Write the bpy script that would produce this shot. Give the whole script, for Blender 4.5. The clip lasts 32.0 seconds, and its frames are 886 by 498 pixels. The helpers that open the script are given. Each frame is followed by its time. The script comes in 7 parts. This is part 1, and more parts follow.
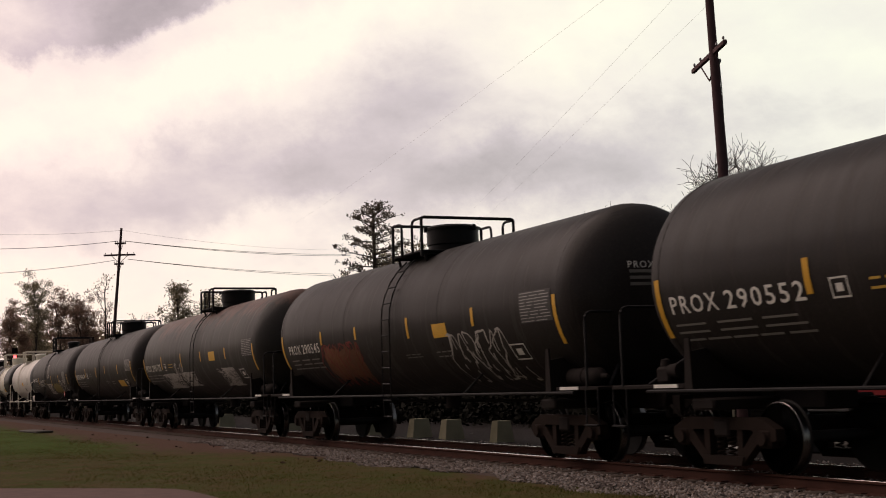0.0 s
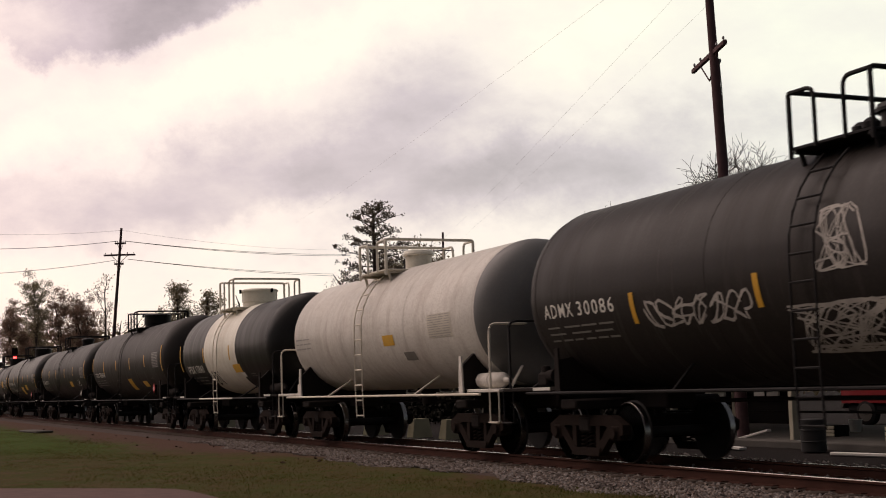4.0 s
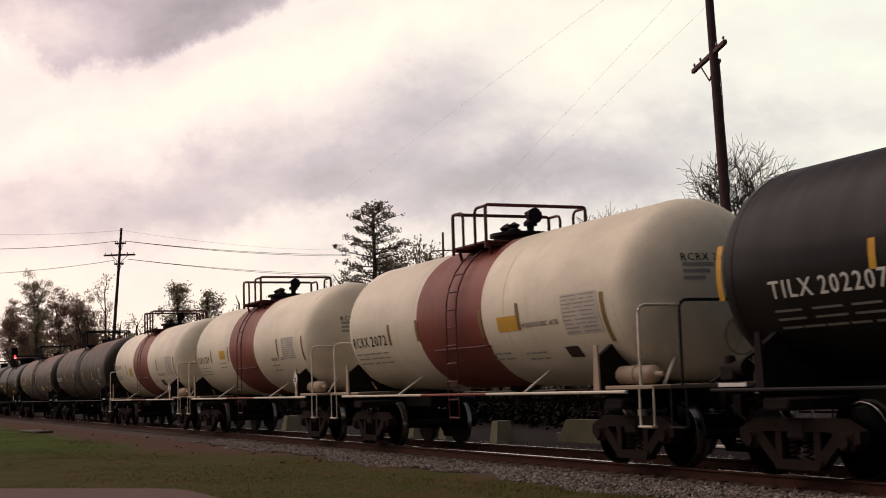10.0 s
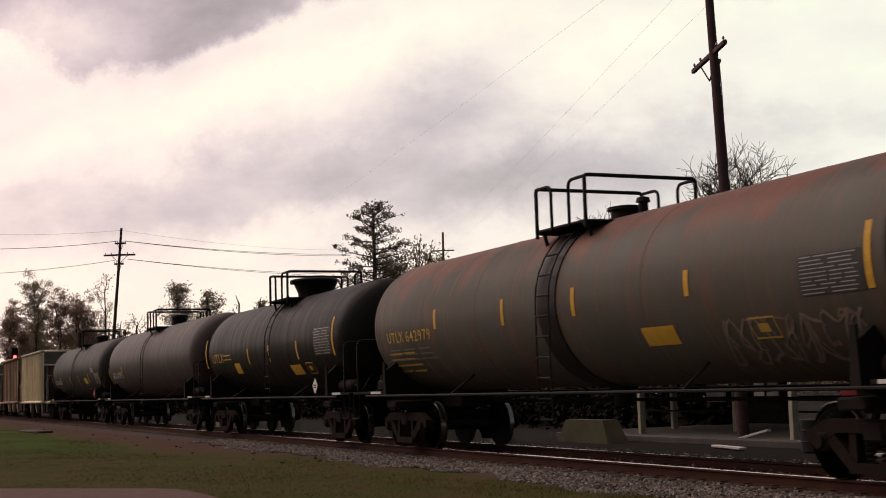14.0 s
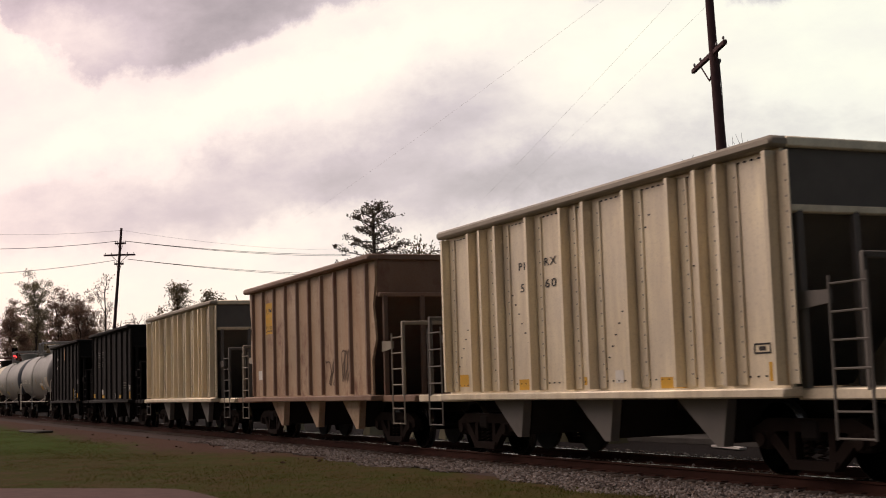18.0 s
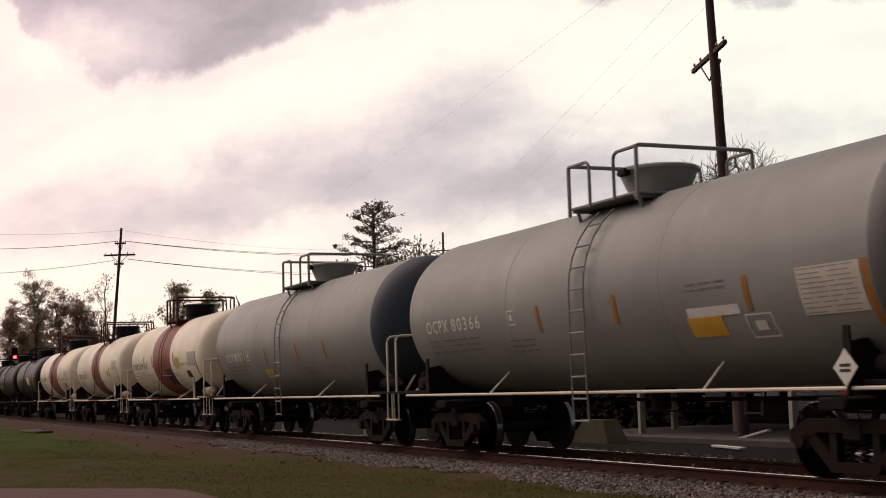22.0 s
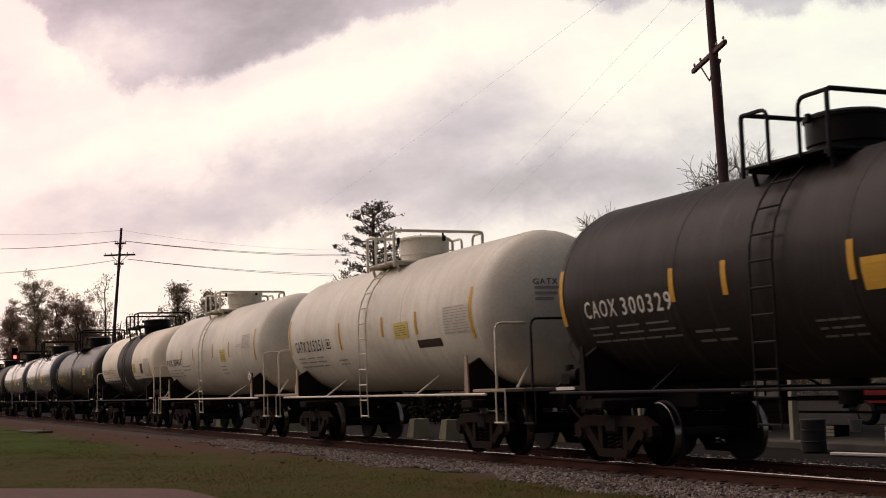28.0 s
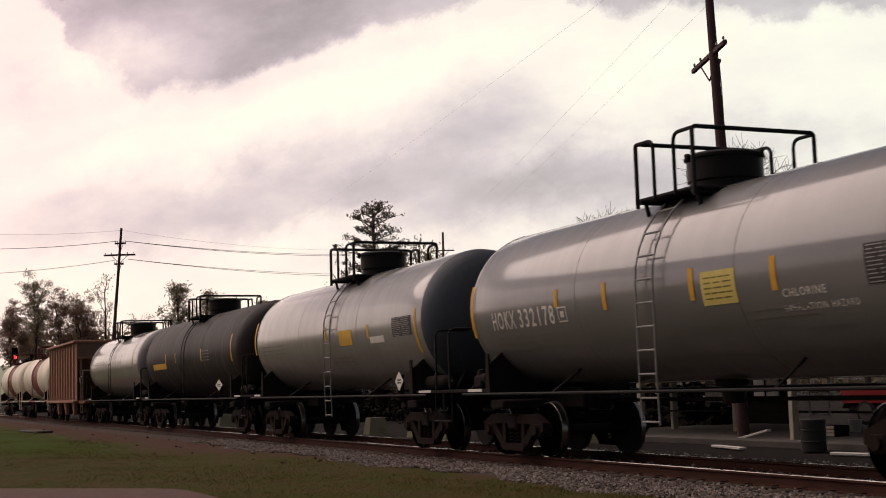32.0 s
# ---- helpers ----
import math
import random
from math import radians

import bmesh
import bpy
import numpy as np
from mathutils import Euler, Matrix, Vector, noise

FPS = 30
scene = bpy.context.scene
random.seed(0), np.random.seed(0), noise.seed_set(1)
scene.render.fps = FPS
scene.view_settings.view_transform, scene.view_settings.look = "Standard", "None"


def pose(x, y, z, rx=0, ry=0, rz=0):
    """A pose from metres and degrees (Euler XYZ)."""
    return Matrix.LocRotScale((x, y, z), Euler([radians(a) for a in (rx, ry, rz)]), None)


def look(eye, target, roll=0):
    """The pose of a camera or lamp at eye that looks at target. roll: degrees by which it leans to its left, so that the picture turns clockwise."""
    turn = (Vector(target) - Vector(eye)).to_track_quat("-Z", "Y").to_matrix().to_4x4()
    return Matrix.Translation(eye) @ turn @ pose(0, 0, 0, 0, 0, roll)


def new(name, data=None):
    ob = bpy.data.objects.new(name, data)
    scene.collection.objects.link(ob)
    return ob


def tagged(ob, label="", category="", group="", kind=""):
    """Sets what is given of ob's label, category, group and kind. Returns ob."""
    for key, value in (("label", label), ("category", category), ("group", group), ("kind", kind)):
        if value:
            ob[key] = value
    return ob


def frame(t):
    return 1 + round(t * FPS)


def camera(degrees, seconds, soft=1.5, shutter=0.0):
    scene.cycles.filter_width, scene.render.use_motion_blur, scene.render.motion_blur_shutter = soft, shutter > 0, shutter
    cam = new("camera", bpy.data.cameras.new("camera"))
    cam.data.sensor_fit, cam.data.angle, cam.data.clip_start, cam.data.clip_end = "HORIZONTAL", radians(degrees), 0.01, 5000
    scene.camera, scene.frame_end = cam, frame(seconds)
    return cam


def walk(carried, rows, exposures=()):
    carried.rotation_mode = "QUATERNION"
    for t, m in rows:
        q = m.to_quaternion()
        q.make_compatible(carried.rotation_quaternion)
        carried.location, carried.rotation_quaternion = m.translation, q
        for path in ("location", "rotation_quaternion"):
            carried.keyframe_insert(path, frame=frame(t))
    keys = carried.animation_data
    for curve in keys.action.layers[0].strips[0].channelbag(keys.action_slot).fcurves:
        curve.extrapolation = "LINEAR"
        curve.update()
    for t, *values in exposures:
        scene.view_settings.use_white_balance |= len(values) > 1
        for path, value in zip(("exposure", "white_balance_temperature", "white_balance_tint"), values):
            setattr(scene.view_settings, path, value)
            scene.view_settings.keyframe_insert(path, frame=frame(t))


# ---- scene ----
D = 11.49                # track centre line, metres beyond the camera
EYE = (0.0, 0.0, 1.245)
cam = camera(37.27, 32.0, 1.0, 0.08)
VIEW = look(EYE, (-9.079, 4.061, 2.282), -1.81)
walk(cam, [(0.0, VIEW), (32.0, VIEW)], [
    (0.0, -0.04, 6500, 11.5), (3.0, 0.0, 6500, 11.5), (9.0, 0.0, 6500, 11.5), (10.0, -0.02, 6500, 11.5), (11.0, -0.08, 6500, 11.5), (12.0, -0.14, 6500, 11.5), (13.0, -0.10, 6500, 11.5), (14.0, -0.04, 6500, 11.5), (17.0, 0.06, 6500, 11.5),
    (18.0, 0.02, 6500, 11.5), (19.0, 0.06, 6500, 11.5), (20.0, 0.14, 6500, 11.5), (21.0, 0.18, 6500, 11.5), (22.0, 0.05, 6500, 11.5), (23.0, 0.0, 6500, 11.5), (25.0, -0.05, 6500, 11.5), (28.0, 0.0, 6500, 11.5), (30.0, -0.06, 6500, 11.5), (32.0, 0.0, 6500, 11.5)])


def run(t):
    """How far the train has rolled at t seconds."""
    return 16.678 * t + 0.005917 * t * t + 0.00003332 * t ** 3


# ---------------------------------------------------------------- light
SUN = Vector((-0.48, -0.43, 0.77)).normalized()
world = bpy.data.worlds.new("sky")
scene.world = world
world.use_nodes = True
wn = world.node_tree.nodes
wsky = wn.new("ShaderNodeTexSky")
wsky.sky_type = "NISHITA"
wsky.sun_disc = False
wsky.sun_elevation = math.asin(SUN.z)
wsky.sun_rotation = math.atan2(SUN.x, SUN.y)
world.node_tree.links.new(wsky.outputs[0], wn["Background"].inputs[0])
wn["Background"].inputs[1].default_value = 0.05
sun_data = bpy.data.lights.new("sun", "SUN")
sun_data.energy, sun_data.angle, sun_data.color = 5.8, radians(70), (1.0, 0.86, 0.82)
sun = new("sun", sun_data)
sun.matrix_basis = look(SUN * 50, (0, 0, 0))
scene.view_settings.exposure = 0.0


# ---------------------------------------------------------------- node helpers
class Nodes:
    """Short calls for building a material."""

    def __init__(self, name):
        self.mat = bpy.data.materials.new(name)
        self.mat.use_nodes = True
        self.tree = self.mat.node_tree
        self.shader = self.tree.nodes["Principled BSDF"]
        self.geo = self.tree.nodes.new("ShaderNodeTexCoord")

    def add(self, kind, **values):
        n = self.tree.nodes.new(kind)
        for k, v in values.items():
            n.inputs[k].default_value = v
        return n

    def link(self, a, b):
        self.tree.links.new(a, b)

    def noise(self, scale, detail=4.0, stretch=(1, 1, 1), rough=0.55, space="Object", shift=None):
        m = self.add("ShaderNodeMapping")
        m.inputs["Scale"].default_value = stretch
        self.link(self.geo.outputs[space], m.inputs[0])
        if shift is not None:
            self.link(shift, m.inputs["Location"])
        n = self.add("ShaderNodeTexNoise", Scale=scale, Detail=detail, Roughness=rough)
        self.link(m.outputs[0], n.inputs["Vector"])
        return n.outputs[0]

    def ramp(self, value, a, b, lo=(0, 0, 0, 1), hi=(1, 1, 1, 1)):
        r = self.add("ShaderNodeValToRGB")
        r.color_ramp.elements[0].position, r.color_ramp.elements[1].position = a, b
        r.color_ramp.elements[0].color, r.color_ramp.elements[1].color = lo, hi
        self.link(value, r.inputs[0])
        return r.outputs[0]

    def mix(self, fac, a, b, blend="MIX"):
        m = self.tree.nodes.new("ShaderNodeMix")
        m.data_type, m.blend_type = "RGBA", blend
        for socket, v in ((m.inputs[0], fac), (m.inputs[6], a), (m.inputs[7], b)):
            if isinstance(v, (int, float)):
                socket.default_value = v
            elif isinstance(v, tuple):
                socket.default_value = (*v, 1) if len(v) == 3 else v
            else:
                self.link(v, socket)
        return m.outputs[2]

    def math(self, op, a, b=0.0):
        m = self.tree.nodes.new("ShaderNodeMath")
        m.operation = op
        for socket, v in ((m.inputs[0], a), (m.inputs[1], b)):
            if isinstance(v, (int, float)):
                socket.default_value = v
            else:
                self.link(v, socket)
        return m.outputs[0]

    def bump(self, height, strength, distance):
        b = self.add("ShaderNodeBump", Strength=strength, Distance=distance)
        self.link(height, b.inputs["Height"])
        self.link(b.outputs[0], self.shader.inputs["Normal"])

    def done(self, colour, rough, metal=0.0):
        for socket, v in (("Base Color", colour), ("Roughness", rough), ("Metallic", metal)):
            if isinstance(v, (int, float)):
                self.shader.inputs[socket].default_value = v
            elif isinstance(v, tuple):
                self.shader.inputs[socket].default_value = (*v, 1)
            else:
                self.link(v, self.shader.inputs[socket])
        return self.mat

    def thin(self, share=0.5):
        """Lets light through, as a thin leaf does."""
        t = self.tree.nodes.new("ShaderNodeBsdfTranslucent")
        self.link(self.shader.inputs["Base Color"].links[0].from_socket, t.inputs[0])
        m = self.add("ShaderNodeMixShader", Fac=share)
        self.link(self.shader.outputs[0], m.inputs[1])
        self.link(t.outputs[0], m.inputs[2])
        self.link(m.outputs[0], self.tree.nodes["Material Output"].inputs[0])
        return self.mat


def leaf_paint(name, dark, lite):
    k = Nodes(name)
    k.shader.inputs["Specular IOR Level"].default_value = 0.05
    isl = k.tree.nodes.new("ShaderNodeNewGeometry").outputs["Random Per Island"]
    k.done(k.ramp(k.math("ADD", k.math("MULTIPLY", isl, 0.6), k.math("MULTIPLY", k.noise(0.8, 3), 0.4)), 0.1, 0.9, (*dark, 1), (*lite, 1)), 0.85)
    return k.thin(0.45)


def plain(name, colour, rough=0.6, metal=0.0, var=0.25, scale=3.0):
    k = Nodes(name)
    n = k.noise(scale, 5)
    n2 = k.noise(scale * 14, 3)
    dark = tuple(c * (1 - var) for c in colour)
    lite = tuple(min(1, c * (1 + var)) for c in colour)
    c = k.mix(n2, k.mix(k.ramp(n, 0.3, 0.7), dark, lite), colour)
    k.bump(n2, 0.15, 0.01)
    k.shader.inputs["Specular IOR Level"].default_value = 0.5 if rough < 0.5 else 0.22 if rough < 0.8 else 0.06
    return k.done(c, k.mix(n, (rough * 0.85,) * 3, (min(1, rough * 1.2),) * 3), metal)


def tank_paint(name, colour, rough, dust=(0.16, 0.13, 0.10), dusty=0.35, rust=0.0, rust_top=0.0, streak=0.4, gloss=0.25, belly=None, coat=0.12, coat_rough=0.22):
    """Weathered paint of a tank shell: grain, dust, runs down the side, rust on the crown."""
    k = Nodes(name)
    info = k.tree.nodes.new("ShaderNodeObjectInfo")
    shift = k.add("ShaderNodeCombineXYZ")
    for i in range(3):
        k.link(k.math("MULTIPLY", info.outputs["Random"], 37.0 + 11 * i), shift.inputs[i])
    s = shift.outputs[0]
    big = k.noise(0.55, 5, (0.5, 1, 1), 0.6, shift=s)
    runs = k.noise(2.2, 6, (1.6, 0.25, 0.16), 0.65, shift=s)
    fine = k.noise(26, 4, shift=s)
    c = k.mix(k.ramp(big, 0.35, 0.72), tuple(v * 0.8 for v in colour), tuple(min(1, v * 1.18) for v in colour))
    c = k.mix(k.math("MULTIPLY", k.ramp(runs, 0.48, 0.78), streak * dusty * 1.4), c, dust)
    c = k.mix(k.math("MULTIPLY", k.ramp(fine, 0.45, 0.75), dusty * 0.4), c, dust)
    rusty = k.mix(fine, (0.12, 0.048, 0.034), (0.20, 0.088, 0.060))
    if rust:
        spots = k.noise(1.3, 8, (1, 1, 0.7), 0.72, shift=s)
        c = k.mix(k.math("MULTIPLY", k.ramp(spots, 0.53, 0.66), rust), c, rusty)
    if rust_top:
        z = k.tree.nodes.new("ShaderNodeSeparateXYZ")
        k.link(k.geo.outputs["Object"], z.inputs[0])
        edge = k.math("ADD", z.outputs[2], k.math("MULTIPLY", k.noise(1.1, 6, (1, 1, 0.3), 0.65, shift=s), 3.0))
        c = k.mix(k.math("MULTIPLY", k.ramp(k.math("DIVIDE", edge, 8.0), 0.285, 0.345), rust_top), c, rusty)
    if belly:
        z = k.tree.nodes.new("ShaderNodeSeparateXYZ")
        k.link(k.geo.outputs["Object"], z.inputs[0])
        c = k.mix(k.ramp(k.math("ADD", z.outputs[2], 0.6 - belly[0]), 0.597, 0.603), belly[1], c)
    k.bump(k.noise(3.0, 4, (0.35, 1, 1), shift=s), 0.05, 0.02)
    k.shader.inputs["Specular IOR Level"].default_value = gloss
    k.shader.inputs["Coat Weight"].default_value = coat
    k.link(k.math("ADD", k.math("MULTIPLY", k.ramp(runs, 0.35, 0.75), 0.10), coat_rough), k.shader.inputs["Coat Roughness"])
    return k.done(c, k.mix(k.ramp(runs, 0.3, 0.8), (rough,) * 3, (min(1.0, rough + 0.25),) * 3))


def aluminium():
    """Bare weathered aluminium with dull runs and brighter patches."""
    k = Nodes("weathered_aluminium")
    runs, big, fine = k.noise(2.4, 6, (1.0, 1.0, 0.14), 0.65), k.noise(0.8, 4), k.noise(30, 4)
    c = k.mix(k.ramp(runs, 0.32, 0.70), (0.60, 0.51, 0.36), (0.95, 0.85, 0.62))
    c = k.mix(k.math("MULTIPLY", k.ramp(big, 0.42, 0.70), 0.55), c, (0.60, 0.54, 0.44))
    c = k.mix(k.math("MULTIPLY", k.ramp(fine, 0.5, 0.75), 0.25), c, (0.30, 0.25, 0.19))
    k.bump(k.noise(1.6, 3), 0.12, 0.03)
    return k.done(c, k.mix(runs, (0.24,) * 3, (0.50,) * 3), 0.38)


BLACK = tank_paint("black_tank_paint", (0.0080, 0.0075, 0.0070), 0.42, dusty=0.05, gloss=0.10, coat=0.06, coat_rough=0.14)
BLACK_DULL = tank_paint("dusty_black_tank_paint", (0.0165, 0.0138, 0.0125), 0.55, dusty=0.14, gloss=0.13)
BLACK_GLOSS = tank_paint("glossy_black_tank_paint", (0.010, 0.010, 0.010), 0.38, dusty=0.06, gloss=0.10, coat=0.10, coat_rough=0.10)
BLACK_MIRROR = tank_paint("polished_black_tank_paint", (0.010, 0.010, 0.010), 0.38, dusty=0.06, gloss=0.10, coat=0.12, coat_rough=0.12)
BLACK_RUST = tank_paint("rust_topped_black_paint", (0.019, 0.017, 0.0135), 0.6, dusty=0.14, rust_top=0.45)
OLIVE = tank_paint("grimy_olive_paint", (0.047, 0.040, 0.028), 0.65, (0.12, 0.06, 0.035), 0.55, 0.4, 0.7)
OLIVE_RUST = tank_paint("rusting_grey_green_paint", (0.076, 0.074, 0.058), 0.65, (0.13, 0.075, 0.048), 0.8, 0.6, 1.0, streak=0.7)
MAROON = tank_paint("faded_dark_paint", (0.044, 0.031, 0.029), 0.55, (0.10, 0.07, 0.06), 0.35)
GREY = tank_paint("grey_tank_paint", (0.25, 0.255, 0.235), 0.42, (0.24, 0.21, 0.17), 0.5)
GREY_GLOSS = tank_paint("silver_grey_gloss_paint", (0.22, 0.22, 0.205), 0.3, (0.24, 0.21, 0.17), 0.3, gloss=0.5, coat=0.9, coat_rough=0.05)
SLATE_GLOSS = tank_paint("slate_gloss_paint", (0.14, 0.14, 0.136), 0.3, (0.2, 0.18, 0.15), 0.3, gloss=0.5, coat=0.9, coat_rough=0.05)
BLACK_SHINE = tank_paint("shiny_black_paint", (0.016, 0.0138, 0.0115), 0.32, dusty=0.12, gloss=0.18, coat=0.22, coat_rough=0.12)
# Grey and blue-grey head colours, darkened to stand for the front end's shade.
HEAD_SHADE_GREY = tank_paint("slate_grey_paint", (0.115, 0.115, 0.112), 0.42, (0.2, 0.18, 0.15), 0.4)
HEAD_SHADE_BLUE = tank_paint("blue_grey_head_paint", (0.035, 0.046, 0.062), 0.55, (0.1, 0.1, 0.1), 0.3)
CREAM = tank_paint("cream_tank_paint", (0.745, 0.68, 0.525), 0.42, (0.33, 0.27, 0.19), 0.35)
CREAM_BLACK = tank_paint("two_tone_cream_and_black_paint", (0.76, 0.69, 0.55), 0.42, (0.33, 0.27, 0.19), 0.35, belly=(-0.62, (0.016, 0.015, 0.013)))
WHITE = tank_paint("white_tank_paint", (0.68, 0.66, 0.565), 0.42, (0.36, 0.26, 0.16), 0.75)
WHITE_DIRTY = tank_paint("dirty_white_paint", (0.62, 0.59, 0.53), 0.5, (0.20, 0.15, 0.11), 0.85, 0.2)
BAND = tank_paint("red_band_paint", (0.215, 0.050, 0.034), 0.5, (0.10, 0.05, 0.04), 0.5)
GRIMED_CREAM = tank_paint("grimed_cream_paint", (0.36, 0.28, 0.20), 0.6, (0.12, 0.08, 0.05), 0.8)
ALU_TRIM = plain("dull_aluminium_trim", (0.30, 0.265, 0.21), 0.5, 0.3, 0.25, 1.5)
STEEL = plain("grimy_underframe_steel", (0.020, 0.0165, 0.015), 0.85)
TRUCK = plain("rusty_cast_steel", (0.019, 0.0130, 0.0105), 0.9, 0.0, 0.4)
WHEEL = plain("worn_wheel_steel", (0.013, 0.0118, 0.011), 0.7, 0.0, 0.3)
TREAD = plain("polished_tread_steel", (0.30, 0.29, 0.28), 0.25, 1.0, 0.1)
PIPE_DARK = plain("black_painted_pipe", (0.0075, 0.0065, 0.0068), 0.7)
PIPE_RED = plain("maroon_painted_pipe", (0.09, 0.025, 0.025), 0.5)
PIPE_WHITE = plain("cream_painted_pipe", (0.62, 0.57, 0.47), 0.5)
PIPE_GREY = plain("grey_painted_pipe", (0.22, 0.22, 0.21), 0.5)
YELLOW = plain("yellow_reflective_tape", (0.55, 0.30, 0.03), 0.5, 0, 0.2, 8)
OCHRE = plain("dull_ochre_tape", (0.22, 0.14, 0.045), 0.6, 0, 0.25, 8)
RUST_TAPE = plain("rust_orange_tape", (0.30, 0.13, 0.03), 0.6, 0, 0.3, 8)
AMBER = plain("orange_yellow_panel", (0.60, 0.34, 0.04), 0.55, 0, 0.2, 5)
LEMON = plain("pale_yellow_panel", (0.56, 0.46, 0.13), 0.55, 0, 0.2, 5)
LETTER_WHITE = plain("white_stencil_paint", (0.62, 0.60, 0.54), 0.6, 0, 0.2, 6)
LETTER_BLACK = plain("black_stencil_paint", (0.035, 0.033, 0.032), 0.6)
LETTER_GOLD = plain("gold_stencil_paint", (0.52, 0.33, 0.06), 0.6)
PATCH_GREY = tank_paint("grey_overspray", (0.055, 0.055, 0.058), 0.5, dusty=0.2)
LETTER_DIM = plain("faded_stencil_paint", (0.17, 0.16, 0.14), 0.65)
PANEL_PALE = plain("pale_data_panel", (0.52, 0.48, 0.40), 0.6)
PANEL_GREY = plain("grey_data_panel", (0.30, 0.29, 0.27), 0.6)
SOOT_PATCH = plain("dark_brown_overpaint", (0.045, 0.024, 0.020), 0.6)
LEMON_PRINT = plain("olive_small_print", (0.20, 0.16, 0.05), 0.6)
PANEL_DARK = plain("dark_data_panel", (0.045, 0.042, 0.040), 0.6)
PLACARD_RED = plain("red_placard", (0.55, 0.09, 0.09), 0.5)
ALU = aluminium()
# Darker aluminium for ends, ladders and funnels; on funnels it paints in shade.
ALU_DARK = plain("sooty_aluminium", (0.15, 0.138, 0.122), 0.6, 0.1, 0.3, 1.2)
TAN = tank_paint("rust_stained_tan_paint", (0.44, 0.325, 0.215), 0.6, (0.30, 0.135, 0.055), 1.0, 0.75)
TAN_RIB = tank_paint("rust_streaked_brown_paint", (0.25, 0.165, 0.115), 0.6, (0.20, 0.09, 0.045), 0.9, 0.6)
SPRAY_SMOKE = plain("faded_brown_spray", (0.13, 0.088, 0.060), 0.7, 0, 0.4, 4.0)
TAN_RUST = tank_paint("rust_red_hopper_paint", (0.27, 0.125, 0.075), 0.65, (0.16, 0.075, 0.045), 0.7, 0.4)
TAN_DARK = tank_paint("rusty_brown_paint", (0.15, 0.105, 0.078), 0.6, (0.2, 0.10, 0.06), 0.7, 0.5)
COAL_BLACK = tank_paint("flat_black_hopper_paint", (0.0095, 0.0085, 0.0085), 0.65, dusty=0.10, gloss=0.12, coat=0.0)


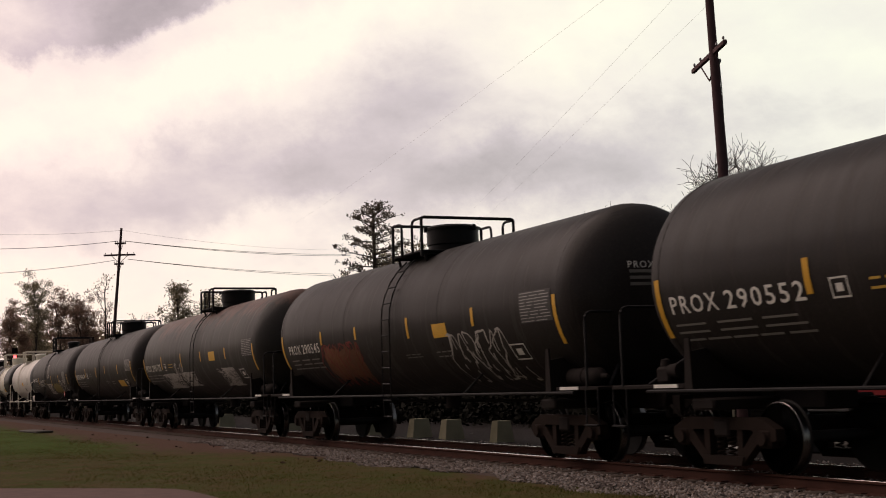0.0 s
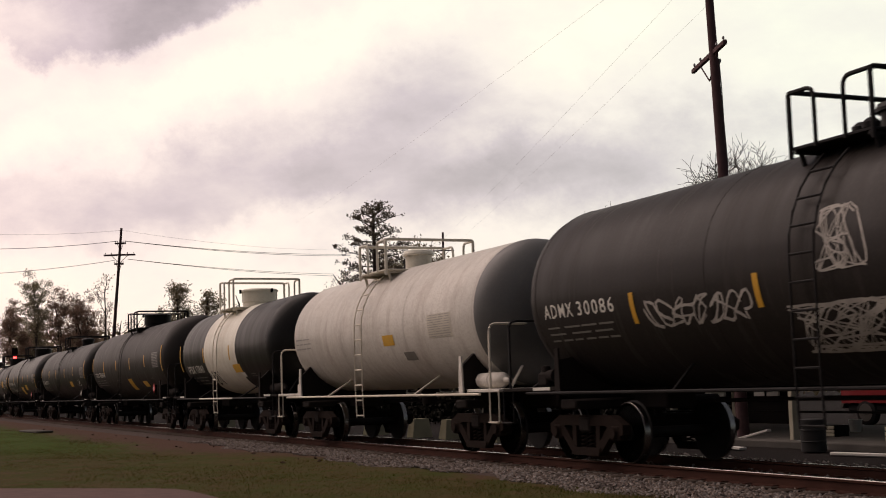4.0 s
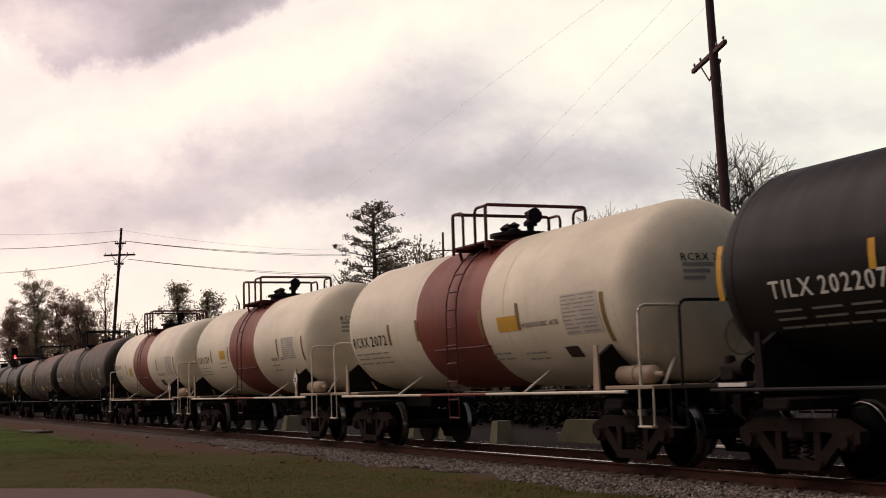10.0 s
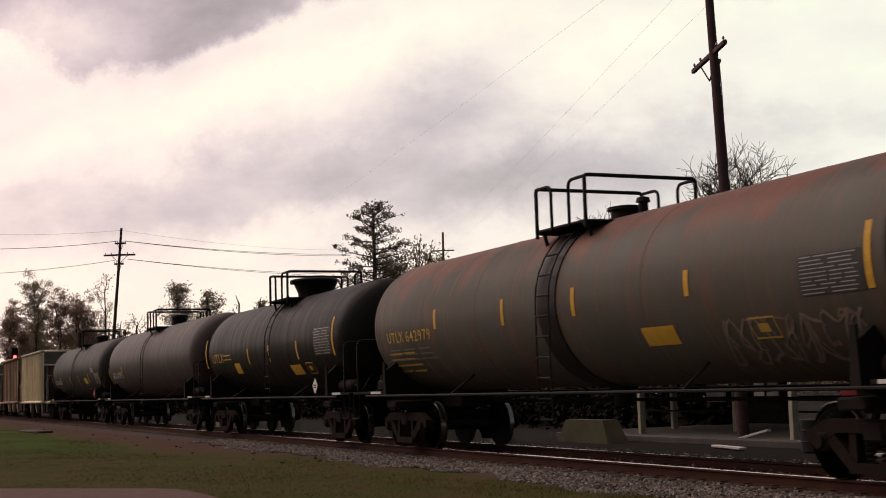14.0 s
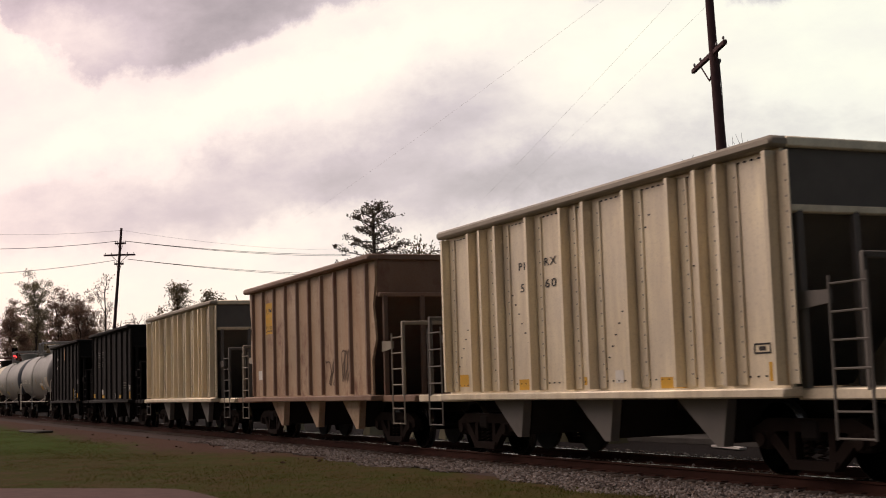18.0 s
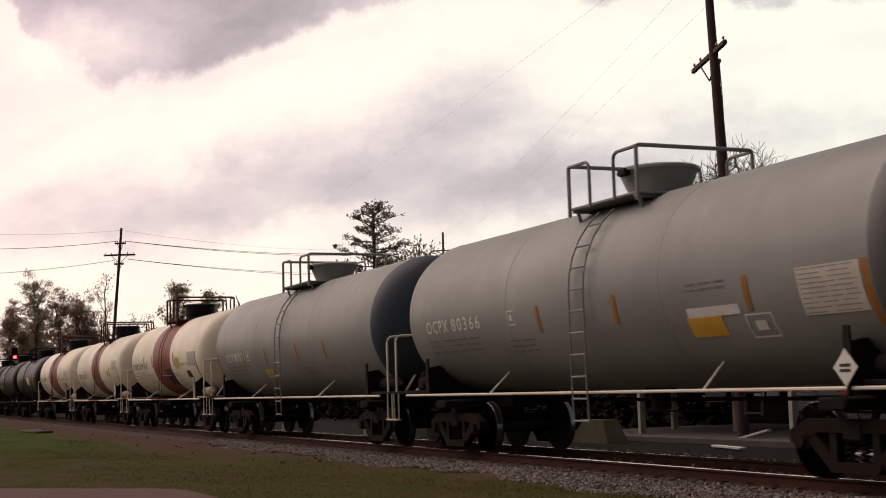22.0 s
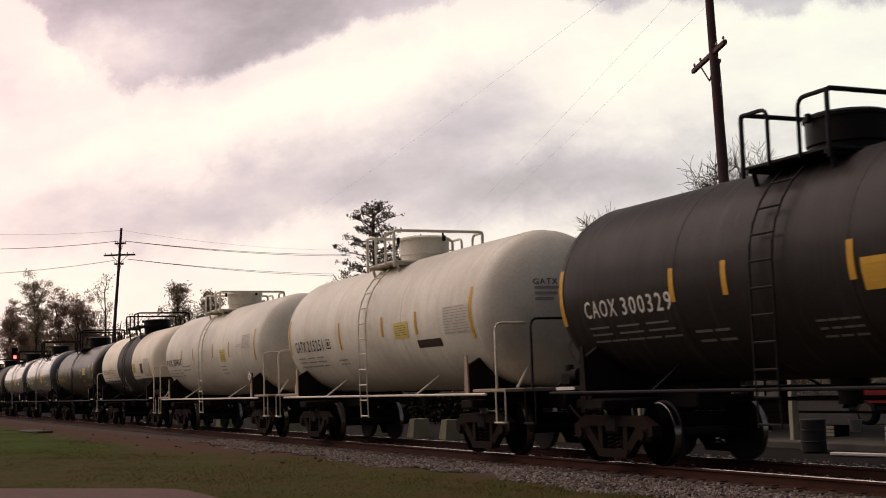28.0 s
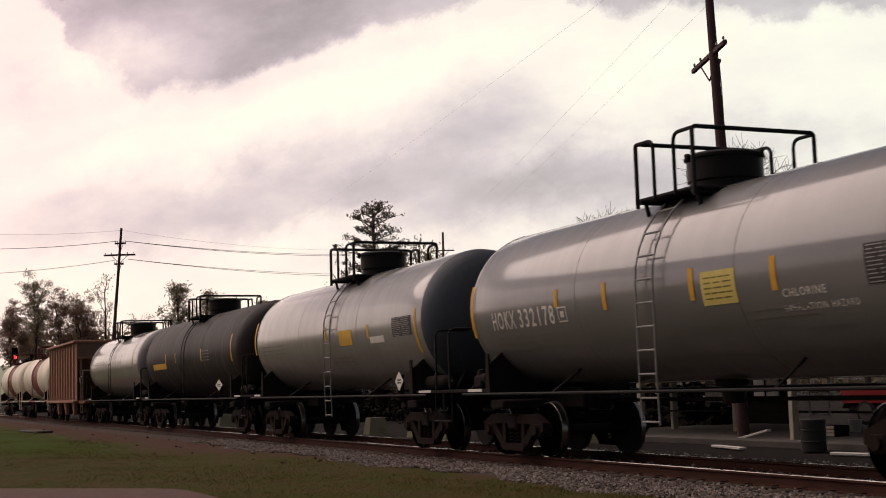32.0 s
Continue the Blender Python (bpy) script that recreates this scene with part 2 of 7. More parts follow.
# ---------------------------------------------------------------- mesh helpers
class Mesh:
    """Gathers vertices and faces of one part."""

    def __init__(self):
        self.v, self.f, self.m = [], [], []

    def face(self, idx, m=0):
        self.f.append(tuple(idx))
        self.m.append(m)

    def box(self, c, size, bevel=0.0, m=0, rot=None):
        h = [s / 2 for s in size]
        b = min(bevel, min(h) * 0.6)
        c = Vector(c)
        ids = {}
        base = len(self.v)
        for sx in (-1, 1):
            for sy in (-1, 1):
                for sz in (-1, 1):
                    s = (sx, sy, sz)
                    for a in range(3 if b else 1):
                        p = Vector([s[i] * (h[i] if (i == a or not b) else h[i] - b) for i in range(3)])
                        ids[s, a] = len(self.v)
                        self.v.append(tuple(c + (rot @ p if rot else p)))
        for a in range(3):
            o, w = [i for i in range(3) if i != a]
            for s in (-1, 1):
                loop = []
                for so, sw in ((-1, -1), (1, -1), (1, 1), (-1, 1)):
                    k = [0, 0, 0]
                    k[a], k[o], k[w] = s, so, sw
                    loop.append(ids[tuple(k), a if b else 0])
                self.face(loop, m)
        if b:
            for a, o, w in ((0, 1, 2), (0, 2, 1), (1, 2, 0)):
                for sa in (-1, 1):
                    for so in (-1, 1):
                        k0, k1 = [0, 0, 0], [0, 0, 0]
                        k0[a], k0[o], k0[w] = sa, so, -1
                        k1[a], k1[o], k1[w] = sa, so, 1
                        self.face((ids[tuple(k0), a], ids[tuple(k1), a], ids[tuple(k1), o], ids[tuple(k0), o]), m)
            for s in [(x, y, z) for x in (-1, 1) for y in (-1, 1) for z in (-1, 1)]:
                self.face((ids[s, 0], ids[s, 1], ids[s, 2]), m)
        return self

    def pipe(self, pts, r, n=8, m=0, r2=None, caps=True):
        pts = [Vector(p) for p in pts]
        rings = []
        up = Vector((0.123, 0.31, 0.94))
        for i, p in enumerate(pts):
            d = (pts[min(i + 1, len(pts) - 1)] - pts[max(i - 1, 0)]).normalized()
            s = d.cross(up)
            if s.length < 0.05:
                s = d.cross(Vector((1, 0, 0)))
            s.normalize()
            w = s.cross(d)
            rr = r if r2 is None else r + (r2 - r) * i / (len(pts) - 1)
            ring = []
            for k in range(n):
                a = 2 * math.pi * k / n
                ring.append(len(self.v))
                self.v.append(tuple(p + (s * math.cos(a) + w * math.sin(a)) * rr))
            rings.append(ring)
        for a, b in zip(rings, rings[1:]):
            for k in range(n):
                self.face((a[k], a[(k + 1) % n], b[(k + 1) % n], b[k]), m)
        if caps:
            self.face(rings[0][::-1], m)
            self.face(rings[-1], m)
        return self

    def lathe(self, profile, n=24, axis="x", at=(0, 0, 0), m=0, pick=None):
        """Rings of (place along the axis, radius). pick(point) gives a face's material."""
        at = Vector(at)
        rings = []
        for x, r in profile:
            if r < 1e-6:
                rings.append([len(self.v)])
                self.v.append(tuple(at + Vector({"x": (x, 0, 0), "y": (0, x, 0), "z": (0, 0, x)}[axis])))
                continue
            ring = []
            for k in range(n):
                a = 2 * math.pi * k / n
                c, s = r * math.cos(a), r * math.sin(a)
                ring.append(len(self.v))
                self.v.append(tuple(at + Vector({"x": (x, c, s), "y": (s, x, c), "z": (c, s, x)}[axis])))
            rings.append(ring)
        for a, b in zip(rings, rings[1:]):
            for k in range(n):
                j = (k + 1) % n
                if len(a) == 1 and len(b) == 1:
                    continue
                f = (a[0], b[j], b[k]) if len(a) == 1 else (a[k], a[j], b[0]) if len(b) == 1 else (a[k], a[j], b[j], b[k])
                mm = m
                if pick:
                    mm = pick(sum((Vector(self.v[i]) for i in f), Vector()) / len(f))
                self.face(f, mm)
        if len(rings[0]) > 1:
            self.face(rings[0][::-1], m)
        if len(rings[-1]) > 1:
            self.face(rings[-1], m)
        return self

    def plate(self, outline, axis, lo, hi, m=0):
        """An outline of (u, w) pushed from lo to hi along an axis; u, w are the two other axes in order."""
        ids = []
        for t in (lo, hi):
            row = []
            for u, w in outline:
                p = {"x": (t, u, w), "y": (u, t, w), "z": (u, w, t)}[axis]
                row.append(len(self.v))
                self.v.append(p)
            ids.append(row)
        n = len(outline)
        self.face(ids[0][::-1], m)
        self.face(ids[1], m)
        for k in range(n):
            j = (k + 1) % n
            self.face((ids[0][k], ids[0][j], ids[1][j], ids[1][k]), m)
        return self

    def data(self, name, mats, smooth=40):
        me = bpy.data.meshes.new(name)
        me.from_pydata(self.v, [], self.f)
        for mt in mats if isinstance(mats, (list, tuple)) else [mats]:
            me.materials.append(mt)
        me.polygons.foreach_set("material_index", self.m)
        bm = bmesh.new()
        bm.from_mesh(me)
        bmesh.ops.recalc_face_normals(bm, faces=bm.faces)
        bm.to_mesh(me)
        bm.free()
        if smooth:
            me.polygons.foreach_set("use_smooth", [True] * len(me.polygons))
            me.set_sharp_from_angle(angle=radians(smooth))
        me.update()
        return me


def part(name, mesh, mats, parent, label="", at=None, smooth=40):
    """One mesh object under a thing or a part."""
    me = mesh.data(name, mats, smooth) if isinstance(mesh, Mesh) else mesh
    ob = new(name, me)
    ob.parent = parent
    if at is not None:
        ob.matrix_basis = at
    return tagged(ob, label)


def thing(name, label, category, group="", kind="", at=None):
    ob = new(name)
    ob.empty_display_size = 0.3
    if at is not None:
        ob.matrix_basis = at
    return tagged(ob, label, category, group, kind)


def solid(name, mesh, mats, label, category, group="", kind="", at=None, smooth=40):
    ob = new(name, mesh.data(name, mats, smooth) if isinstance(mesh, Mesh) else mesh)
    if at is not None:
        ob.matrix_basis = at
    return tagged(ob, label, category, group, kind)


CACHE = {}


def cached(key, make):
    if key not in CACHE:
        CACHE[key] = make()
    return CACHE[key]


# ---------------------------------------------------------------- rolling stock
WHEEL_R = 0.457
WHEELSETS = []


def side_frame_mesh():
    k = Mesh()
    y0, y1 = -0.07, 0.07
    # top chord, two raking legs, bottom chord, spring seat
    k.plate([(-1.12, 0.58), (-1.12, 0.44), (-0.98, 0.40), (-0.62, 0.56), (0.62, 0.56), (0.98, 0.40), (1.12, 0.44), (1.12, 0.58), (0.80, 0.72), (-0.80, 0.72)], "y", y0, y1)
    for s in (-1, 1):
        k.plate([(s * 0.86, 0.50), (s * 0.70, 0.58), (s * 0.26, 0.16), (s * 0.44, 0.14)], "y", y0 * 0.9, y1 * 0.9)
        k.plate([(s * 0.42, 0.58), (s * 0.30, 0.58), (s * 0.30, 0.20), (s * 0.42, 0.20)], "y", y0 * 0.8, y1 * 0.8)
    k.plate([(-0.46, 0.22), (-0.40, 0.10), (0.40, 0.10), (0.46, 0.22)], "y", y0 * 1.2, y1 * 1.2)
    return k.data("side_frame", TRUCK, 30)


def spring_mesh():
    k = Mesh()
    pts = [(0.055 * math.cos(a * 0.9), 0.055 * math.sin(a * 0.9), 0.22 + a * 0.0088) for a in range(36)]
    k.pipe(pts, 0.014, 5)
    return k.data("spring", TRUCK)


def wheelset_mesh():
    k = Mesh()
    k.lathe([(-0.98, 0.07), (-0.80, 0.075), (0.80, 0.075), (0.98, 0.07)], 12, "y")
    for s in (-1, 1):
        prof = [(0.82, 0.12), (0.79, 0.13), (0.765, 0.34), (0.815, 0.40), (0.815, WHEEL_R - 0.004)]
        k.lathe([(s * a, b) for a, b in prof], 32, "y")
        k.lathe([(s * a, b) for a, b in [(0.815, WHEEL_R - 0.006), (0.812, WHEEL_R), (0.715, WHEEL_R + 0.004)]], 32, "y", m=1)
        k.lathe([(s * a, b) for a, b in [(0.715, WHEEL_R + 0.004), (0.705, WHEEL_R + 0.028), (0.685, WHEEL_R + 0.026), (0.68, 0.39), (0.71, 0.13)]], 32, "y")
        # bolts on the axle end, off the middle, and holes cast in the plate
        for a in range(3):
            k.box((0.045 * math.cos(a * 2.09), s * 0.985, 0.045 * math.sin(a * 2.09)), (0.03, 0.03, 0.03))
    return k.data("wheelset", [WHEEL, TREAD], 35)


def journal_mesh():
    k = Mesh()
    k.box((0, 0, 0), (0.26, 0.17, 0.24), 0.03)
    k.lathe([(-0.13, 0.0), (-0.13, 0.085), (-0.05, 0.10), (0.08, 0.10)], 14, "y")
    return k.data("bearing", TRUCK, 35)


def bolster_mesh():
    k = Mesh()
    k.box((0, 0, 0.58), (0.34, 2.16, 0.24), 0.03)
    k.lathe([(0.66, 0.22), (0.80, 0.20)], 16, "z")
    for s in (-1, 1):
        k.box((s * 0.42, 0, 0.42), (0.10, 1.5, 0.16), 0.02)
        for w in (-1, 1):
            k.box((s * 0.42, w * 0.75, 0.46), (0.09, 0.14, 0.34), 0.02)
    return k.data("truck", STEEL, 30)


def add_truck(car, x):
    tr = part("truck", cached("bolster", bolster_mesh), None, car, at=pose(x, 0, 0))
    for s in (-1, 1):
        part("side_frame", cached("frame", side_frame_mesh), None, tr, at=pose(0, s * 0.99, 0))
        for dx in (-0.12, 0.12):
            part("spring", cached("spring", spring_mesh), None, tr, at=pose(dx, s * 0.99, 0))
        for w in (-1, 1):
            part("bearing", cached("journal", journal_mesh), None, tr, at=pose(w * 0.89, s * 0.99, WHEEL_R, 0, 0, 180 if s > 0 else 0))
    for w in (-1, 1):
        ob = part("wheelset", cached("wheelset", wheelset_mesh), None, tr)
        ob.matrix_parent_inverse = pose(w * 0.89, 0, WHEEL_R)
        WHEELSETS.append(ob)
    return tr


def coupler_mesh():
    k = Mesh()
    k.box((0.28, 0, 0.86), (0.56, 0.14, 0.16), 0.02)
    k.plate([(0.54, -0.13), (0.54, 0.15), (0.70, 0.17), (0.78, 0.10), (0.66, 0.03), (0.80, -0.06), (0.72, -0.16)], "z", 0.72, 1.0)
    k.box((-0.06, 0, 0.86), (0.10, 0.42, 0.40), 0.02)
    pts = [(0.2, -0.3, 0.85), (0.42, -0.3, 0.70), (0.62, -0.24, 0.55), (0.80, -0.16, 0.52)]
    k.pipe(pts, 0.022, 6)
    return k.data("coupler", STEEL, 30)


def bent(points, r=0.1, steps=4):
    """Points of a pipe with rounded corners."""
    out = [Vector(points[0])]
    for a, b, c in zip(points, points[1:], points[2:]):
        a, b, c = Vector(a), Vector(b), Vector(c)
        p, q = b + (a - b).normalized() * min(r, (a - b).length / 2), b + (c - b).normalized() * min(r, (c - b).length / 2)
        for i in range(steps + 1):
            t = i / steps
            out.append(p.lerp(b, t).lerp(b.lerp(q, t), t))
    out.append(Vector(points[-1]))
    return out


def letters(text, height):
    """Flat outlines of a line of writing as (vertices, faces), left edge and base line at 0."""
    cu = bpy.data.curves.new("writing", "FONT")
    cu.body, cu.size, cu.resolution_u, cu.space_character, cu.offset = text, height * 1.38, 2, 1.2, height * 0.014
    ob = bpy.data.objects.new("writing", cu)
    me = bpy.data.meshes.new_from_object(ob)
    bm = bmesh.new()
    bm.from_mesh(me)
    bmesh.ops.subdivide_edges(bm, edges=[e for e in bm.edges if e.calc_length() > height * 0.6], cuts=1)
    vs, fs = [tuple(v.co) for v in bm.verts], [[v.index for v in f.verts] for f in bm.faces]
    bm.free()
    bpy.data.objects.remove(ob)
    bpy.data.meshes.remove(me)
    bpy.data.curves.remove(cu)
    return vs, fs


class Skin:
    """Lays flat marks on the near side of a tank (or on a flat side, when r is None)."""

    def __init__(self, r, zc, off=0.0):
        self.r, self.zc, self.off = r, zc, off

    def at(self, x, z, lift=0.006):
        if self.r is None:
            return (x, -self.off - lift, z)
        a = math.asin(max(-0.98, min(0.98, (z - self.zc) / self.r)))
        r = self.r + lift
        return (x, -r * math.cos(a), self.zc + r * math.sin(a))

    def patch(self, x0, x1, z0, z1, lift=0.006, nz=5, lean=0.0, k=None, m=0):
        k = k or Mesh()
        rows = []
        for i in range(nz + 1):
            z = z0 + (z1 - z0) * i / nz
            d = lean * (i / nz - 0.5)
            row = []
            for x in (x0 + d, x1 + d):
                row.append(len(k.v))
                k.v.append(self.at(x, z, lift))
            rows.append(row)
        for a, b in zip(rows, rows[1:]):
            k.face((a[0], a[1], b[1], b[0]), m)
        return k

    def writing(self, text, x, z, height, lift=0.007, width=None):
        vs, fs = letters(text, height)
        s = 1.0
        if width:
            s = width / max(1e-3, max(v[0] for v in vs))
        k = Mesh()
        k.v = [self.at(x + v[0] * s, z + v[1], lift) for v in vs]
        for f in fs:
            k.face(f)
        return k

    def scribble(self, x0, x1, z0, z1, seed, strokes=5, thick=0.04, lift=0.0065, loose=False):
        """Loose spray-paint strokes within a rectangle."""
        rnd = random.Random(seed)
        k = Mesh()
        w, h = x1 - x0, z1 - z0
        pts = []
        for s in range(strokes):
            cx = x0 + w * (s + 0.5) / strokes
            ph, fr = rnd.uniform(0, 6), rnd.uniform(0.7, 1.5)
            if loose:
                cx = x0 + w * rnd.uniform(0.2, 0.8)
            reach = 0.3 * w if loose else 0.62 * w / strokes
            for i in range(15):
                t = i / 14
                pts.append((cx + reach * math.sin(ph + fr * 7 * t) + w / strokes * 0.35 * (t - 0.5), z0 + h * (0.5 + 0.47 * math.sin(ph * 1.7 + fr * 5.5 * t + 0.6 * math.sin(9 * t + s)))))
        n = len(pts)
        for i, (ax, az) in enumerate(pts):
            (px, pz), (qx, qz) = pts[max(0, i - 1)], pts[min(n - 1, i + 1)]
            dx, dz = qx - px, qz - pz
            l = math.hypot(dx, dz) or 1
            t = thick * rnd.uniform(0.3, 0.62)
            k.v += [self.at(ax - dz / l * t, az + dx / l * t, lift), self.at(ax + dz / l * t, az - dx / l * t, lift)]
            if i:
                b = 2 * i
                k.face((b - 2, b, b + 1, b - 1))
        return k


def add_bars(skin, car, x0, x1, z0, z1, rows, mat, name="small_print", seed=1, split=2):
    """Lines of writing too small to read."""
    rnd = random.Random(seed)
    k = Mesh()
    dz = (z1 - z0) / rows
    for i in range(rows):
        n = rnd.randint(1 if split < 4 else 2, split)
        x = x0
        for j in range(n):
            w = (x1 - x0) / n
            skin.patch(x, x + w * rnd.uniform(0.7, 0.94), z0 + dz * (i + 0.34), z0 + dz * (i + 0.62), 0.0075, 2, k=k)
            x += w
    part(name, k, mat, car)


def add_platform(car, r, zc, half, wide, rail_top, pipe, raised=0.0, cx=0.0):
    """Walkway and railings round the fittings on the crown."""
    top = zc + math.sqrt(max(0.1, r * r - 0.55 * 0.55)) + raised
    crown = zc + r
    deck_z = max(top, crown - 0.22 + raised)
    high = (rail_top or crown + 0.55) - deck_z
    for s in (-1, 1):
        k = Mesh().box((cx, s * (wide + 0.5) / 2, deck_z), (2 * half, wide - 0.5, 0.04), 0.008)
        part("platform", k, pipe, car, "grated walkway beside the fittings")
        for x in (-half * 0.9, half * 0.9):
            yo = s * wide * 0.92
            zt = zc + math.sqrt(max(0.02, r * r - yo * yo))
            k = Mesh().pipe([(cx + x, yo, deck_z - 0.02), (cx + x, yo * 0.93, min(zt, deck_z - 0.06))], 0.032, 6)
            k.box((cx + x, s * (0.5 + wide) / 2, deck_z - 0.045), (0.05, wide - 0.5, 0.05), 0.006)
            part("platform_bracket", k, pipe, car)
    post = 0.032
    for s in (-1, 1):
        # railing across each end
        k = Mesh()
        k.pipe(bent([(cx + s * half, -wide, deck_z - 0.12), (cx + s * half, -wide, deck_z + high), (cx + s * half, wide, deck_z + high), (cx + s * half, wide, deck_z - 0.12)], 0.07), post, 8)
        part("end_rail", k, pipe, car)
        for w in (-1, 1):
            k = Mesh()
            xi = cx + s * half * 0.36
            k.pipe(bent([(cx + s * half, w * wide, deck_z + high - 0.02), (xi, w * wide, deck_z + high - 0.02), (xi, w * wide, deck_z - 0.04)], 0.14), post * 0.85, 8)
            part("side_rail", k, pipe, car)
    return deck_z


def add_dome(car, style, crown, mat, dark, cx=0.0):
    off = pose(cx, 0, 0)
    if style == "cup":
        k = Mesh().lathe([(crown - 0.25, 0.52), (crown + 0.08, 0.52), (crown + 0.10, 0.55), (crown + 0.42, 0.55)], 28, "z")
        d = part("fittings_housing", k, mat, car, at=off)
        part("lid", Mesh().lathe([(crown + 0.42, 0.58), (crown + 0.46, 0.58), (crown + 0.50, 0.50), (crown + 0.51, 0.0)], 28, "z"), mat, d)
        for a in (0.4, 2.5, 4.6):
            part("lid_bolt", Mesh().box((0.60 * math.cos(a), 0.60 * math.sin(a), crown + 0.43), (0.07, 0.07, 0.12), 0.012), dark, d)
    elif style == "bowl":
        k = Mesh().lathe([(crown - 0.2, 0.46), (crown + 0.05, 0.48), (crown + 0.38, 0.62)], 28, "z")
        d = part("fittings_housing", k, mat, car, at=off)
        part("lid", Mesh().lathe([(crown + 0.38, 0.66), (crown + 0.42, 0.66), (crown + 0.45, 0.6), (crown + 0.46, 0.0)], 28, "z"), mat, d)
        part("hinge", Mesh().box((0, -0.64, crown + 0.36), (0.22, 0.12, 0.12), 0.02), dark, d)
    elif style == "manway":
        k = Mesh().lathe([(crown - 0.2, 0.30), (crown + 0.26, 0.30), (crown + 0.26, 0.36), (crown + 0.30, 0.36)], 20, "z", (0.15, 0, 0))
        d = part("manway", k, mat, car, at=off)
        part("lid", Mesh().lathe([(crown + 0.30, 0.36), (crown + 0.36, 0.33), (crown + 0.40, 0.20), (crown + 0.41, 0.0)], 20, "z", (0.15, 0, 0)), mat, d)
        for i, x in enumerate((-0.45, -0.75)):
            k = Mesh().lathe([(crown - 0.15, 0.09), (crown + 0.16, 0.09), (crown + 0.17, 0.12), (crown + 0.24, 0.12), (crown + 0.30, 0.05)], 12, "z", (x, 0.1 * i, 0))
            part("valve", k, dark, car, at=off)
    elif style == "valves":
        k = Mesh().lathe([(crown - 0.2, 0.48), (crown + 0.06, 0.48), (crown + 0.06, 0.56), (crown + 0.12, 0.56)], 24, "z")
        d = part("manway", k, dark, car, at=off)
        for i, (x, y, h) in enumerate(((-0.28, -0.1, 0.30), (0.25, 0.12, 0.50), (0.02, -0.3, 0.22), (0.3, -0.25, 0.25))):
            k = Mesh().lathe([(crown + 0.1, 0.07), (crown + h * 0.5, 0.07), (crown + h * 0.5, 0.13), (crown + h * 0.62, 0.13), (crown + h * 0.75, 0.07), (crown + h, 0.11), (crown + h + 0.06, 0.0)], 12, "z", (x, y, 0))
            part("valve", k, dark, d)
        part("valve_wheel", Mesh().lathe([(-0.04, 0.13), (0.04, 0.15), (0.07, 0.05)], 14, "x", (0.42, 0.12, crown + 0.42)), dark, d)
    elif style == "low":
        k = Mesh().lathe([(crown - 0.1, 0.26), (crown + 0.12, 0.26), (crown + 0.12, 0.32), (crown + 0.17, 0.32), (crown + 0.20, 0.15), (crown + 0.21, 0.0)], 18, "z", (0.35, 0, 0))
        part("manway", k, dark, car, at=off)
        part("valve", Mesh().lathe([(crown - 0.1, 0.08), (crown + 0.18, 0.08), (crown + 0.19, 0.12), (crown + 0.26, 0.10), (crown + 0.30, 0.0)], 12, "z", (0.85, 0, 0)), dark, car, at=off)
    elif style == "box":
        k = Mesh().lathe([(crown - 0.2, 0.36), (crown + 0.40, 0.36), (crown + 0.46, 0.33), (crown + 0.47, 0.0)], 20, "z")
        part("manway", k, mat, car, at=off)


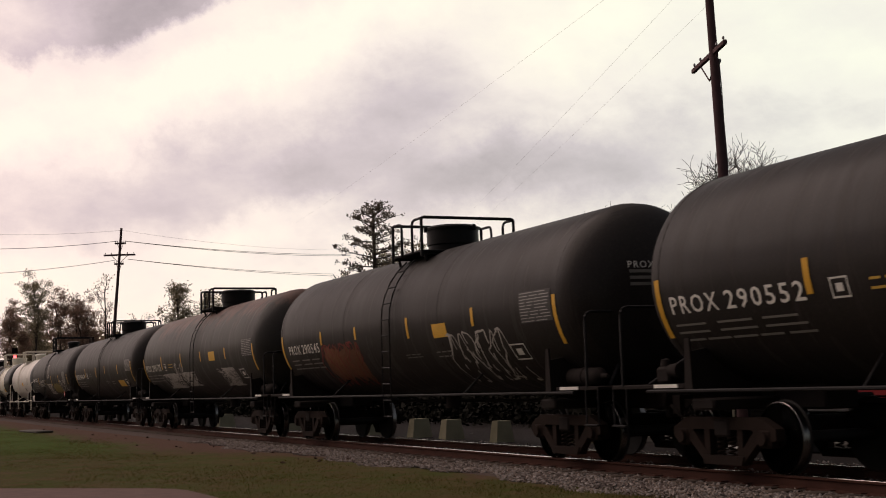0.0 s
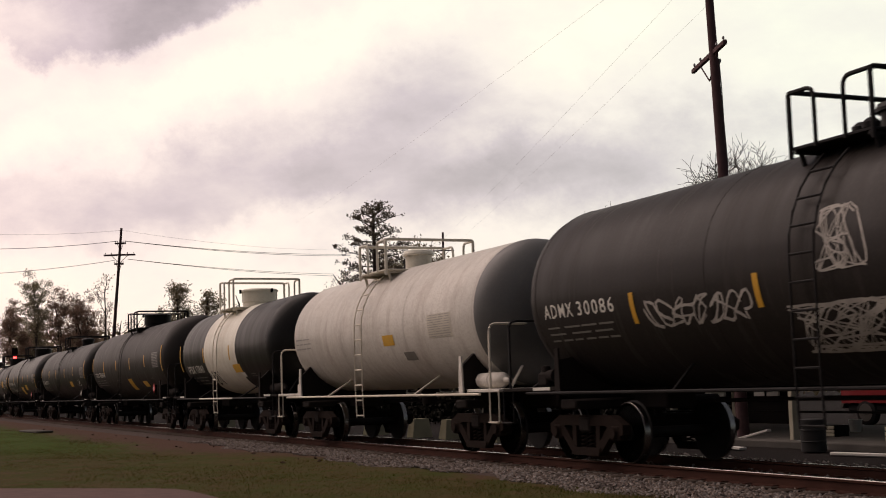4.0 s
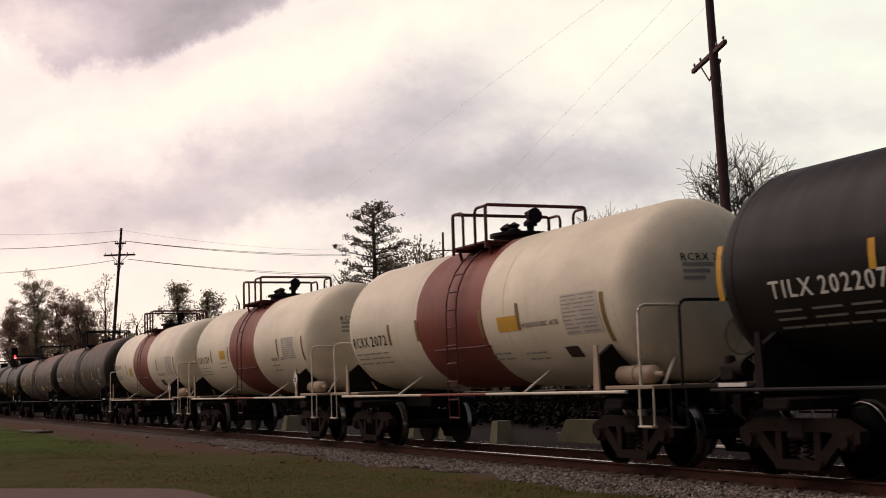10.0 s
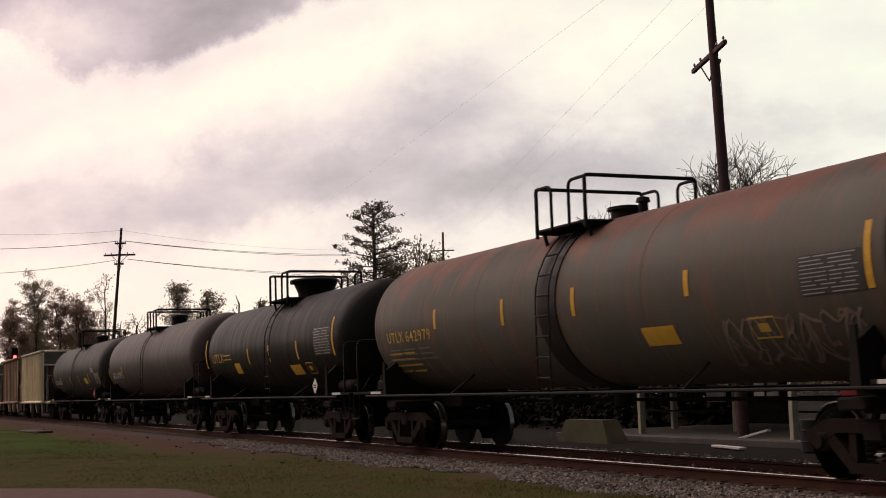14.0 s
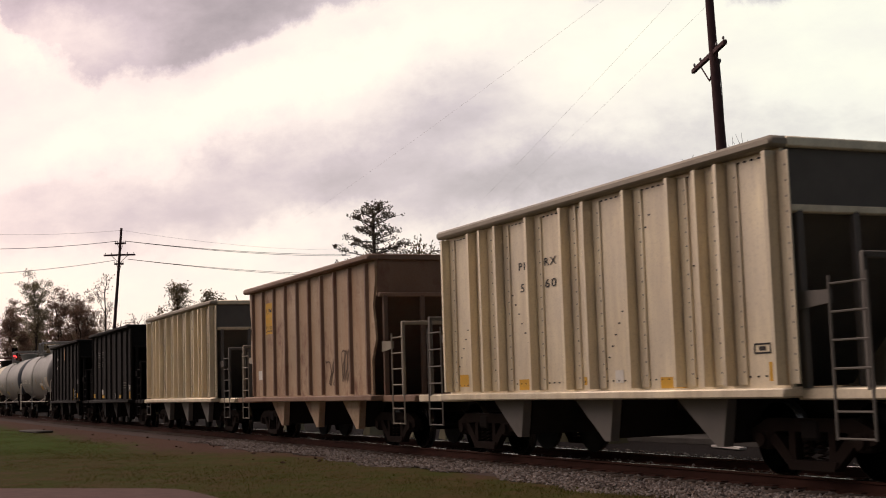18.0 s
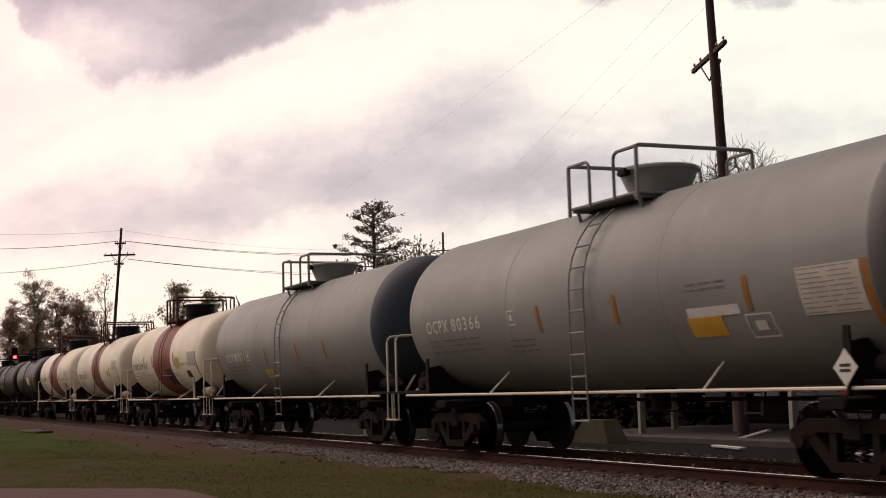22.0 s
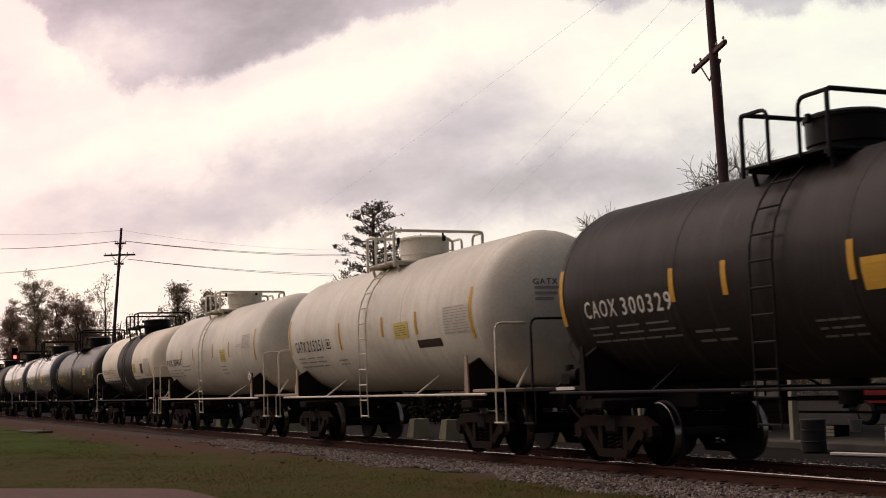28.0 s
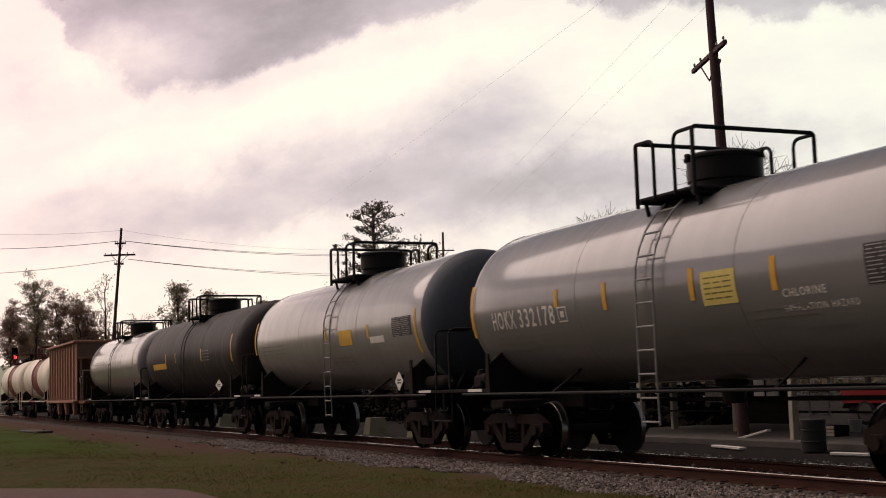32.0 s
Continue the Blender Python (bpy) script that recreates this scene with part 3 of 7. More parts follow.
def tank_car(spec):
    """A tank car: shell, heads, saddles, running gear, rails, ladders, platform, fittings and marks."""
    lo, hi, r, zc = spec["lo"], spec["hi"], spec.get("r", 1.5), spec.get("zc", 2.62)
    half, mid = (hi - lo) / 2, (hi + lo) / 2
    car = thing("tank_car", spec["label"], "tank car", "cars of the freight train", at=pose(mid, D, 0))
    mats = [spec["shell"], spec.get("head", spec["shell"]), spec.get("band", spec["shell"]), spec.get("low", spec["shell"])]
    bands, low_z = spec.get("bands", ()), spec.get("low_z")
    head = 0.27 * r * 2
    edges = sorted({-half, half, *[x for b in bands for x in b], *[-half + (2 * half) * i / 10 for i in range(11)]})
    prof = [(-half - head * math.sin(a), r * math.cos(a)) for a in [math.pi / 2 * i / 9 for i in range(9, 0, -1)]]
    prof[0] = (-half - head, 0.0)
    prof += [(x, r) for x in edges]
    prof += [(half + head * math.sin(a), r * math.cos(a)) for a in [math.pi / 2 * i / 9 for i in range(1, 10)]]
    prof[-1] = (half + head, 0.0)

    def pick(p):
        if low_z is not None and p.z + zc < low_z:
            return 3
        # A darker head colour covers only the front end, painting in its shade.
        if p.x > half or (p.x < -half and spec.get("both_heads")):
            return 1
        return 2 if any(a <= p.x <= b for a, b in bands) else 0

    part("tank_shell", Mesh().lathe(prof, 72 if low_z is not None else 56, pick=pick), mats, car, at=pose(0, 0, zc))
    # weld rings
    for x in spec.get("rings", (-half + 0.03, -half * 0.36, half * 0.36, half - 0.03)):
        part("weld_ring", Mesh().lathe([(x - 0.022, r - 0.004), (x - 0.012, r + 0.0045), (x + 0.012, r + 0.0045), (x + 0.022, r - 0.004)], 48), mats[2] if any(a <= x <= b for a, b in bands) else mats[0], car, at=pose(0, 0, zc))
    if spec.get("groove"):
        x, cx = spec["groove"], spec.get("cx", 0.0)
        part("walkway_band", Mesh().lathe([(cx - x, r - 0.02), (cx - x, r + 0.02), (cx + x, r + 0.02), (cx + x, r - 0.02)], 48), BLACK_DULL, car, "sooty band round the middle", at=pose(0, 0, zc))
    cx = spec.get("cx", 0.0)
    pipe, rail = spec.get("pipe", PIPE_DARK), spec.get("rail", PIPE_DARK)
    # stub sills, saddles, bolsters
    over = half + 1.05
    truck_x = half - spec.get("truck", 0.70)
    for s in (-1, 1):
        part("draft_sill", Mesh().box((s * (half - 0.4), 0, 0.98), (2.9, 0.55, 0.36), 0.03), STEEL, car)
        part("coupler", cached("coupler", coupler_mesh), None, car, at=pose(s * over, 0, 0, 0, 0, 0 if s > 0 else 180))
        bot = zc - r
        out = []
        for i in range(9):
            y = -1.15 + 2.3 * i / 8
            out.append((y, zc - math.sqrt(max(0.01, (r + 0.01) ** 2 - y * y)) + 0.02))
        sx = s * (half - 0.52) if s > 0 else -half - spec.get("saddle", -0.52)
        under = spec.get("under", STEEL)
        # Dark steel web; on pale cars it stands for shade behind the flange.
        part("saddle", Mesh().plate([(-0.7, 0.9), (-1.40, 1.06), (-1.40, 1.60)] + out + [(1.40, 1.60), (1.40, 1.06), (0.7, 0.9)], "x", sx - 0.05, sx + 0.05), STEEL, car)
        for w in (-1, 1):
            part("saddle_flange", Mesh().plate([(sx - 0.09, 1.06), (sx + 0.09, 1.06), (sx + 0.05, 1.78), (sx - 0.05, 1.78)], "y", w * 1.41 - 0.015, w * 1.41 + 0.015), under, car)
        part("body_bolster", Mesh().box((s * truck_x, 0, 0.90), (0.5, 2.7, 0.16), 0.03), STEEL, car)
        # end platform, the railing across it and the corner steps
        xe, xr = (half + 0.95, half + 0.62) if s > 0 else (half + 1.50, half + 1.20)
        k = Mesh().box((s * (half - 0.35 + xe) / 2, 0, 1.14), (xe - half + 0.35, 2.76, 0.06), 0.012)
        part("end_deck", k, spec.get("deck", under), car)
        k = Mesh().pipe(bent([(s * xr, -1.37, 1.15), (s * xr, -1.37, 2.31), (s * xr, 1.37, 2.31), (s * xr, 1.37, 1.15)], 0.14), 0.022, 8)
        part("end_railing", k, spec.get("end_pipe", rail), car)
        for w in (-1, 1):
            xs = s * (xe - 0.20)
            k = Mesh()
            k.pipe(bent([(xs - 0.18, w * 1.37, 1.12), (xs - 0.18, w * 1.37, 0.58), (xs + 0.18, w * 1.37, 0.58), (xs + 0.18, w * 1.37, 1.12)], 0.04), 0.016, 6)
            k.box((xs, w * 1.37, 0.59), (0.36, 0.10, 0.025), 0.006)
            part("step", k, spec.get("end_pipe", rail), car)
            part("deck_brace", Mesh().pipe([(s * (xr - 0.05), w * 0.95, 1.17), (s * (half + 0.22), w * 0.35, 1.85)], 0.026, 6), spec.get("end_pipe", rail), car)
            if rail is PIPE_DARK:
                part("edge_marker", Mesh().box((s * (half + 0.08), w * 1.386, 1.145), (0.58, 0.012, 0.05), 0.003), LETTER_WHITE, car, "white reflective strip", smooth=0)
        add_truck(car, s * truck_x)
    # brake gear on the end platforms
    under = spec.get("under", STEEL)
    k = Mesh().lathe([(-0.50, 0.0), (-0.50, 0.10), (-0.46, 0.14), (-0.04, 0.14), (-0.03, 0.155), (0.01, 0.155), (0.02, 0.14), (0.36, 0.14), (0.42, 0.10), (0.46, 0.05), (0.62, 0.03)], 18, "x", (half + 0.10, -1.05, 1.32))
    if spec.get("cylinder", True):
        part("brake_cylinder", k, under, car)
    k = Mesh().box((-half - 0.62, -0.95, 1.30), (0.34, 0.26, 0.24), 0.04)
    k.lathe([(-0.14, 0.0), (-0.14, 0.09), (0.10, 0.11), (0.14, 0.0)], 14, "x", (-half - 0.36, -1.0, 1.36))
    k.lathe([(1.40, 0.09), (1.52, 0.07), (1.54, 0.0)], 12, "z", (-half - 0.70, -0.95, 0))
    k.pipe(bent([(-half - 0.45, -0.9, 1.34), (-half - 0.2, -0.85, 1.42), (-half, -0.8, 1.22)], 0.1), 0.02, 6)
    part("control_valve", k, under, car)
    part("brake_wheel", Mesh().pipe([(half + 0.69, 0.35 + 0.28 * math.cos(a), 1.85 + 0.28 * math.sin(a)) for a in [math.pi * i / 10 for i in range(21)]], 0.02, 6), under, car)
    for a in range(3):
        part("wheel_spoke", Mesh().pipe([(half + 0.69, 0.35, 1.85), (half + 0.69, 0.35 + 0.27 * math.cos(a * 2.09), 1.85 + 0.27 * math.sin(a * 2.09))], 0.014, 5), under, car)
    # long side rails on brackets
    for w in (-1, 1):
        zr = spec.get("rail_z", 1.08)
        mid_lo, mid_hi = spec.get("rail_mid", (0.0, 0.0))
        for x0, x1, paint in ((-half - 0.4, mid_lo, rail), (mid_lo, mid_hi, spec.get("band", rail)), (mid_hi, half + 0.4, rail)):
            if x1 > x0:
                part("side_handrail", Mesh().pipe([(x0, w * 1.48, zr), (x1, w * 1.48, zr)], 0.025, 8), paint, car)
        for x in spec.get("braces", (-half * 0.48, half * 0.5)):
            zb = 1.42
            yb = math.sqrt(max(0.05, r * r - (zb - zc) ** 2))
            part("rail_bracket", Mesh().pipe([(x, w * 1.47, zr), (x - 0.22, w * (yb + 0.02), zb + 0.04)], 0.022, 6), rail, car)
        if spec.get("waist"):
            zg = 1.92
            yg = w * (math.sqrt(r * r - (zg - zc) ** 2) + 0.09)
            k = Mesh().pipe(bent([(cx - 1.15, yg * 0.93, zg), (cx - 1.12, yg, zg), (cx + 1.12, yg, zg), (cx + 1.15, yg * 0.93, zg)], 0.03), 0.018, 6)
            part("waist_rail", k, pipe, car)
    # outlet, air pipe and gear below
    part("bottom_outlet", Mesh().lathe([(-0.20, 0.16), (0.05, 0.16), (0.05, 0.24), (0.25, 0.26)], 18, "z", (0, 0, zc - r - 0.12)), STEEL, car)
    part("brake_pipe", Mesh().pipe(bent([(-half, 0.35, 0.86), (-half * 0.5, 0.35, 0.92), (half * 0.5, 0.35, 0.92), (half, 0.35, 0.86)], 0.3), 0.03, 6), STEEL, car)
    deck = add_platform(car, r, zc, spec.get("plat", 0.80), spec.get("wide", 1.05), spec.get("rail_top"), pipe, spec.get("raised", 0.0), cx)
    add_dome(car, spec.get("dome", "cup"), zc + r, spec.get("dome_mat", BLACK), PIPE_DARK, cx)
    # ladder at the middle of each side
    lad = spec.get("ladder", "dark")
    if lad:
        mat = {"dark": PIPE_DARK, "white": PIPE_WHITE, "grey": PIPE_GREY, "red": PIPE_RED, "shell": spec["shell"]}[lad]
        for w in (-1, 1):
            k = Mesh()
            side = []
            for i in range(6):
                a = radians(52 - i * 10.4)
                rr = r + 0.09
                side.append((w * rr * math.cos(a), zc + rr * math.sin(a)))
            side.append((w * (r + 0.09), 1.25))
            side.append((w * (r + 0.07), 0.62))
            for dx in (cx - 0.22, cx + 0.22):
                k.pipe([(dx, y, z) for y, z in side], 0.015, 6)
            for z in [0.66 + 0.33 * i for i in range(10)]:
                for (ya, za), (yb, zb) in zip(side, side[1:]):
                    if zb <= z <= za:
                        t = (z - zb) / (za - zb + 1e-6)
                        k.pipe([(cx - 0.22, yb + (ya - yb) * t, z), (cx + 0.22, yb + (ya - yb) * t, z)], 0.016, 6)
            part("ladder", k, mat, car)
    if "text" in spec:
        vs, fs = letters(spec["text"][0], 0.11)
        k = Mesh()
        for vx, vz, _ in vs:
            y, z = -0.62 + vx, 0.38 + vz
            k.v.append((half + head * math.sqrt(max(0.02, 1 - (y * y + z * z) / (r * r))) + 0.008, y, zc + z))
        for f in fs:
            k.face(f)
        part("head_number", k, spec.get("ink", LETTER_WHITE), car, smooth=0)
        k = Mesh()
        for i in range(3):
            y0, y1, z = -0.60, -0.60 + 0.5 - 0.08 * i, 0.30 - 0.10 * i
            b = len(k.v)
            for y, zz in ((y0, z), ((y0 + y1) / 2, z), (y1, z), (y1, z + 0.05), ((y0 + y1) / 2, z + 0.05), (y0, z + 0.05)):
                k.v.append((half + head * math.sqrt(max(0.02, 1 - (y * y + zz * zz) / (r * r))) + 0.008, y, zc + zz))
            k.face((b, b + 1, b + 4, b + 5))
            k.face((b + 1, b + 2, b + 3, b + 4))
        part("head_print", k, spec.get("small", LETTER_DIM), car, smooth=0)
    skin = Skin(r, zc)
    marks(car, skin, half, spec)
    return car


def marks(car, skin, half, spec):
    """Number, tape, panels and spray paint; x counts from the rear seam."""
    ink = spec.get("ink", LETTER_WHITE)
    if "text" in spec:
        text, x, z, h, w = spec["text"]
        mark, number = text.split(" ")
        cut = w * (len(mark) + 0.95) / (len(text) + 0.2)
        part("car_mark", skin.writing(mark, x - half, z, h, width=w * (len(mark) + 0.35) / (len(text) + 0.2)), ink, car, smooth=0)
        part("car_number", skin.writing(number, x - half + cut, z, h, width=w - cut), ink, car, smooth=0)
        add_bars(skin, car, x - half, x - half + w, z - 0.40, z - 0.10, 3, spec.get("small", LETTER_DIM), seed=len(text), split=6)
    for x, z0, z1 in spec.get("tape", ()):
        part("reflective_stripe", skin.patch(x - half - 0.055, x - half + 0.055, z0, z1, 0.007, 5), spec.get("stripe", YELLOW), car, smooth=0)
    for i, (kind, x0, x1, z0, z1) in enumerate(spec.get("marks", ())):
        x0, x1 = x0 - half, x1 - half
        if kind == "data":
            part("data_panel", skin.patch(x0, x1, z0, z1), spec.get("panel", PANEL_DARK), car, smooth=0)
            add_bars(skin, car, x0 + 0.03, x1 - 0.03, z0, z1, 10, spec.get("panel_print", PANEL_GREY), seed=i, split=4)
        elif kind == "gold":
            add_bars(skin, car, x0, x1, z0, z1, max(2, int((z1 - z0) / 0.1)), LETTER_GOLD, seed=i + 5)
        elif kind == "bars":
            add_bars(skin, car, x0, x1, z0, z1, max(2, int((z1 - z0) / 0.085)), spec.get("small", LETTER_DIM), seed=i + 5, split=4)
        elif kind in ("amber", "lemon"):
            part("warning_panel", skin.patch(x0, x1, z0, z1), AMBER if kind == "amber" else LEMON, car, "yellow panel with small print", smooth=0)
            add_bars(skin, car, x0 + 0.06, x1 - 0.06, z0 + 0.05, z1 - 0.05, 5, LEMON_PRINT if kind == "lemon" else LETTER_GOLD, seed=i, split=4)
        elif kind in ("placard", "red_placard"):
            c, w = (x0 + x1) / 2, max(0.12, (x1 - x0) / 2)
            zm = (z0 + z1) / 2
            h = (z1 - z0) / 2
            k = Mesh()
            y = -(skin.r or skin.off) - 0.04
            k.plate([(c, zm - h), (c + w, zm), (c, zm + h), (c - w, zm)], "y", y - 0.012, y)
            pl = part("placard", k, LETTER_WHITE if kind == "placard" else PLACARD_RED, car, "diamond hazard placard", smooth=0)
            k = Mesh()
            for dz in (-0.12, 0.02):
                k.plate([(c - w * 0.45, zm + dz * h * 2), (c + w * 0.45, zm + dz * h * 2), (c + w * 0.45, zm + dz * h * 2 + h * 0.16), (c - w * 0.45, zm + dz * h * 2 + h * 0.16)], "y", y - 0.016, y - 0.0125)
            part("print", k, LETTER_BLACK if kind == "placard" else LETTER_WHITE, pl, smooth=0)
            part("placard_holder", Mesh().box((c, y + 0.05, zm - h * 0.4), (0.05, 0.09, h * 2.2), 0.01), STEEL, car)
        elif kind == "frame":
            k = Mesh()
            t = 0.022
            for a in ((x0, x1, z0, z0 + t), (x0, x1, z1 - t, z1), (x0, x0 + t, z0, z1), (x1 - t, x1, z0, z1)):
                skin.patch(*a[:2], a[2], a[3], 0.007, 2, k=k)
            skin.patch(x0 + (x1 - x0) * 0.3, x1 - (x1 - x0) * 0.3, z0 + (z1 - z0) * 0.3, z1 - (z1 - z0) * 0.3, 0.007, 2, k=k)
            part("stencil_box", k, ink, car, smooth=0)
        elif kind == "dense":
            part("spray_paint", skin.scribble(x0, x1, z0, z1, i * 5 + int(half * 10), max(8, int((x1 - x0) / 0.11)), 0.024, loose=True), spec.get("spray", SPRAY_WHITE), car, "dense sprayed graffiti", smooth=0)
        elif kind.startswith("paint"):
            part("spray_paint", skin.scribble(x0, x1, z0, z1, i * 7 + len(car.name) + int(half * 10), max(3, int((x1 - x0) / 0.26))), (SPRAY_SMOKE if skin.r is None else LETTER_BLACK) if kind == "paintb" else SPRAY_SCARLET if kind == "paintr" else spec.get("spray", SPRAY_WHITE), car, "sprayed graffiti strokes", smooth=0)
        elif kind in ("fill_red", "fill_green"):
            k = Mesh()
            rnd = random.Random(i)
            n, rows = 18, 6
            ends = [(z0 + rnd.uniform(0, 0.22) * (z1 - z0), z1 - rnd.uniform(0, 0.22) * (z1 - z0)) for j in range(n + 1)]
            ends[0] = ends[-1] = ((z0 * 2 + z1) / 3, (z0 + z1 * 2) / 3)
            for j, (a, b) in enumerate(ends):
                for q in range(rows + 1):
                    k.v.append(skin.at(x0 + (x1 - x0) * (j + rnd.uniform(-0.2, 0.2)) / n, a + (b - a) * q / rows, 0.005))
            for j in range(n):
                for q in range(rows):
                    p = j * (rows + 1) + q
                    k.face((p, p + rows + 1, p + rows + 2, p + 1))
            part("spray_fill", k, SPRAY_RED if kind == "fill_red" else SPRAY_GREEN, car, "faded block of spray paint", smooth=0)
        elif kind in ("white", "dark", "grey"):
            part("patch", skin.patch(x0, x1, z0, z1), {"white": LETTER_WHITE, "dark": SOOT_PATCH, "grey": LETTER_DIM}[kind], car, smooth=0)
    for text, x, z, h, w in spec.get("words", ()):
        at = 0
        for word in text.split(" "):
            part("lettering", skin.writing(word, x - half + w * at / len(text), z, h, width=w * len(word) / len(text)), ink, car, smooth=0)
            at += len(word) + 1


SPRAY_WHITE = plain("chalky_white_spray", (0.36, 0.335, 0.30), 0.7, 0, 0.5, 4.0)
SPRAY_PINK = plain("faded_pinkish_spray", (0.20, 0.15, 0.12), 0.7, 0, 0.5, 4.0)
SPRAY_SCARLET = plain("scarlet_spray", (0.15, 0.018, 0.014), 0.6, 0, 0.4, 2.0)
SPRAY_RED = plain("faded_orange_brown_spray", (0.125, 0.048, 0.020), 0.6, 0, 0.6, 1.2)
SPRAY_GREEN = plain("mustard_green_spray", (0.16, 0.12, 0.02), 0.6, 0, 0.5, 2.0)


def hopper_car(spec):
    """An open-top hopper: ribbed sides, sloped ends, funnels, end frames."""
    lo, hi = spec["lo"], spec["hi"]
    half, mid = (hi - lo) / 2, (hi + lo) / 2
    top, bot, w = spec.get("top", 4.0), 1.08, 1.55
    car = thing("hopper_car", spec["label"], "hopper car", "cars of the freight train", at=pose(mid, D, 0))
    body, dark, trim = spec["shell"], spec["dark"], spec.get("trim", spec["shell"])
    for s in (-1, 1):
        out = [(-half, bot), (half, bot), (half, top), (-half, top)] if not spec.get("notch") else [
            (-half + 0.28, bot), (half - 0.28, bot), (half - 0.28, bot + 0.75), (half - 0.02, bot + 1.2), (half - 0.16, bot + 1.9), (half, top - 0.5), (half, top), (-half, top), (-half, top - 0.5), (-half + 0.16, bot + 1.9), (-half + 0.02, bot + 1.2), (-half + 0.28, bot + 0.75)]
        part("side_panel", Mesh().plate(out, "y", s * w - s * 0.05, s * w), body, car)
        deep = spec.get("deep", 0.13)
        for x in spec["ribs"]:
            k = Mesh()
            xx, width = (x, 0.07) if not isinstance(x, tuple) else x
            lean = 0.03 if not spec.get("rivets") else 0.008
            k.plate([(xx - half - width / 2 - lean, s * w), (xx - half - width / 2, s * (w + deep)), (xx - half + width / 2, s * (w + deep)), (xx - half + width / 2 + lean, s * w)], "z", bot + 0.05, top - 0.10)
            rib = part("side_rib", k, trim, car)
            if spec.get("rivets"):
                xf = xx - half + width / 2 + 0.13
                flange = part("rib_flange", Mesh().box((xf, s * (w + 0.014), (bot + top) / 2 - 0.03), (0.20, 0.026, top - bot - 0.18), 0.006), trim, rib)
                k = Mesh()
                for i in range(14):
                    k.box((xf + 0.05, s * (w + 0.029), bot + 0.22 + i * 0.185), (0.022, 0.008, 0.022), 0.003)
                tagged(part("rivets", k, ALU_DARK, flange, smooth=0), kind="stuff")
        part("top_chord", Mesh().box((0, s * (w + 0.03), top), (2 * half + 0.12, 0.30, 0.14), 0.04), spec.get("chord", trim), car)
        part("side_sill", Mesh().box((0, s * (w + 0.03), bot - 0.04), (2 * half + 0.1, 0.30, 0.12), 0.02), trim, car)
    for s in (-1, 1):
        # upper end sheet, then the sloping sheet over the truck
        part("end_sheet", Mesh().box((s * (half - 0.03), 0, top - 0.40), (0.05, 2 * w - 0.1, 0.80), 0.01), spec.get("end", dark), car)
        k = Mesh().plate([(s * (half - 0.02), top - 0.78), (s * (half - 0.07), top - 0.80), (s * (half - 2.6), bot), (s * (half - 2.5), bot)], "y", -w + 0.05, w - 0.05)
        part("slope_sheet", k, dark, car)
        part("end_chord", Mesh().box((s * half, 0, top), (0.14, 2 * w - 0.12, 0.13), 0.02), trim, car)
        part("end_chord", Mesh().box((s * (half + 0.02), 0, top - 0.80), (0.10, 2 * w - 0.12, 0.10), 0.02), trim, car)
        for yy in (-1.35, -0.5, 0.5, 1.35):
            k = Mesh().box((s * (half + 0.02), yy, (bot + top - 0.8) / 2), (0.10, 0.10, top - 0.8 - bot), 0.015)
            part("end_post", k, dark, car)
        part("end_sill", Mesh().box((s * (half + 0.85), 0, 1.02), (1.8, 2.9, 0.14), 0.02), trim, car)
        part("draft_sill", Mesh().box((s * (half + 0.2), 0, 0.88), (3.2, 0.6, 0.32), 0.03), STEEL, car)
        fx = s * (half + 1.15)
        k = Mesh()
        for yy in (-1.42, 1.42):
            k.box((fx, yy, 1.80), (0.07, 0.07, 1.50), 0.012)
        k.box((fx, 0, 2.54), (0.07, 2.90, 0.08), 0.012)
        part("end_frame", k, spec.get("ends", trim), car)
        for yy in (-1.42, 1.42):
            xs = (s * (half + 0.60), s * (half + 1.22))
            k = Mesh()
            for x in xs:
                k.pipe([(x, yy * 1.02, 2.36), (x, yy * 1.02, 0.50)], 0.020, 6)
            for z in (0.52, 0.82, 1.30, 1.62, 1.94, 2.26):
                k.pipe([(xs[0], yy * 1.02, z), (xs[1], yy * 1.02, z)], 0.014, 6)
            part("ladder", k, spec.get("ladders", dark), car)
            part("corner_gusset", Mesh().plate([(s * (half + 0.02), 2.0), (s * (half + 0.60), 2.05), (s * (half + 0.60), 2.20), (s * (half + 0.02), 2.22)], "y", yy - 0.02, yy + 0.02), spec.get("ends", trim), car)
        part("coupler", cached("coupler", coupler_mesh), None, car, at=pose(s * (half + 1.18), 0, 0, 0, 0, 0 if s > 0 else 180))
        add_truck(car, s * (half - 0.35))
    for x in (2.02 - half, 4.85 - half, 7.62 - half):
        for y0, y1 in ((-1.40, -1.25), (1.25, 1.40)):
            k = Mesh().plate([(x - 0.60, bot - 0.06), (x + 0.60, bot - 0.06), (x + 0.46, 0.36), (x + 0.32, 0.36)], "y", y0, y1)
            part("discharge_funnel", k, spec.get("funnel", spec.get("chord", body)), car)
        part("hopper_chute", Mesh().plate([(x - 0.56, bot - 0.06), (x + 0.56, bot - 0.06), (x + 0.42, 0.40), (x + 0.28, 0.40)], "y", -1.2, 1.2), STEEL, car)
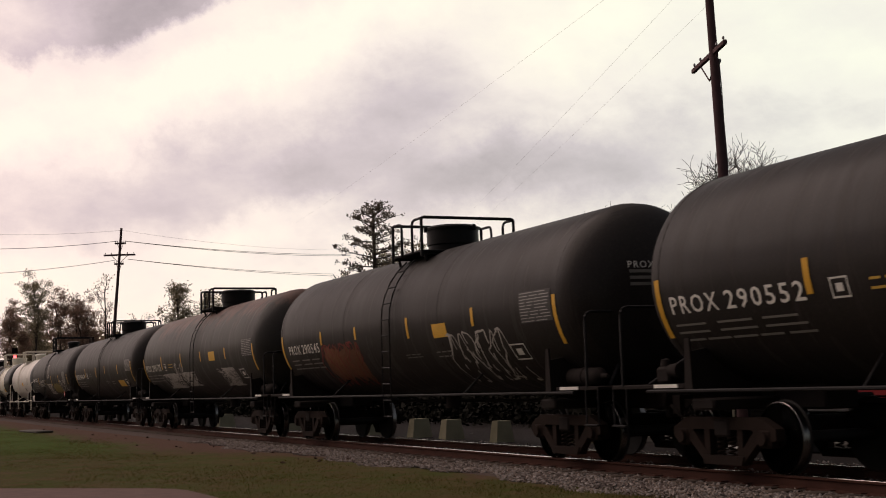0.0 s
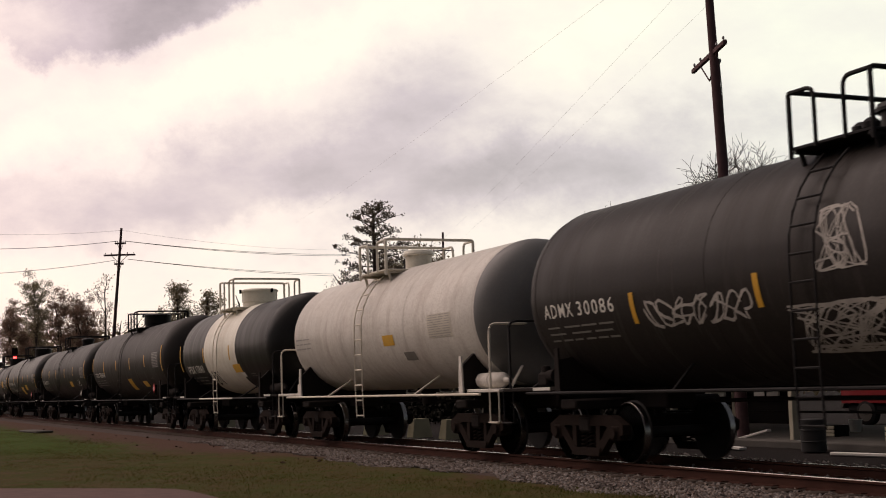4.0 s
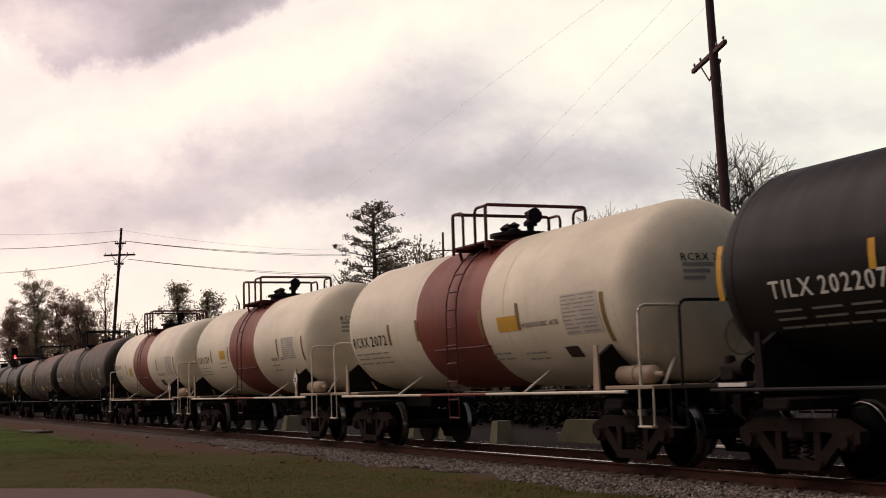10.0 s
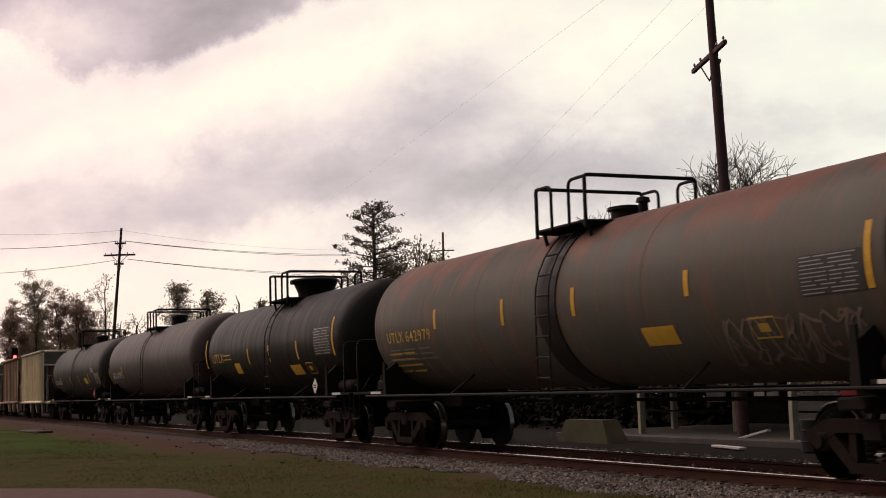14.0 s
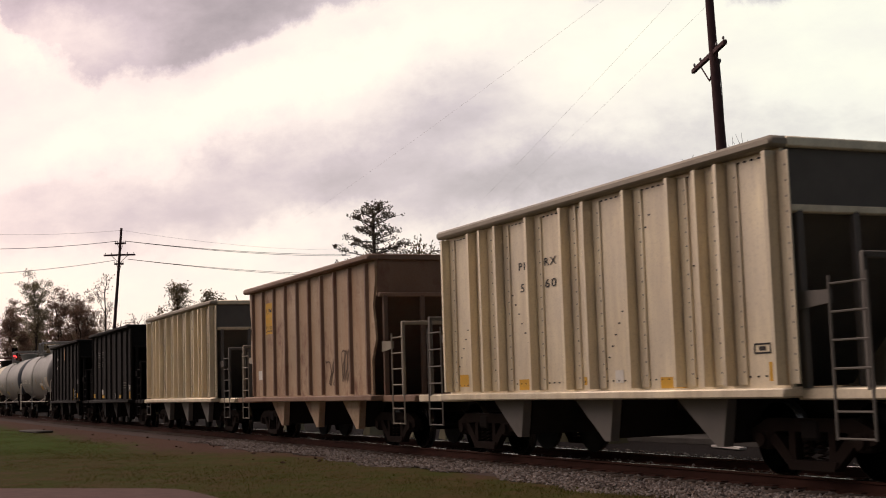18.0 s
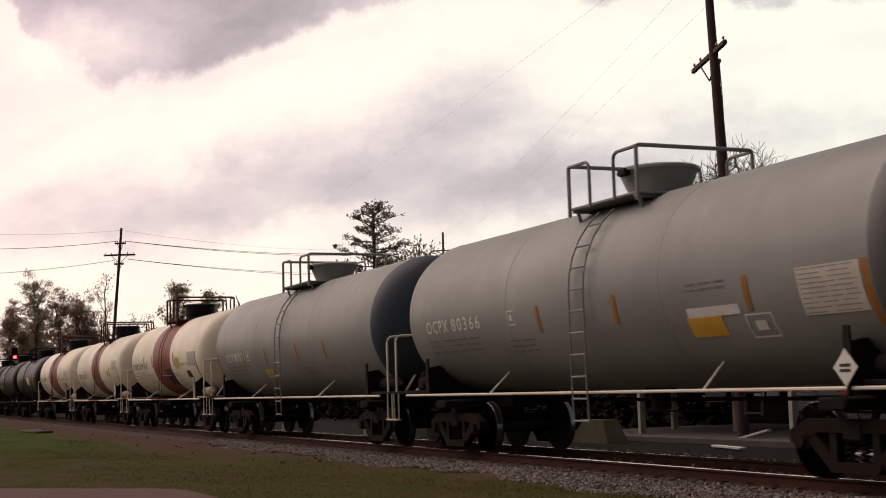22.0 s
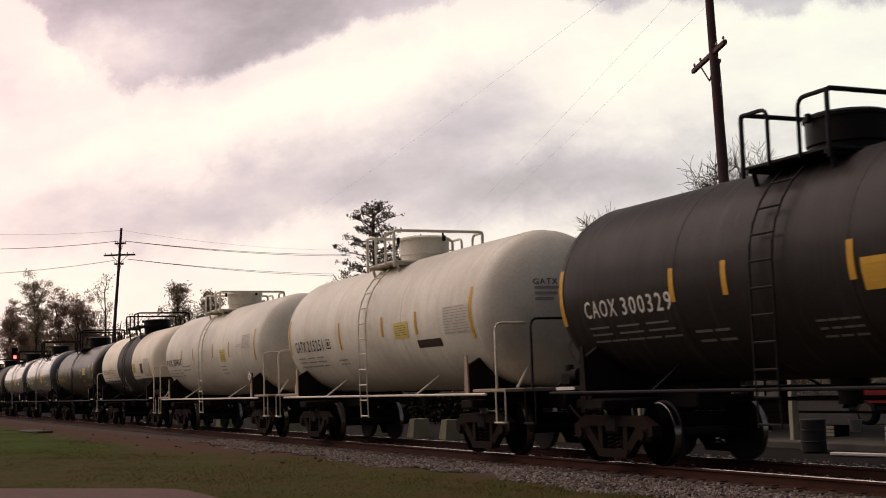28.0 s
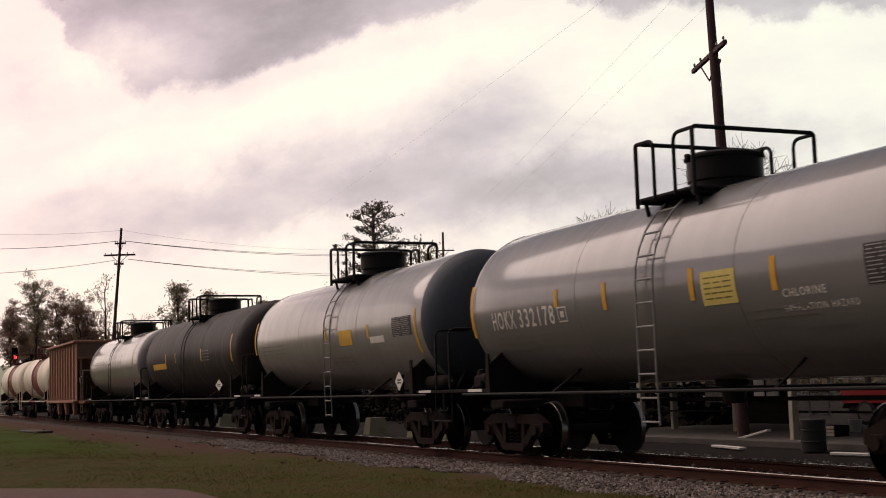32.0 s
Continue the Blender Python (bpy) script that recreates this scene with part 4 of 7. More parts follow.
    if spec.get("rivets"):
        k = Mesh()
        for i in range(70):
            k.box((-half + 0.12 + i * (2 * half - 0.24) / 69, -w - 0.004, top - 0.13), (0.05, 0.012, 0.02))
        for a in (1.9, 7.1):
            for i in range(15):
                for d in (-1, 1):
                    x, z = a - half + d * (0.25 + 0.10 * i), top - 0.5 - 0.16 * i
                    k.box((x, -w - 0.004, z), (0.035, 0.012, 0.022))
        for i in range(60):
            k.box((-half + 0.15 + i * (2 * half - 0.3) / 59, -w - 0.004, bot + 0.16), (0.03, 0.012, 0.02))
        tagged(part("rivets", k, PIPE_DARK, car, smooth=0), kind="stuff")
    part("centre_sill", Mesh().box((0, 0, 0.92), (2 * half, 0.5, 0.3), 0.03), STEEL, car)
    if spec.get("brake", True):
        part("brake_reservoir", Mesh().lathe([(-0.45, 0.0), (-0.45, 0.12), (-0.38, 0.18), (0.38, 0.18), (0.45, 0.12), (0.45, 0.0)], 16, "y", (half + 0.75, 0.2, 1.35)), STEEL, car)
        part("brake_wheel", Mesh().lathe([(0, 0.26), (0.03, 0.28), (0.05, 0.25)], 20, "x", (half + 1.0, 0.75, 2.1)), STEEL, car)
    marks(car, Skin(None, 0, w), half, spec)
    for text, x, z, h, ww in spec.get("rib_words", ()):
        part("lettering", Skin(None, 0, w + 0.001).writing(text, x - half, z, h, width=ww), spec.get("ink", LETTER_WHITE), car, smooth=0)
    if spec.get("disc"):
        x, z, r = spec["disc"]
        k = Mesh()
        k.plate([(x - half + r * 0.72 * math.cos(a), z + r * math.sin(a)) for a in [math.pi * 2 * i / 32 for i in range(32)]], "y", -w - 0.012, -w - 0.004)
        part("emblem_disc", k, plain("faded_orange_paint", (0.50, 0.30, 0.14), 0.6), car, smooth=0)
    return car


# ---------------------------------------------------------------- sky
def make_clouds():
    k = Nodes("overcast_cloud")
    t = k.tree
    t.nodes.remove(k.shader)
    sep = t.nodes.new("ShaderNodeSeparateXYZ")
    k.link(k.geo.outputs["Object"], sep.inputs[0])
    y = k.math("MAXIMUM", sep.outputs[1], 60.0)
    comb = t.nodes.new("ShaderNodeCombineXYZ")
    k.link(k.math("DIVIDE", sep.outputs[0], y), comb.inputs[0])
    k.link(k.math("DIVIDE", 120.0, y), comb.inputs[1])
    flat = comb.outputs[0]

    def fbm(scale, detail, stretch, rough):
        m = k.add("ShaderNodeMapping")
        m.inputs["Scale"].default_value = stretch
        m.inputs["Rotation"].default_value = (0, 0, radians(-24))
        k.link(flat, m.inputs[0])
        n = k.add("ShaderNodeTexNoise", Scale=scale, Detail=detail, Roughness=rough)
        k.link(m.outputs[0], n.inputs["Vector"])
        return n
    warp = fbm(9.0, 9.0, (1, 1, 1), 0.66)
    off = t.nodes.new("ShaderNodeVectorMath")
    off.operation = "MULTIPLY_ADD"
    k.link(warp.outputs["Color"], off.inputs[0])
    off.inputs[1].default_value = (0.10, 0.09, 0)
    shift = t.nodes.new("ShaderNodeVectorMath")
    shift.operation = "SUBTRACT"
    shift.inputs[1].default_value = (0.05, 0.045, 0)
    k.link(flat, shift.inputs[0])
    k.link(shift.outputs[0], off.inputs[2])
    total = None
    for u, w, turn, a, b, amount, soft in CLOUDS:
        m = t.nodes.new("ShaderNodeMapping")
        m.vector_type = "TEXTURE"
        m.inputs["Location"].default_value = (u, w, 0)
        m.inputs["Rotation"].default_value = (0, 0, radians(turn))
        m.inputs["Scale"].default_value = (a, b, 1)
        k.link(off.outputs[0], m.inputs[0])
        g = t.nodes.new("ShaderNodeTexGradient")
        g.gradient_type = "SPHERICAL"
        k.link(m.outputs[0], g.inputs[0])
        s = t.nodes.new("ShaderNodeMapRange")
        s.interpolation_type = "SMOOTHSTEP"
        s.inputs[1].default_value, s.inputs[2].default_value = 0.0, 0.9 if soft else 0.34
        k.link(g.outputs[1], s.inputs[0])
        s = s.outputs[0]
        v = k.math("MULTIPLY", s, amount)
        total = v if total is None else k.math("ADD", total, v)
    # the lower edges of the two dark banks, as height over place across the sky
    sep2 = t.nodes.new("ShaderNodeSeparateXYZ")
    k.link(off.outputs[0], sep2.inputs[0])
    for stops, amount, soft_edge in BANKS:
        lo, hi = stops[0][0], stops[1][0]
        where = k.math("DIVIDE", k.math("SUBTRACT", sep2.outputs[0], lo), hi - lo)
        edge = k.add("ShaderNodeValToRGB")
        for i, (u, w) in enumerate(stops):
            p = (u - lo) / (hi - lo)
            e = edge.color_ramp.elements[i] if i < 2 else edge.color_ramp.elements.new(p)
            e.position, e.color = p, (w, w, w, 1)
        k.link(where, edge.inputs[0])
        above = k.math("SUBTRACT", sep2.outputs[1], edge.outputs[0])
        fade = k.math("ADD", k.math("MULTIPLY", k.ramp(k.math("DIVIDE", above, soft_edge), 0.0, 1.0), 0.62), k.math("MULTIPLY", k.ramp(k.math("DIVIDE", above, soft_edge * 4.5), 0.1, 1.0), 0.38))
        total = k.math("ADD", total, k.math("MULTIPLY", fade, amount))
    puff = k.math("MULTIPLY", k.math("SUBTRACT", fbm(13.0, 7.0, (0.7, 1.3, 1), 0.6).outputs[0], 0.5), 0.55)
    wide = k.math("MULTIPLY", k.math("SUBTRACT", fbm(4.0, 3.0, (0.6, 1.4, 1), 0.5).outputs[0], 0.5), 0.35)
    dens = k.math("ADD", k.math("ADD", total, 0.16), k.math("ADD", puff, wide))
    # unseen cloud overhead and behind, thickened to dim the light on the train
    dens = k.math("ADD", dens, k.math("MULTIPLY", k.ramp(k.math("DIVIDE", 120.0, y), 0.36, 0.75), 0.75))
    r = k.add("ShaderNodeValToRGB")
    e = r.color_ramp.elements
    e[0].position, e[0].color = 0.0, (1.12, 1.02, 0.80, 1)
    e[1].position, e[1].color = 1.0, (0.12, 0.105, 0.10, 1)
    for p, c in ((0.22, (0.99, 0.87, 0.74, 1)), (0.45, (0.67, 0.57, 0.54, 1)), (0.74, (0.36, 0.30, 0.275, 1)), (0.90, (0.24, 0.20, 0.185, 1))):
        n = e.new(p)
        n.color = c
    # unseen cloud well off to either side, thickened to hold light back
    side = k.math("ABSOLUTE", comb.inputs[0].links[0].from_socket)
    dens = k.math("ADD", dens, k.math("MULTIPLY", k.ramp(k.math("MULTIPLY", side, 0.5), 0.50, 0.90), 0.45))
    k.link(dens, r.inputs[0])
    # the west side is tinted pink
    tint = k.ramp(k.math("ADD", comb.inputs[0].links[0].from_socket, 0.5), 0.10, 0.78)
    col = k.mix(1.0, r.outputs[0], k.mix(tint, (1.0, 0.875, 0.915), (0.885, 0.985, 0.985)), "MULTIPLY")
    em = t.nodes.new("ShaderNodeEmission")
    k.link(k.mix(1.0, col, (1.0, 0.99, 0.99), "MULTIPLY"), em.inputs[0])
    em.inputs[1].default_value = 1.0
    tr = t.nodes.new("ShaderNodeBsdfTransparent")
    tr.inputs[0].default_value = (0.42, 0.388, 0.36, 1)
    add = t.nodes.new("ShaderNodeAddShader")
    k.link(em.outputs[0], add.inputs[0])
    k.link(tr.outputs[0], add.inputs[1])
    k.link(add.outputs[0], t.nodes["Material Output"].inputs[0])
    k.mat.cycles.emission_sampling = "NONE"
    m = Mesh()
    m.v = [(4900 * math.cos(a), 4900 * math.sin(a), 0) for a in [2 * math.pi * i / 64 for i in range(64)]]
    m.face(range(64))
    ob = new("cloud_layer", m.data("cloud_layer", k.mat, 0))
    ob.matrix_basis = pose(0, 0, 121.2, 0, 0, 65.9)
    return tagged(ob, "broken grey overcast with bright cream gaps", "sky", kind="structure")


# centre, turn, half sizes, weight and softness of each bank of cloud
CLOUDS = [
    (-0.1500, 0.3000, 24, 0.1161, 0.0430, 0.14, 1),
    (-0.3000, 0.2850, 8, 0.1100, 0.0600, -0.16, 1),
    (-0.3573, 0.2485, 0, 0.1118, 0.0301, 0.12, 1),
    (-0.2737, 0.2817, 0, 0.0860, 0.0344, -0.08, 1),
    (-0.1654, 0.1537, 12, 0.2237, 0.0516, 0.16, 1),
    (-0.0602, 0.1900, 20, 0.2409, 0.0731, 0.10, 1),
    (0.0622, 0.1949, 12, 0.2065, 0.0817, 0.10, 1),
    (-0.2742, 0.1484, 8, 0.1806, 0.0516, 0.14, 1),
    (0.0953, 0.1498, 10, 0.1849, 0.0559, 0.13, 1),
    (0.0331, 0.2359, 28, 0.1419, 0.0387, 0.08, 1),
    (0.2052, 0.1727, 8, 0.1978, 0.0559, 0.14, 1),
    (0.1472, 0.1437, 0, 0.1548, 0.0430, 0.10, 1),
    (-0.2302, 0.2088, 14, 0.2237, 0.0301, -0.14, 1),
    (-0.0673, 0.2571, 22, 0.2065, 0.0344, -0.18, 1),
    (0.1346, 0.2506, 10, 0.1419, 0.0430, -0.12, 1),
    (-0.1356, 0.1177, 20, 0.1118, 0.0215, -0.12, 1),
    (-0.0968, 0.1078, 0, 0.3441, 0.0473, 0.09, 1),
    (0.0200, 0.1520, 10, 0.1400, 0.0420, 0.20, 1),
    (-0.0600, 0.1650, 16, 0.0900, 0.0300, 0.12, 1),
    (-0.2959, 0.1011, 0, 0.1290, 0.0387, -0.10, 1),
]
BANKS = [
    (((-0.50, 0.42), (0.06, 0.40), (-0.42, 0.38), (-0.36, 0.325), (-0.31, 0.268), (-0.265, 0.241), (-0.205, 0.252), (-0.165, 0.268), (-0.12, 0.285), (-0.07, 0.297), (-0.02, 0.308), (0.02, 0.335)), 0.46, 0.013),
    (((0.05, 0.345), (0.50, 0.30), (0.08, 0.315), (0.115, 0.302), (0.155, 0.303), (0.215, 0.296), (0.262, 0.283), (0.33, 0.288)), 0.50, 0.012),
]
cloud_layer = make_clouds()


# ---------------------------------------------------------------- ground
def ground_material():
    k = Nodes("verge_ground")
    sep = k.tree.nodes.new("ShaderNodeSeparateXYZ")
    k.link(k.geo.outputs["Object"], sep.inputs[0])
    big, mid, fine = k.noise(0.22, 5), k.noise(0.9, 8, rough=0.72), k.noise(16, 6, rough=0.7)
    blot = k.noise(2.6, 8, rough=0.75)
    green = k.mix(fine, (0.024, 0.034, 0.007), (0.066, 0.074, 0.018))
    straw = k.mix(fine, (0.042, 0.030, 0.013), (0.105, 0.074, 0.034))
    dirt = k.mix(fine, (0.042, 0.025, 0.019), (0.120, 0.072, 0.054))
    # lusher grass in a far patch and close to the paving
    lush = k.math("MULTIPLY", k.ramp(k.math("MULTIPLY", sep.outputs[0], -0.01), 0.34, 0.40), k.ramp(k.math("DIVIDE", sep.outputs[1], 10.0), 0.28, 0.40))
    c = k.mix(k.ramp(k.math("SUBTRACT", k.math("ADD", k.math("MULTIPLY", mid, 0.6), k.math("MULTIPLY", blot, 0.4)), k.math("MULTIPLY", lush, 0.18)), 0.42, 0.58), green, straw)
    c = k.mix(k.math("MULTIPLY", lush, k.ramp(mid, 0.30, 0.60)), c, (0.050, 0.082, 0.014))
    c = k.mix(k.math("MULTIPLY", k.ramp(blot, 0.56, 0.70), 0.55), c, (0.046, 0.026, 0.017))
    # bare red earth towards the track, less of it close by
    near = k.math("ADD", k.math("DIVIDE", sep.outputs[1], 12.0), k.math("MULTIPLY", k.math("SUBTRACT", k.math("ADD", k.math("MULTIPLY", big, 0.5), k.math("MULTIPLY", mid, 0.5)), 0.5), 0.45))
    near_x = k.math("MULTIPLY", k.math("SUBTRACT", 1.0, k.ramp(k.math("MULTIPLY", sep.outputs[0], -0.02), 0.54, 0.70)), 0.22)
    mottle = k.math("MULTIPLY", k.math("SUBTRACT", k.noise(3.2, 9, rough=0.78), 0.5), 0.60)
    c = k.mix(k.ramp(k.math("ADD", k.math("SUBTRACT", near, near_x), mottle), 0.54, 0.66), c, dirt)
    c = k.mix(k.math("MULTIPLY", k.ramp(k.noise(7.0, 8, rough=0.8), 0.54, 0.66), 0.6), c, (0.030, 0.021, 0.014))
    grit = k.mix(fine, (0.014, 0.012, 0.011), (0.032, 0.028, 0.027))
    c = k.mix(k.ramp(k.math("DIVIDE", sep.outputs[1], 20.0), 0.60, 0.68), c, grit)
    k.bump(k.math("ADD", mid, k.math("MULTIPLY", fine, 0.5)), 0.5, 0.05)
    k.shader.inputs["Specular IOR Level"].default_value = 0.03
    return k.done(c, 0.95)


GROUND_Z = -0.22


def make_ground():
    m = Mesh()
    xs = [-2400, -900, -400, -220, -150] + [-120 + 2.0 * i for i in range(61)] + [20, 80, 300, 900, 2400]
    ys = [-2400, -800, -250, -60, -20] + [-8 + 0.75 * i for i in range(40)] + [26, 40, 80, 200, 700, 2400]
    for x in xs:
        for y in ys:
            near = 1.0 if -120 < x < 2 and -8 < y < 9.0 else 0.0
            z = GROUND_Z + near * 0.025 * noise.noise(Vector((x * 0.35, y * 0.5, 0))) - (0.02 if not near else 0.0)
            m.v.append((x, y, z))
    n = len(ys)
    for i in range(len(xs) - 1):
        for j in range(n - 1):
            m.face((i * n + j, (i + 1) * n + j, (i + 1) * n + j + 1, i * n + j + 1))
    return solid("ground", m, ground_material(), "rough grass verge turning to bare red earth", "ground", kind="structure", smooth=180)


make_ground()


def ballast_material():
    k = Nodes("crushed_stone")
    isl = k.tree.nodes.new("ShaderNodeNewGeometry").outputs["Random Per Island"]
    c = k.ramp(isl, 0.0, 1.0, (0.034, 0.028, 0.025, 1), (0.29, 0.268, 0.25, 1))
    c = k.mix(k.ramp(k.noise(30, 3), 0.4, 0.7), c, (0.20, 0.15, 0.12))
    k.shader.inputs["Specular IOR Level"].default_value = 0.1
    return k.done(c, 0.9)


STONE = ballast_material()
RAIL = plain("rusty_rail_steel", (0.050, 0.023, 0.017), 0.9, 0.0, 0.35)
RAIL_TOP = plain("polished_rail_head", (0.30, 0.27, 0.25), 0.16, 1.0, 0.15)
TIE = plain("weathered_tie_timber", (0.075, 0.058, 0.047), 0.9, 0, 0.4)
BED = plain("dirty_ballast_bed", (0.062, 0.046, 0.040), 0.95, 0, 0.5, 9)


def make_track():
    track = thing("railway_track", "single track of rusty rails on stone ballast", "railway track", kind="structure", at=pose(0, D, 0))
    X0, X1 = -420, 60
    bed = Mesh()
    prof = [(-2.45, GROUND_Z - 0.10), (-1.75, -0.185), (1.75, -0.185), (2.9, GROUND_Z - 0.10)]
    bed.plate([(y, z) for y, z in prof], "x", X0, X1)
    part("ballast_bed", bed, BED, track, smooth=0)
    for s in (-1, 1):
        y = s * 0.7535
        k = Mesh()
        k.plate([(y - 0.07, -0.172), (y - 0.07, -0.158), (y - 0.012, -0.14), (y - 0.009, -0.045), (y - 0.036, -0.035), (y - 0.037, -0.006), (y + 0.037, -0.006), (y + 0.036, -0.035), (y + 0.009, -0.045), (y + 0.012, -0.14), (y + 0.07, -0.158), (y + 0.07, -0.172)], "x", X0, X1)
        rail = part("rail", k, RAIL, track, smooth=0)
        part("rail_head", Mesh().plate([(y - 0.034, -0.0055), (y - 0.03, 0.0), (y + 0.03, 0.0), (y + 0.034, -0.0055)], "x", X0, X1), RAIL_TOP, rail, "wheel-polished running surface", smooth=0)
    tie = Mesh().box((0, 0, -0.225), (0.23, 2.6, 0.15), 0.015).data("tie", TIE)
    plate = Mesh().box((0, 0, -0.146), (0.19, 0.30, 0.02), 0.004).data("tie_plate", RAIL)
    for i in range(150):
        x = -8 - 0.53 * i
        t = part("tie", tie, None, track, at=pose(x, random.uniform(-0.03, 0.03), 0, 0, 0, random.uniform(-1, 1)))
        if i < 70:
            for s in (-1, 1):
                part("tie_plate", plate, None, t, at=pose(0, s * 0.7535, 0))
    return track


def stones(name, label, count, xr, yz, size, seed, mat=None):
    """Loose stones strewn along the track; yz gives (y, z) of a random place across."""
    rnd = random.Random(seed)
    m = Mesh()
    for i in range(count):
        x = xr[1] - (xr[1] - xr[0]) * rnd.random() ** 1.5
        y, z = yz(rnd, x)
        s = size * rnd.uniform(0.55, 1.35)
        a, t = rnd.uniform(0, 6.28), rnd.uniform(-0.6, 0.6)
        ca, sa = math.cos(a), math.sin(a)
        base = len(m.v)
        for px, py, pz in ((1, 0, 0.1), (0.2, 0.9, -0.1), (-0.9, 0.3, 0.15), (-0.3, -0.8, 0), (0.1, 0.1, 0.75), (0, 0, -0.7)):
            px, py, pz = px * rnd.uniform(0.7, 1.2), py * rnd.uniform(0.7, 1.2), pz + t * px
            m.v.append((x + s * (ca * px - sa * py), y + s * (sa * px + ca * py), z + s * pz * 0.9))
        for f in ((0, 1, 4), (1, 2, 4), (2, 3, 4), (3, 0, 4), (1, 0, 5), (2, 1, 5), (3, 2, 5), (0, 3, 5)):
            m.face([base + q for q in f])
    me = bpy.data.meshes.new(name)
    me.from_pydata(m.v, [], m.f)
    me.materials.append(mat or STONE)
    ob = new(name, me)
    return tagged(ob, label, "gravel", kind="stuff")


def shoulder(rnd, x):
    u = rnd.random() ** 0.8
    y = D - 0.85 - u * (1.42 + 0.22 * math.sin(x * 0.7) + 0.15 * math.sin(x * 2.3))
    return y, -0.185 - 0.06 * max(0, (D - y - 1.55)) + rnd.uniform(-0.015, 0.02)


def between(rnd, x):
    return D + rnd.uniform(-0.66, 2.6), -0.15 + rnd.uniform(-0.02, 0.015)


make_track()
stones("ballast_stones", "loose grey crushed stone along the near rail", 15000, (-40, -9), shoulder, 0.034, 3)
stones("ballast_stones", "dirty crushed stone between and beyond the rails", 6000, (-50, -9), between, 0.034, 4)


# ---------------------------------------------------------------- trees
BARK = plain("grey_brown_bark", (0.06, 0.049, 0.042), 0.9, 0, 0.35, 6)
LEAF = leaf_paint("spring_leaf", (0.12, 0.10, 0.060), (0.27, 0.225, 0.15))
# Near-black leaf colour stands for the shade seen beneath the train.
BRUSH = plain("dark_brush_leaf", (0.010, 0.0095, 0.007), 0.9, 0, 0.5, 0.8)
LEAF_BROWN = leaf_paint("reddish_bud_leaf", (0.15, 0.10, 0.078), (0.31, 0.21, 0.16))
NEEDLE = leaf_paint("pine_needle", (0.085, 0.070, 0.055), (0.17, 0.145, 0.11))


# place, height, crown width and height, seed, reddish or not, clumps, leaves
TREES = [
    (-157.0, 15.9, 11.6, 4.4, 6.0, 40, 1, 50, 150, 'low dense leafy tree'),
    (-163.0, 19.0, 10.4, 5.0, 6.5, 51, 0, 50, 150, 'low dense leafy tree'),
    (-150.2, 17.8, 15.0, 4.0, 8.0, 41, 0, 46, 120, 'tall leafy tree with a feathery crown'),
    (-154.4, 21.0, 13.0, 3.4, 8.0, 42, 1, 46, 130, 'reddish-brown tree in early leaf'),
    (-151.6, 22.7, 12.6, 3.6, 8.0, 43, 1, 46, 130, 'reddish-brown tree in early leaf'),
    (-158.0, 24.6, 12.2, 3.4, 7.5, 44, 1, 46, 130, 'reddish-brown tree in early leaf'),
    (-142.1, 23.9, 13.9, 2.6, 6.6, 45, 1, 22, 26, 'thin tree with few early leaves'),
    (-130.8, 25.4, 10.0, 3.8, 3.6, 46, 1, 22, 14, 'thin twiggy tree behind the train'),
    (-128.0, 23.2, 9.2, 2.6, 3.2, 52, 1, 16, 12, 'thin twiggy tree behind the train'),
    (-124.0, 27.7, 12.1, 2.9, 4.6, 47, 0, 40, 105, 'round-topped leafy tree behind the train'),
    (-123.0, 30.4, 11.3, 2.9, 4.2, 48, 0, 34, 95, 'leafy tree of middling height'),
    (-117.0, 31.5, 10.7, 1.0, 2.4, 49, 1, 10, 8, 'slender bare sapling behind the train'),
    (-111.3, 32.2, 10.0, 0.9, 1.8, 54, 0, 14, 60, 'small leafy tree behind the train'),
    (-98.9, 34.9, 11.0, 3.4, 2.6, 55, 1, 24, 10, 'low bare tree with pale twigs'),
    (-47.0, 41.9, 11.3, 1.4, 2.7, 56, 0, 16, 46, 'tree with dark glossy leaves'),
]


def grow(rnd, m, tips, p, d, length, r, level, spread, lift):
    """One limb with its side branches."""
    n = 3 if level else 2
    pts = [p]
    q = p
    for i in range(n):
        d = (d + Vector((rnd.gauss(0, 0.16), rnd.gauss(0, 0.16), rnd.gauss(0, 0.10) + lift * 0.10))).normalized()
        q = q + d * length / n
        pts.append(q)
    m.pipe(pts, max(r, 0.017), 6 if r > 0.05 else 4 if r > 0.015 else 3, 0, max(r * 0.55, 0.013), caps=False)
    if level == 0:
        tips.append((q, d))
        tips.append((pts[1], d))
        return
    kids = rnd.randint(3, 4) if level > 1 else rnd.randint(4, 7)
    for c in range(kids):
        t = rnd.uniform(0.35, 1.0)
        base = pts[0].lerp(pts[-1], t) if c else pts[-1]
        side = d.orthogonal().normalized()
        side.rotate(Matrix.Rotation(rnd.uniform(0, 6.28), 3, d))
        nd = (d * rnd.uniform(0.5, 1.0) + side * spread * rnd.uniform(0.6, 1.2)).normalized()
        grow(rnd, m, tips, base, nd, length * rnd.uniform(0.55, 0.8), r * 0.55, level - 1, spread, lift)


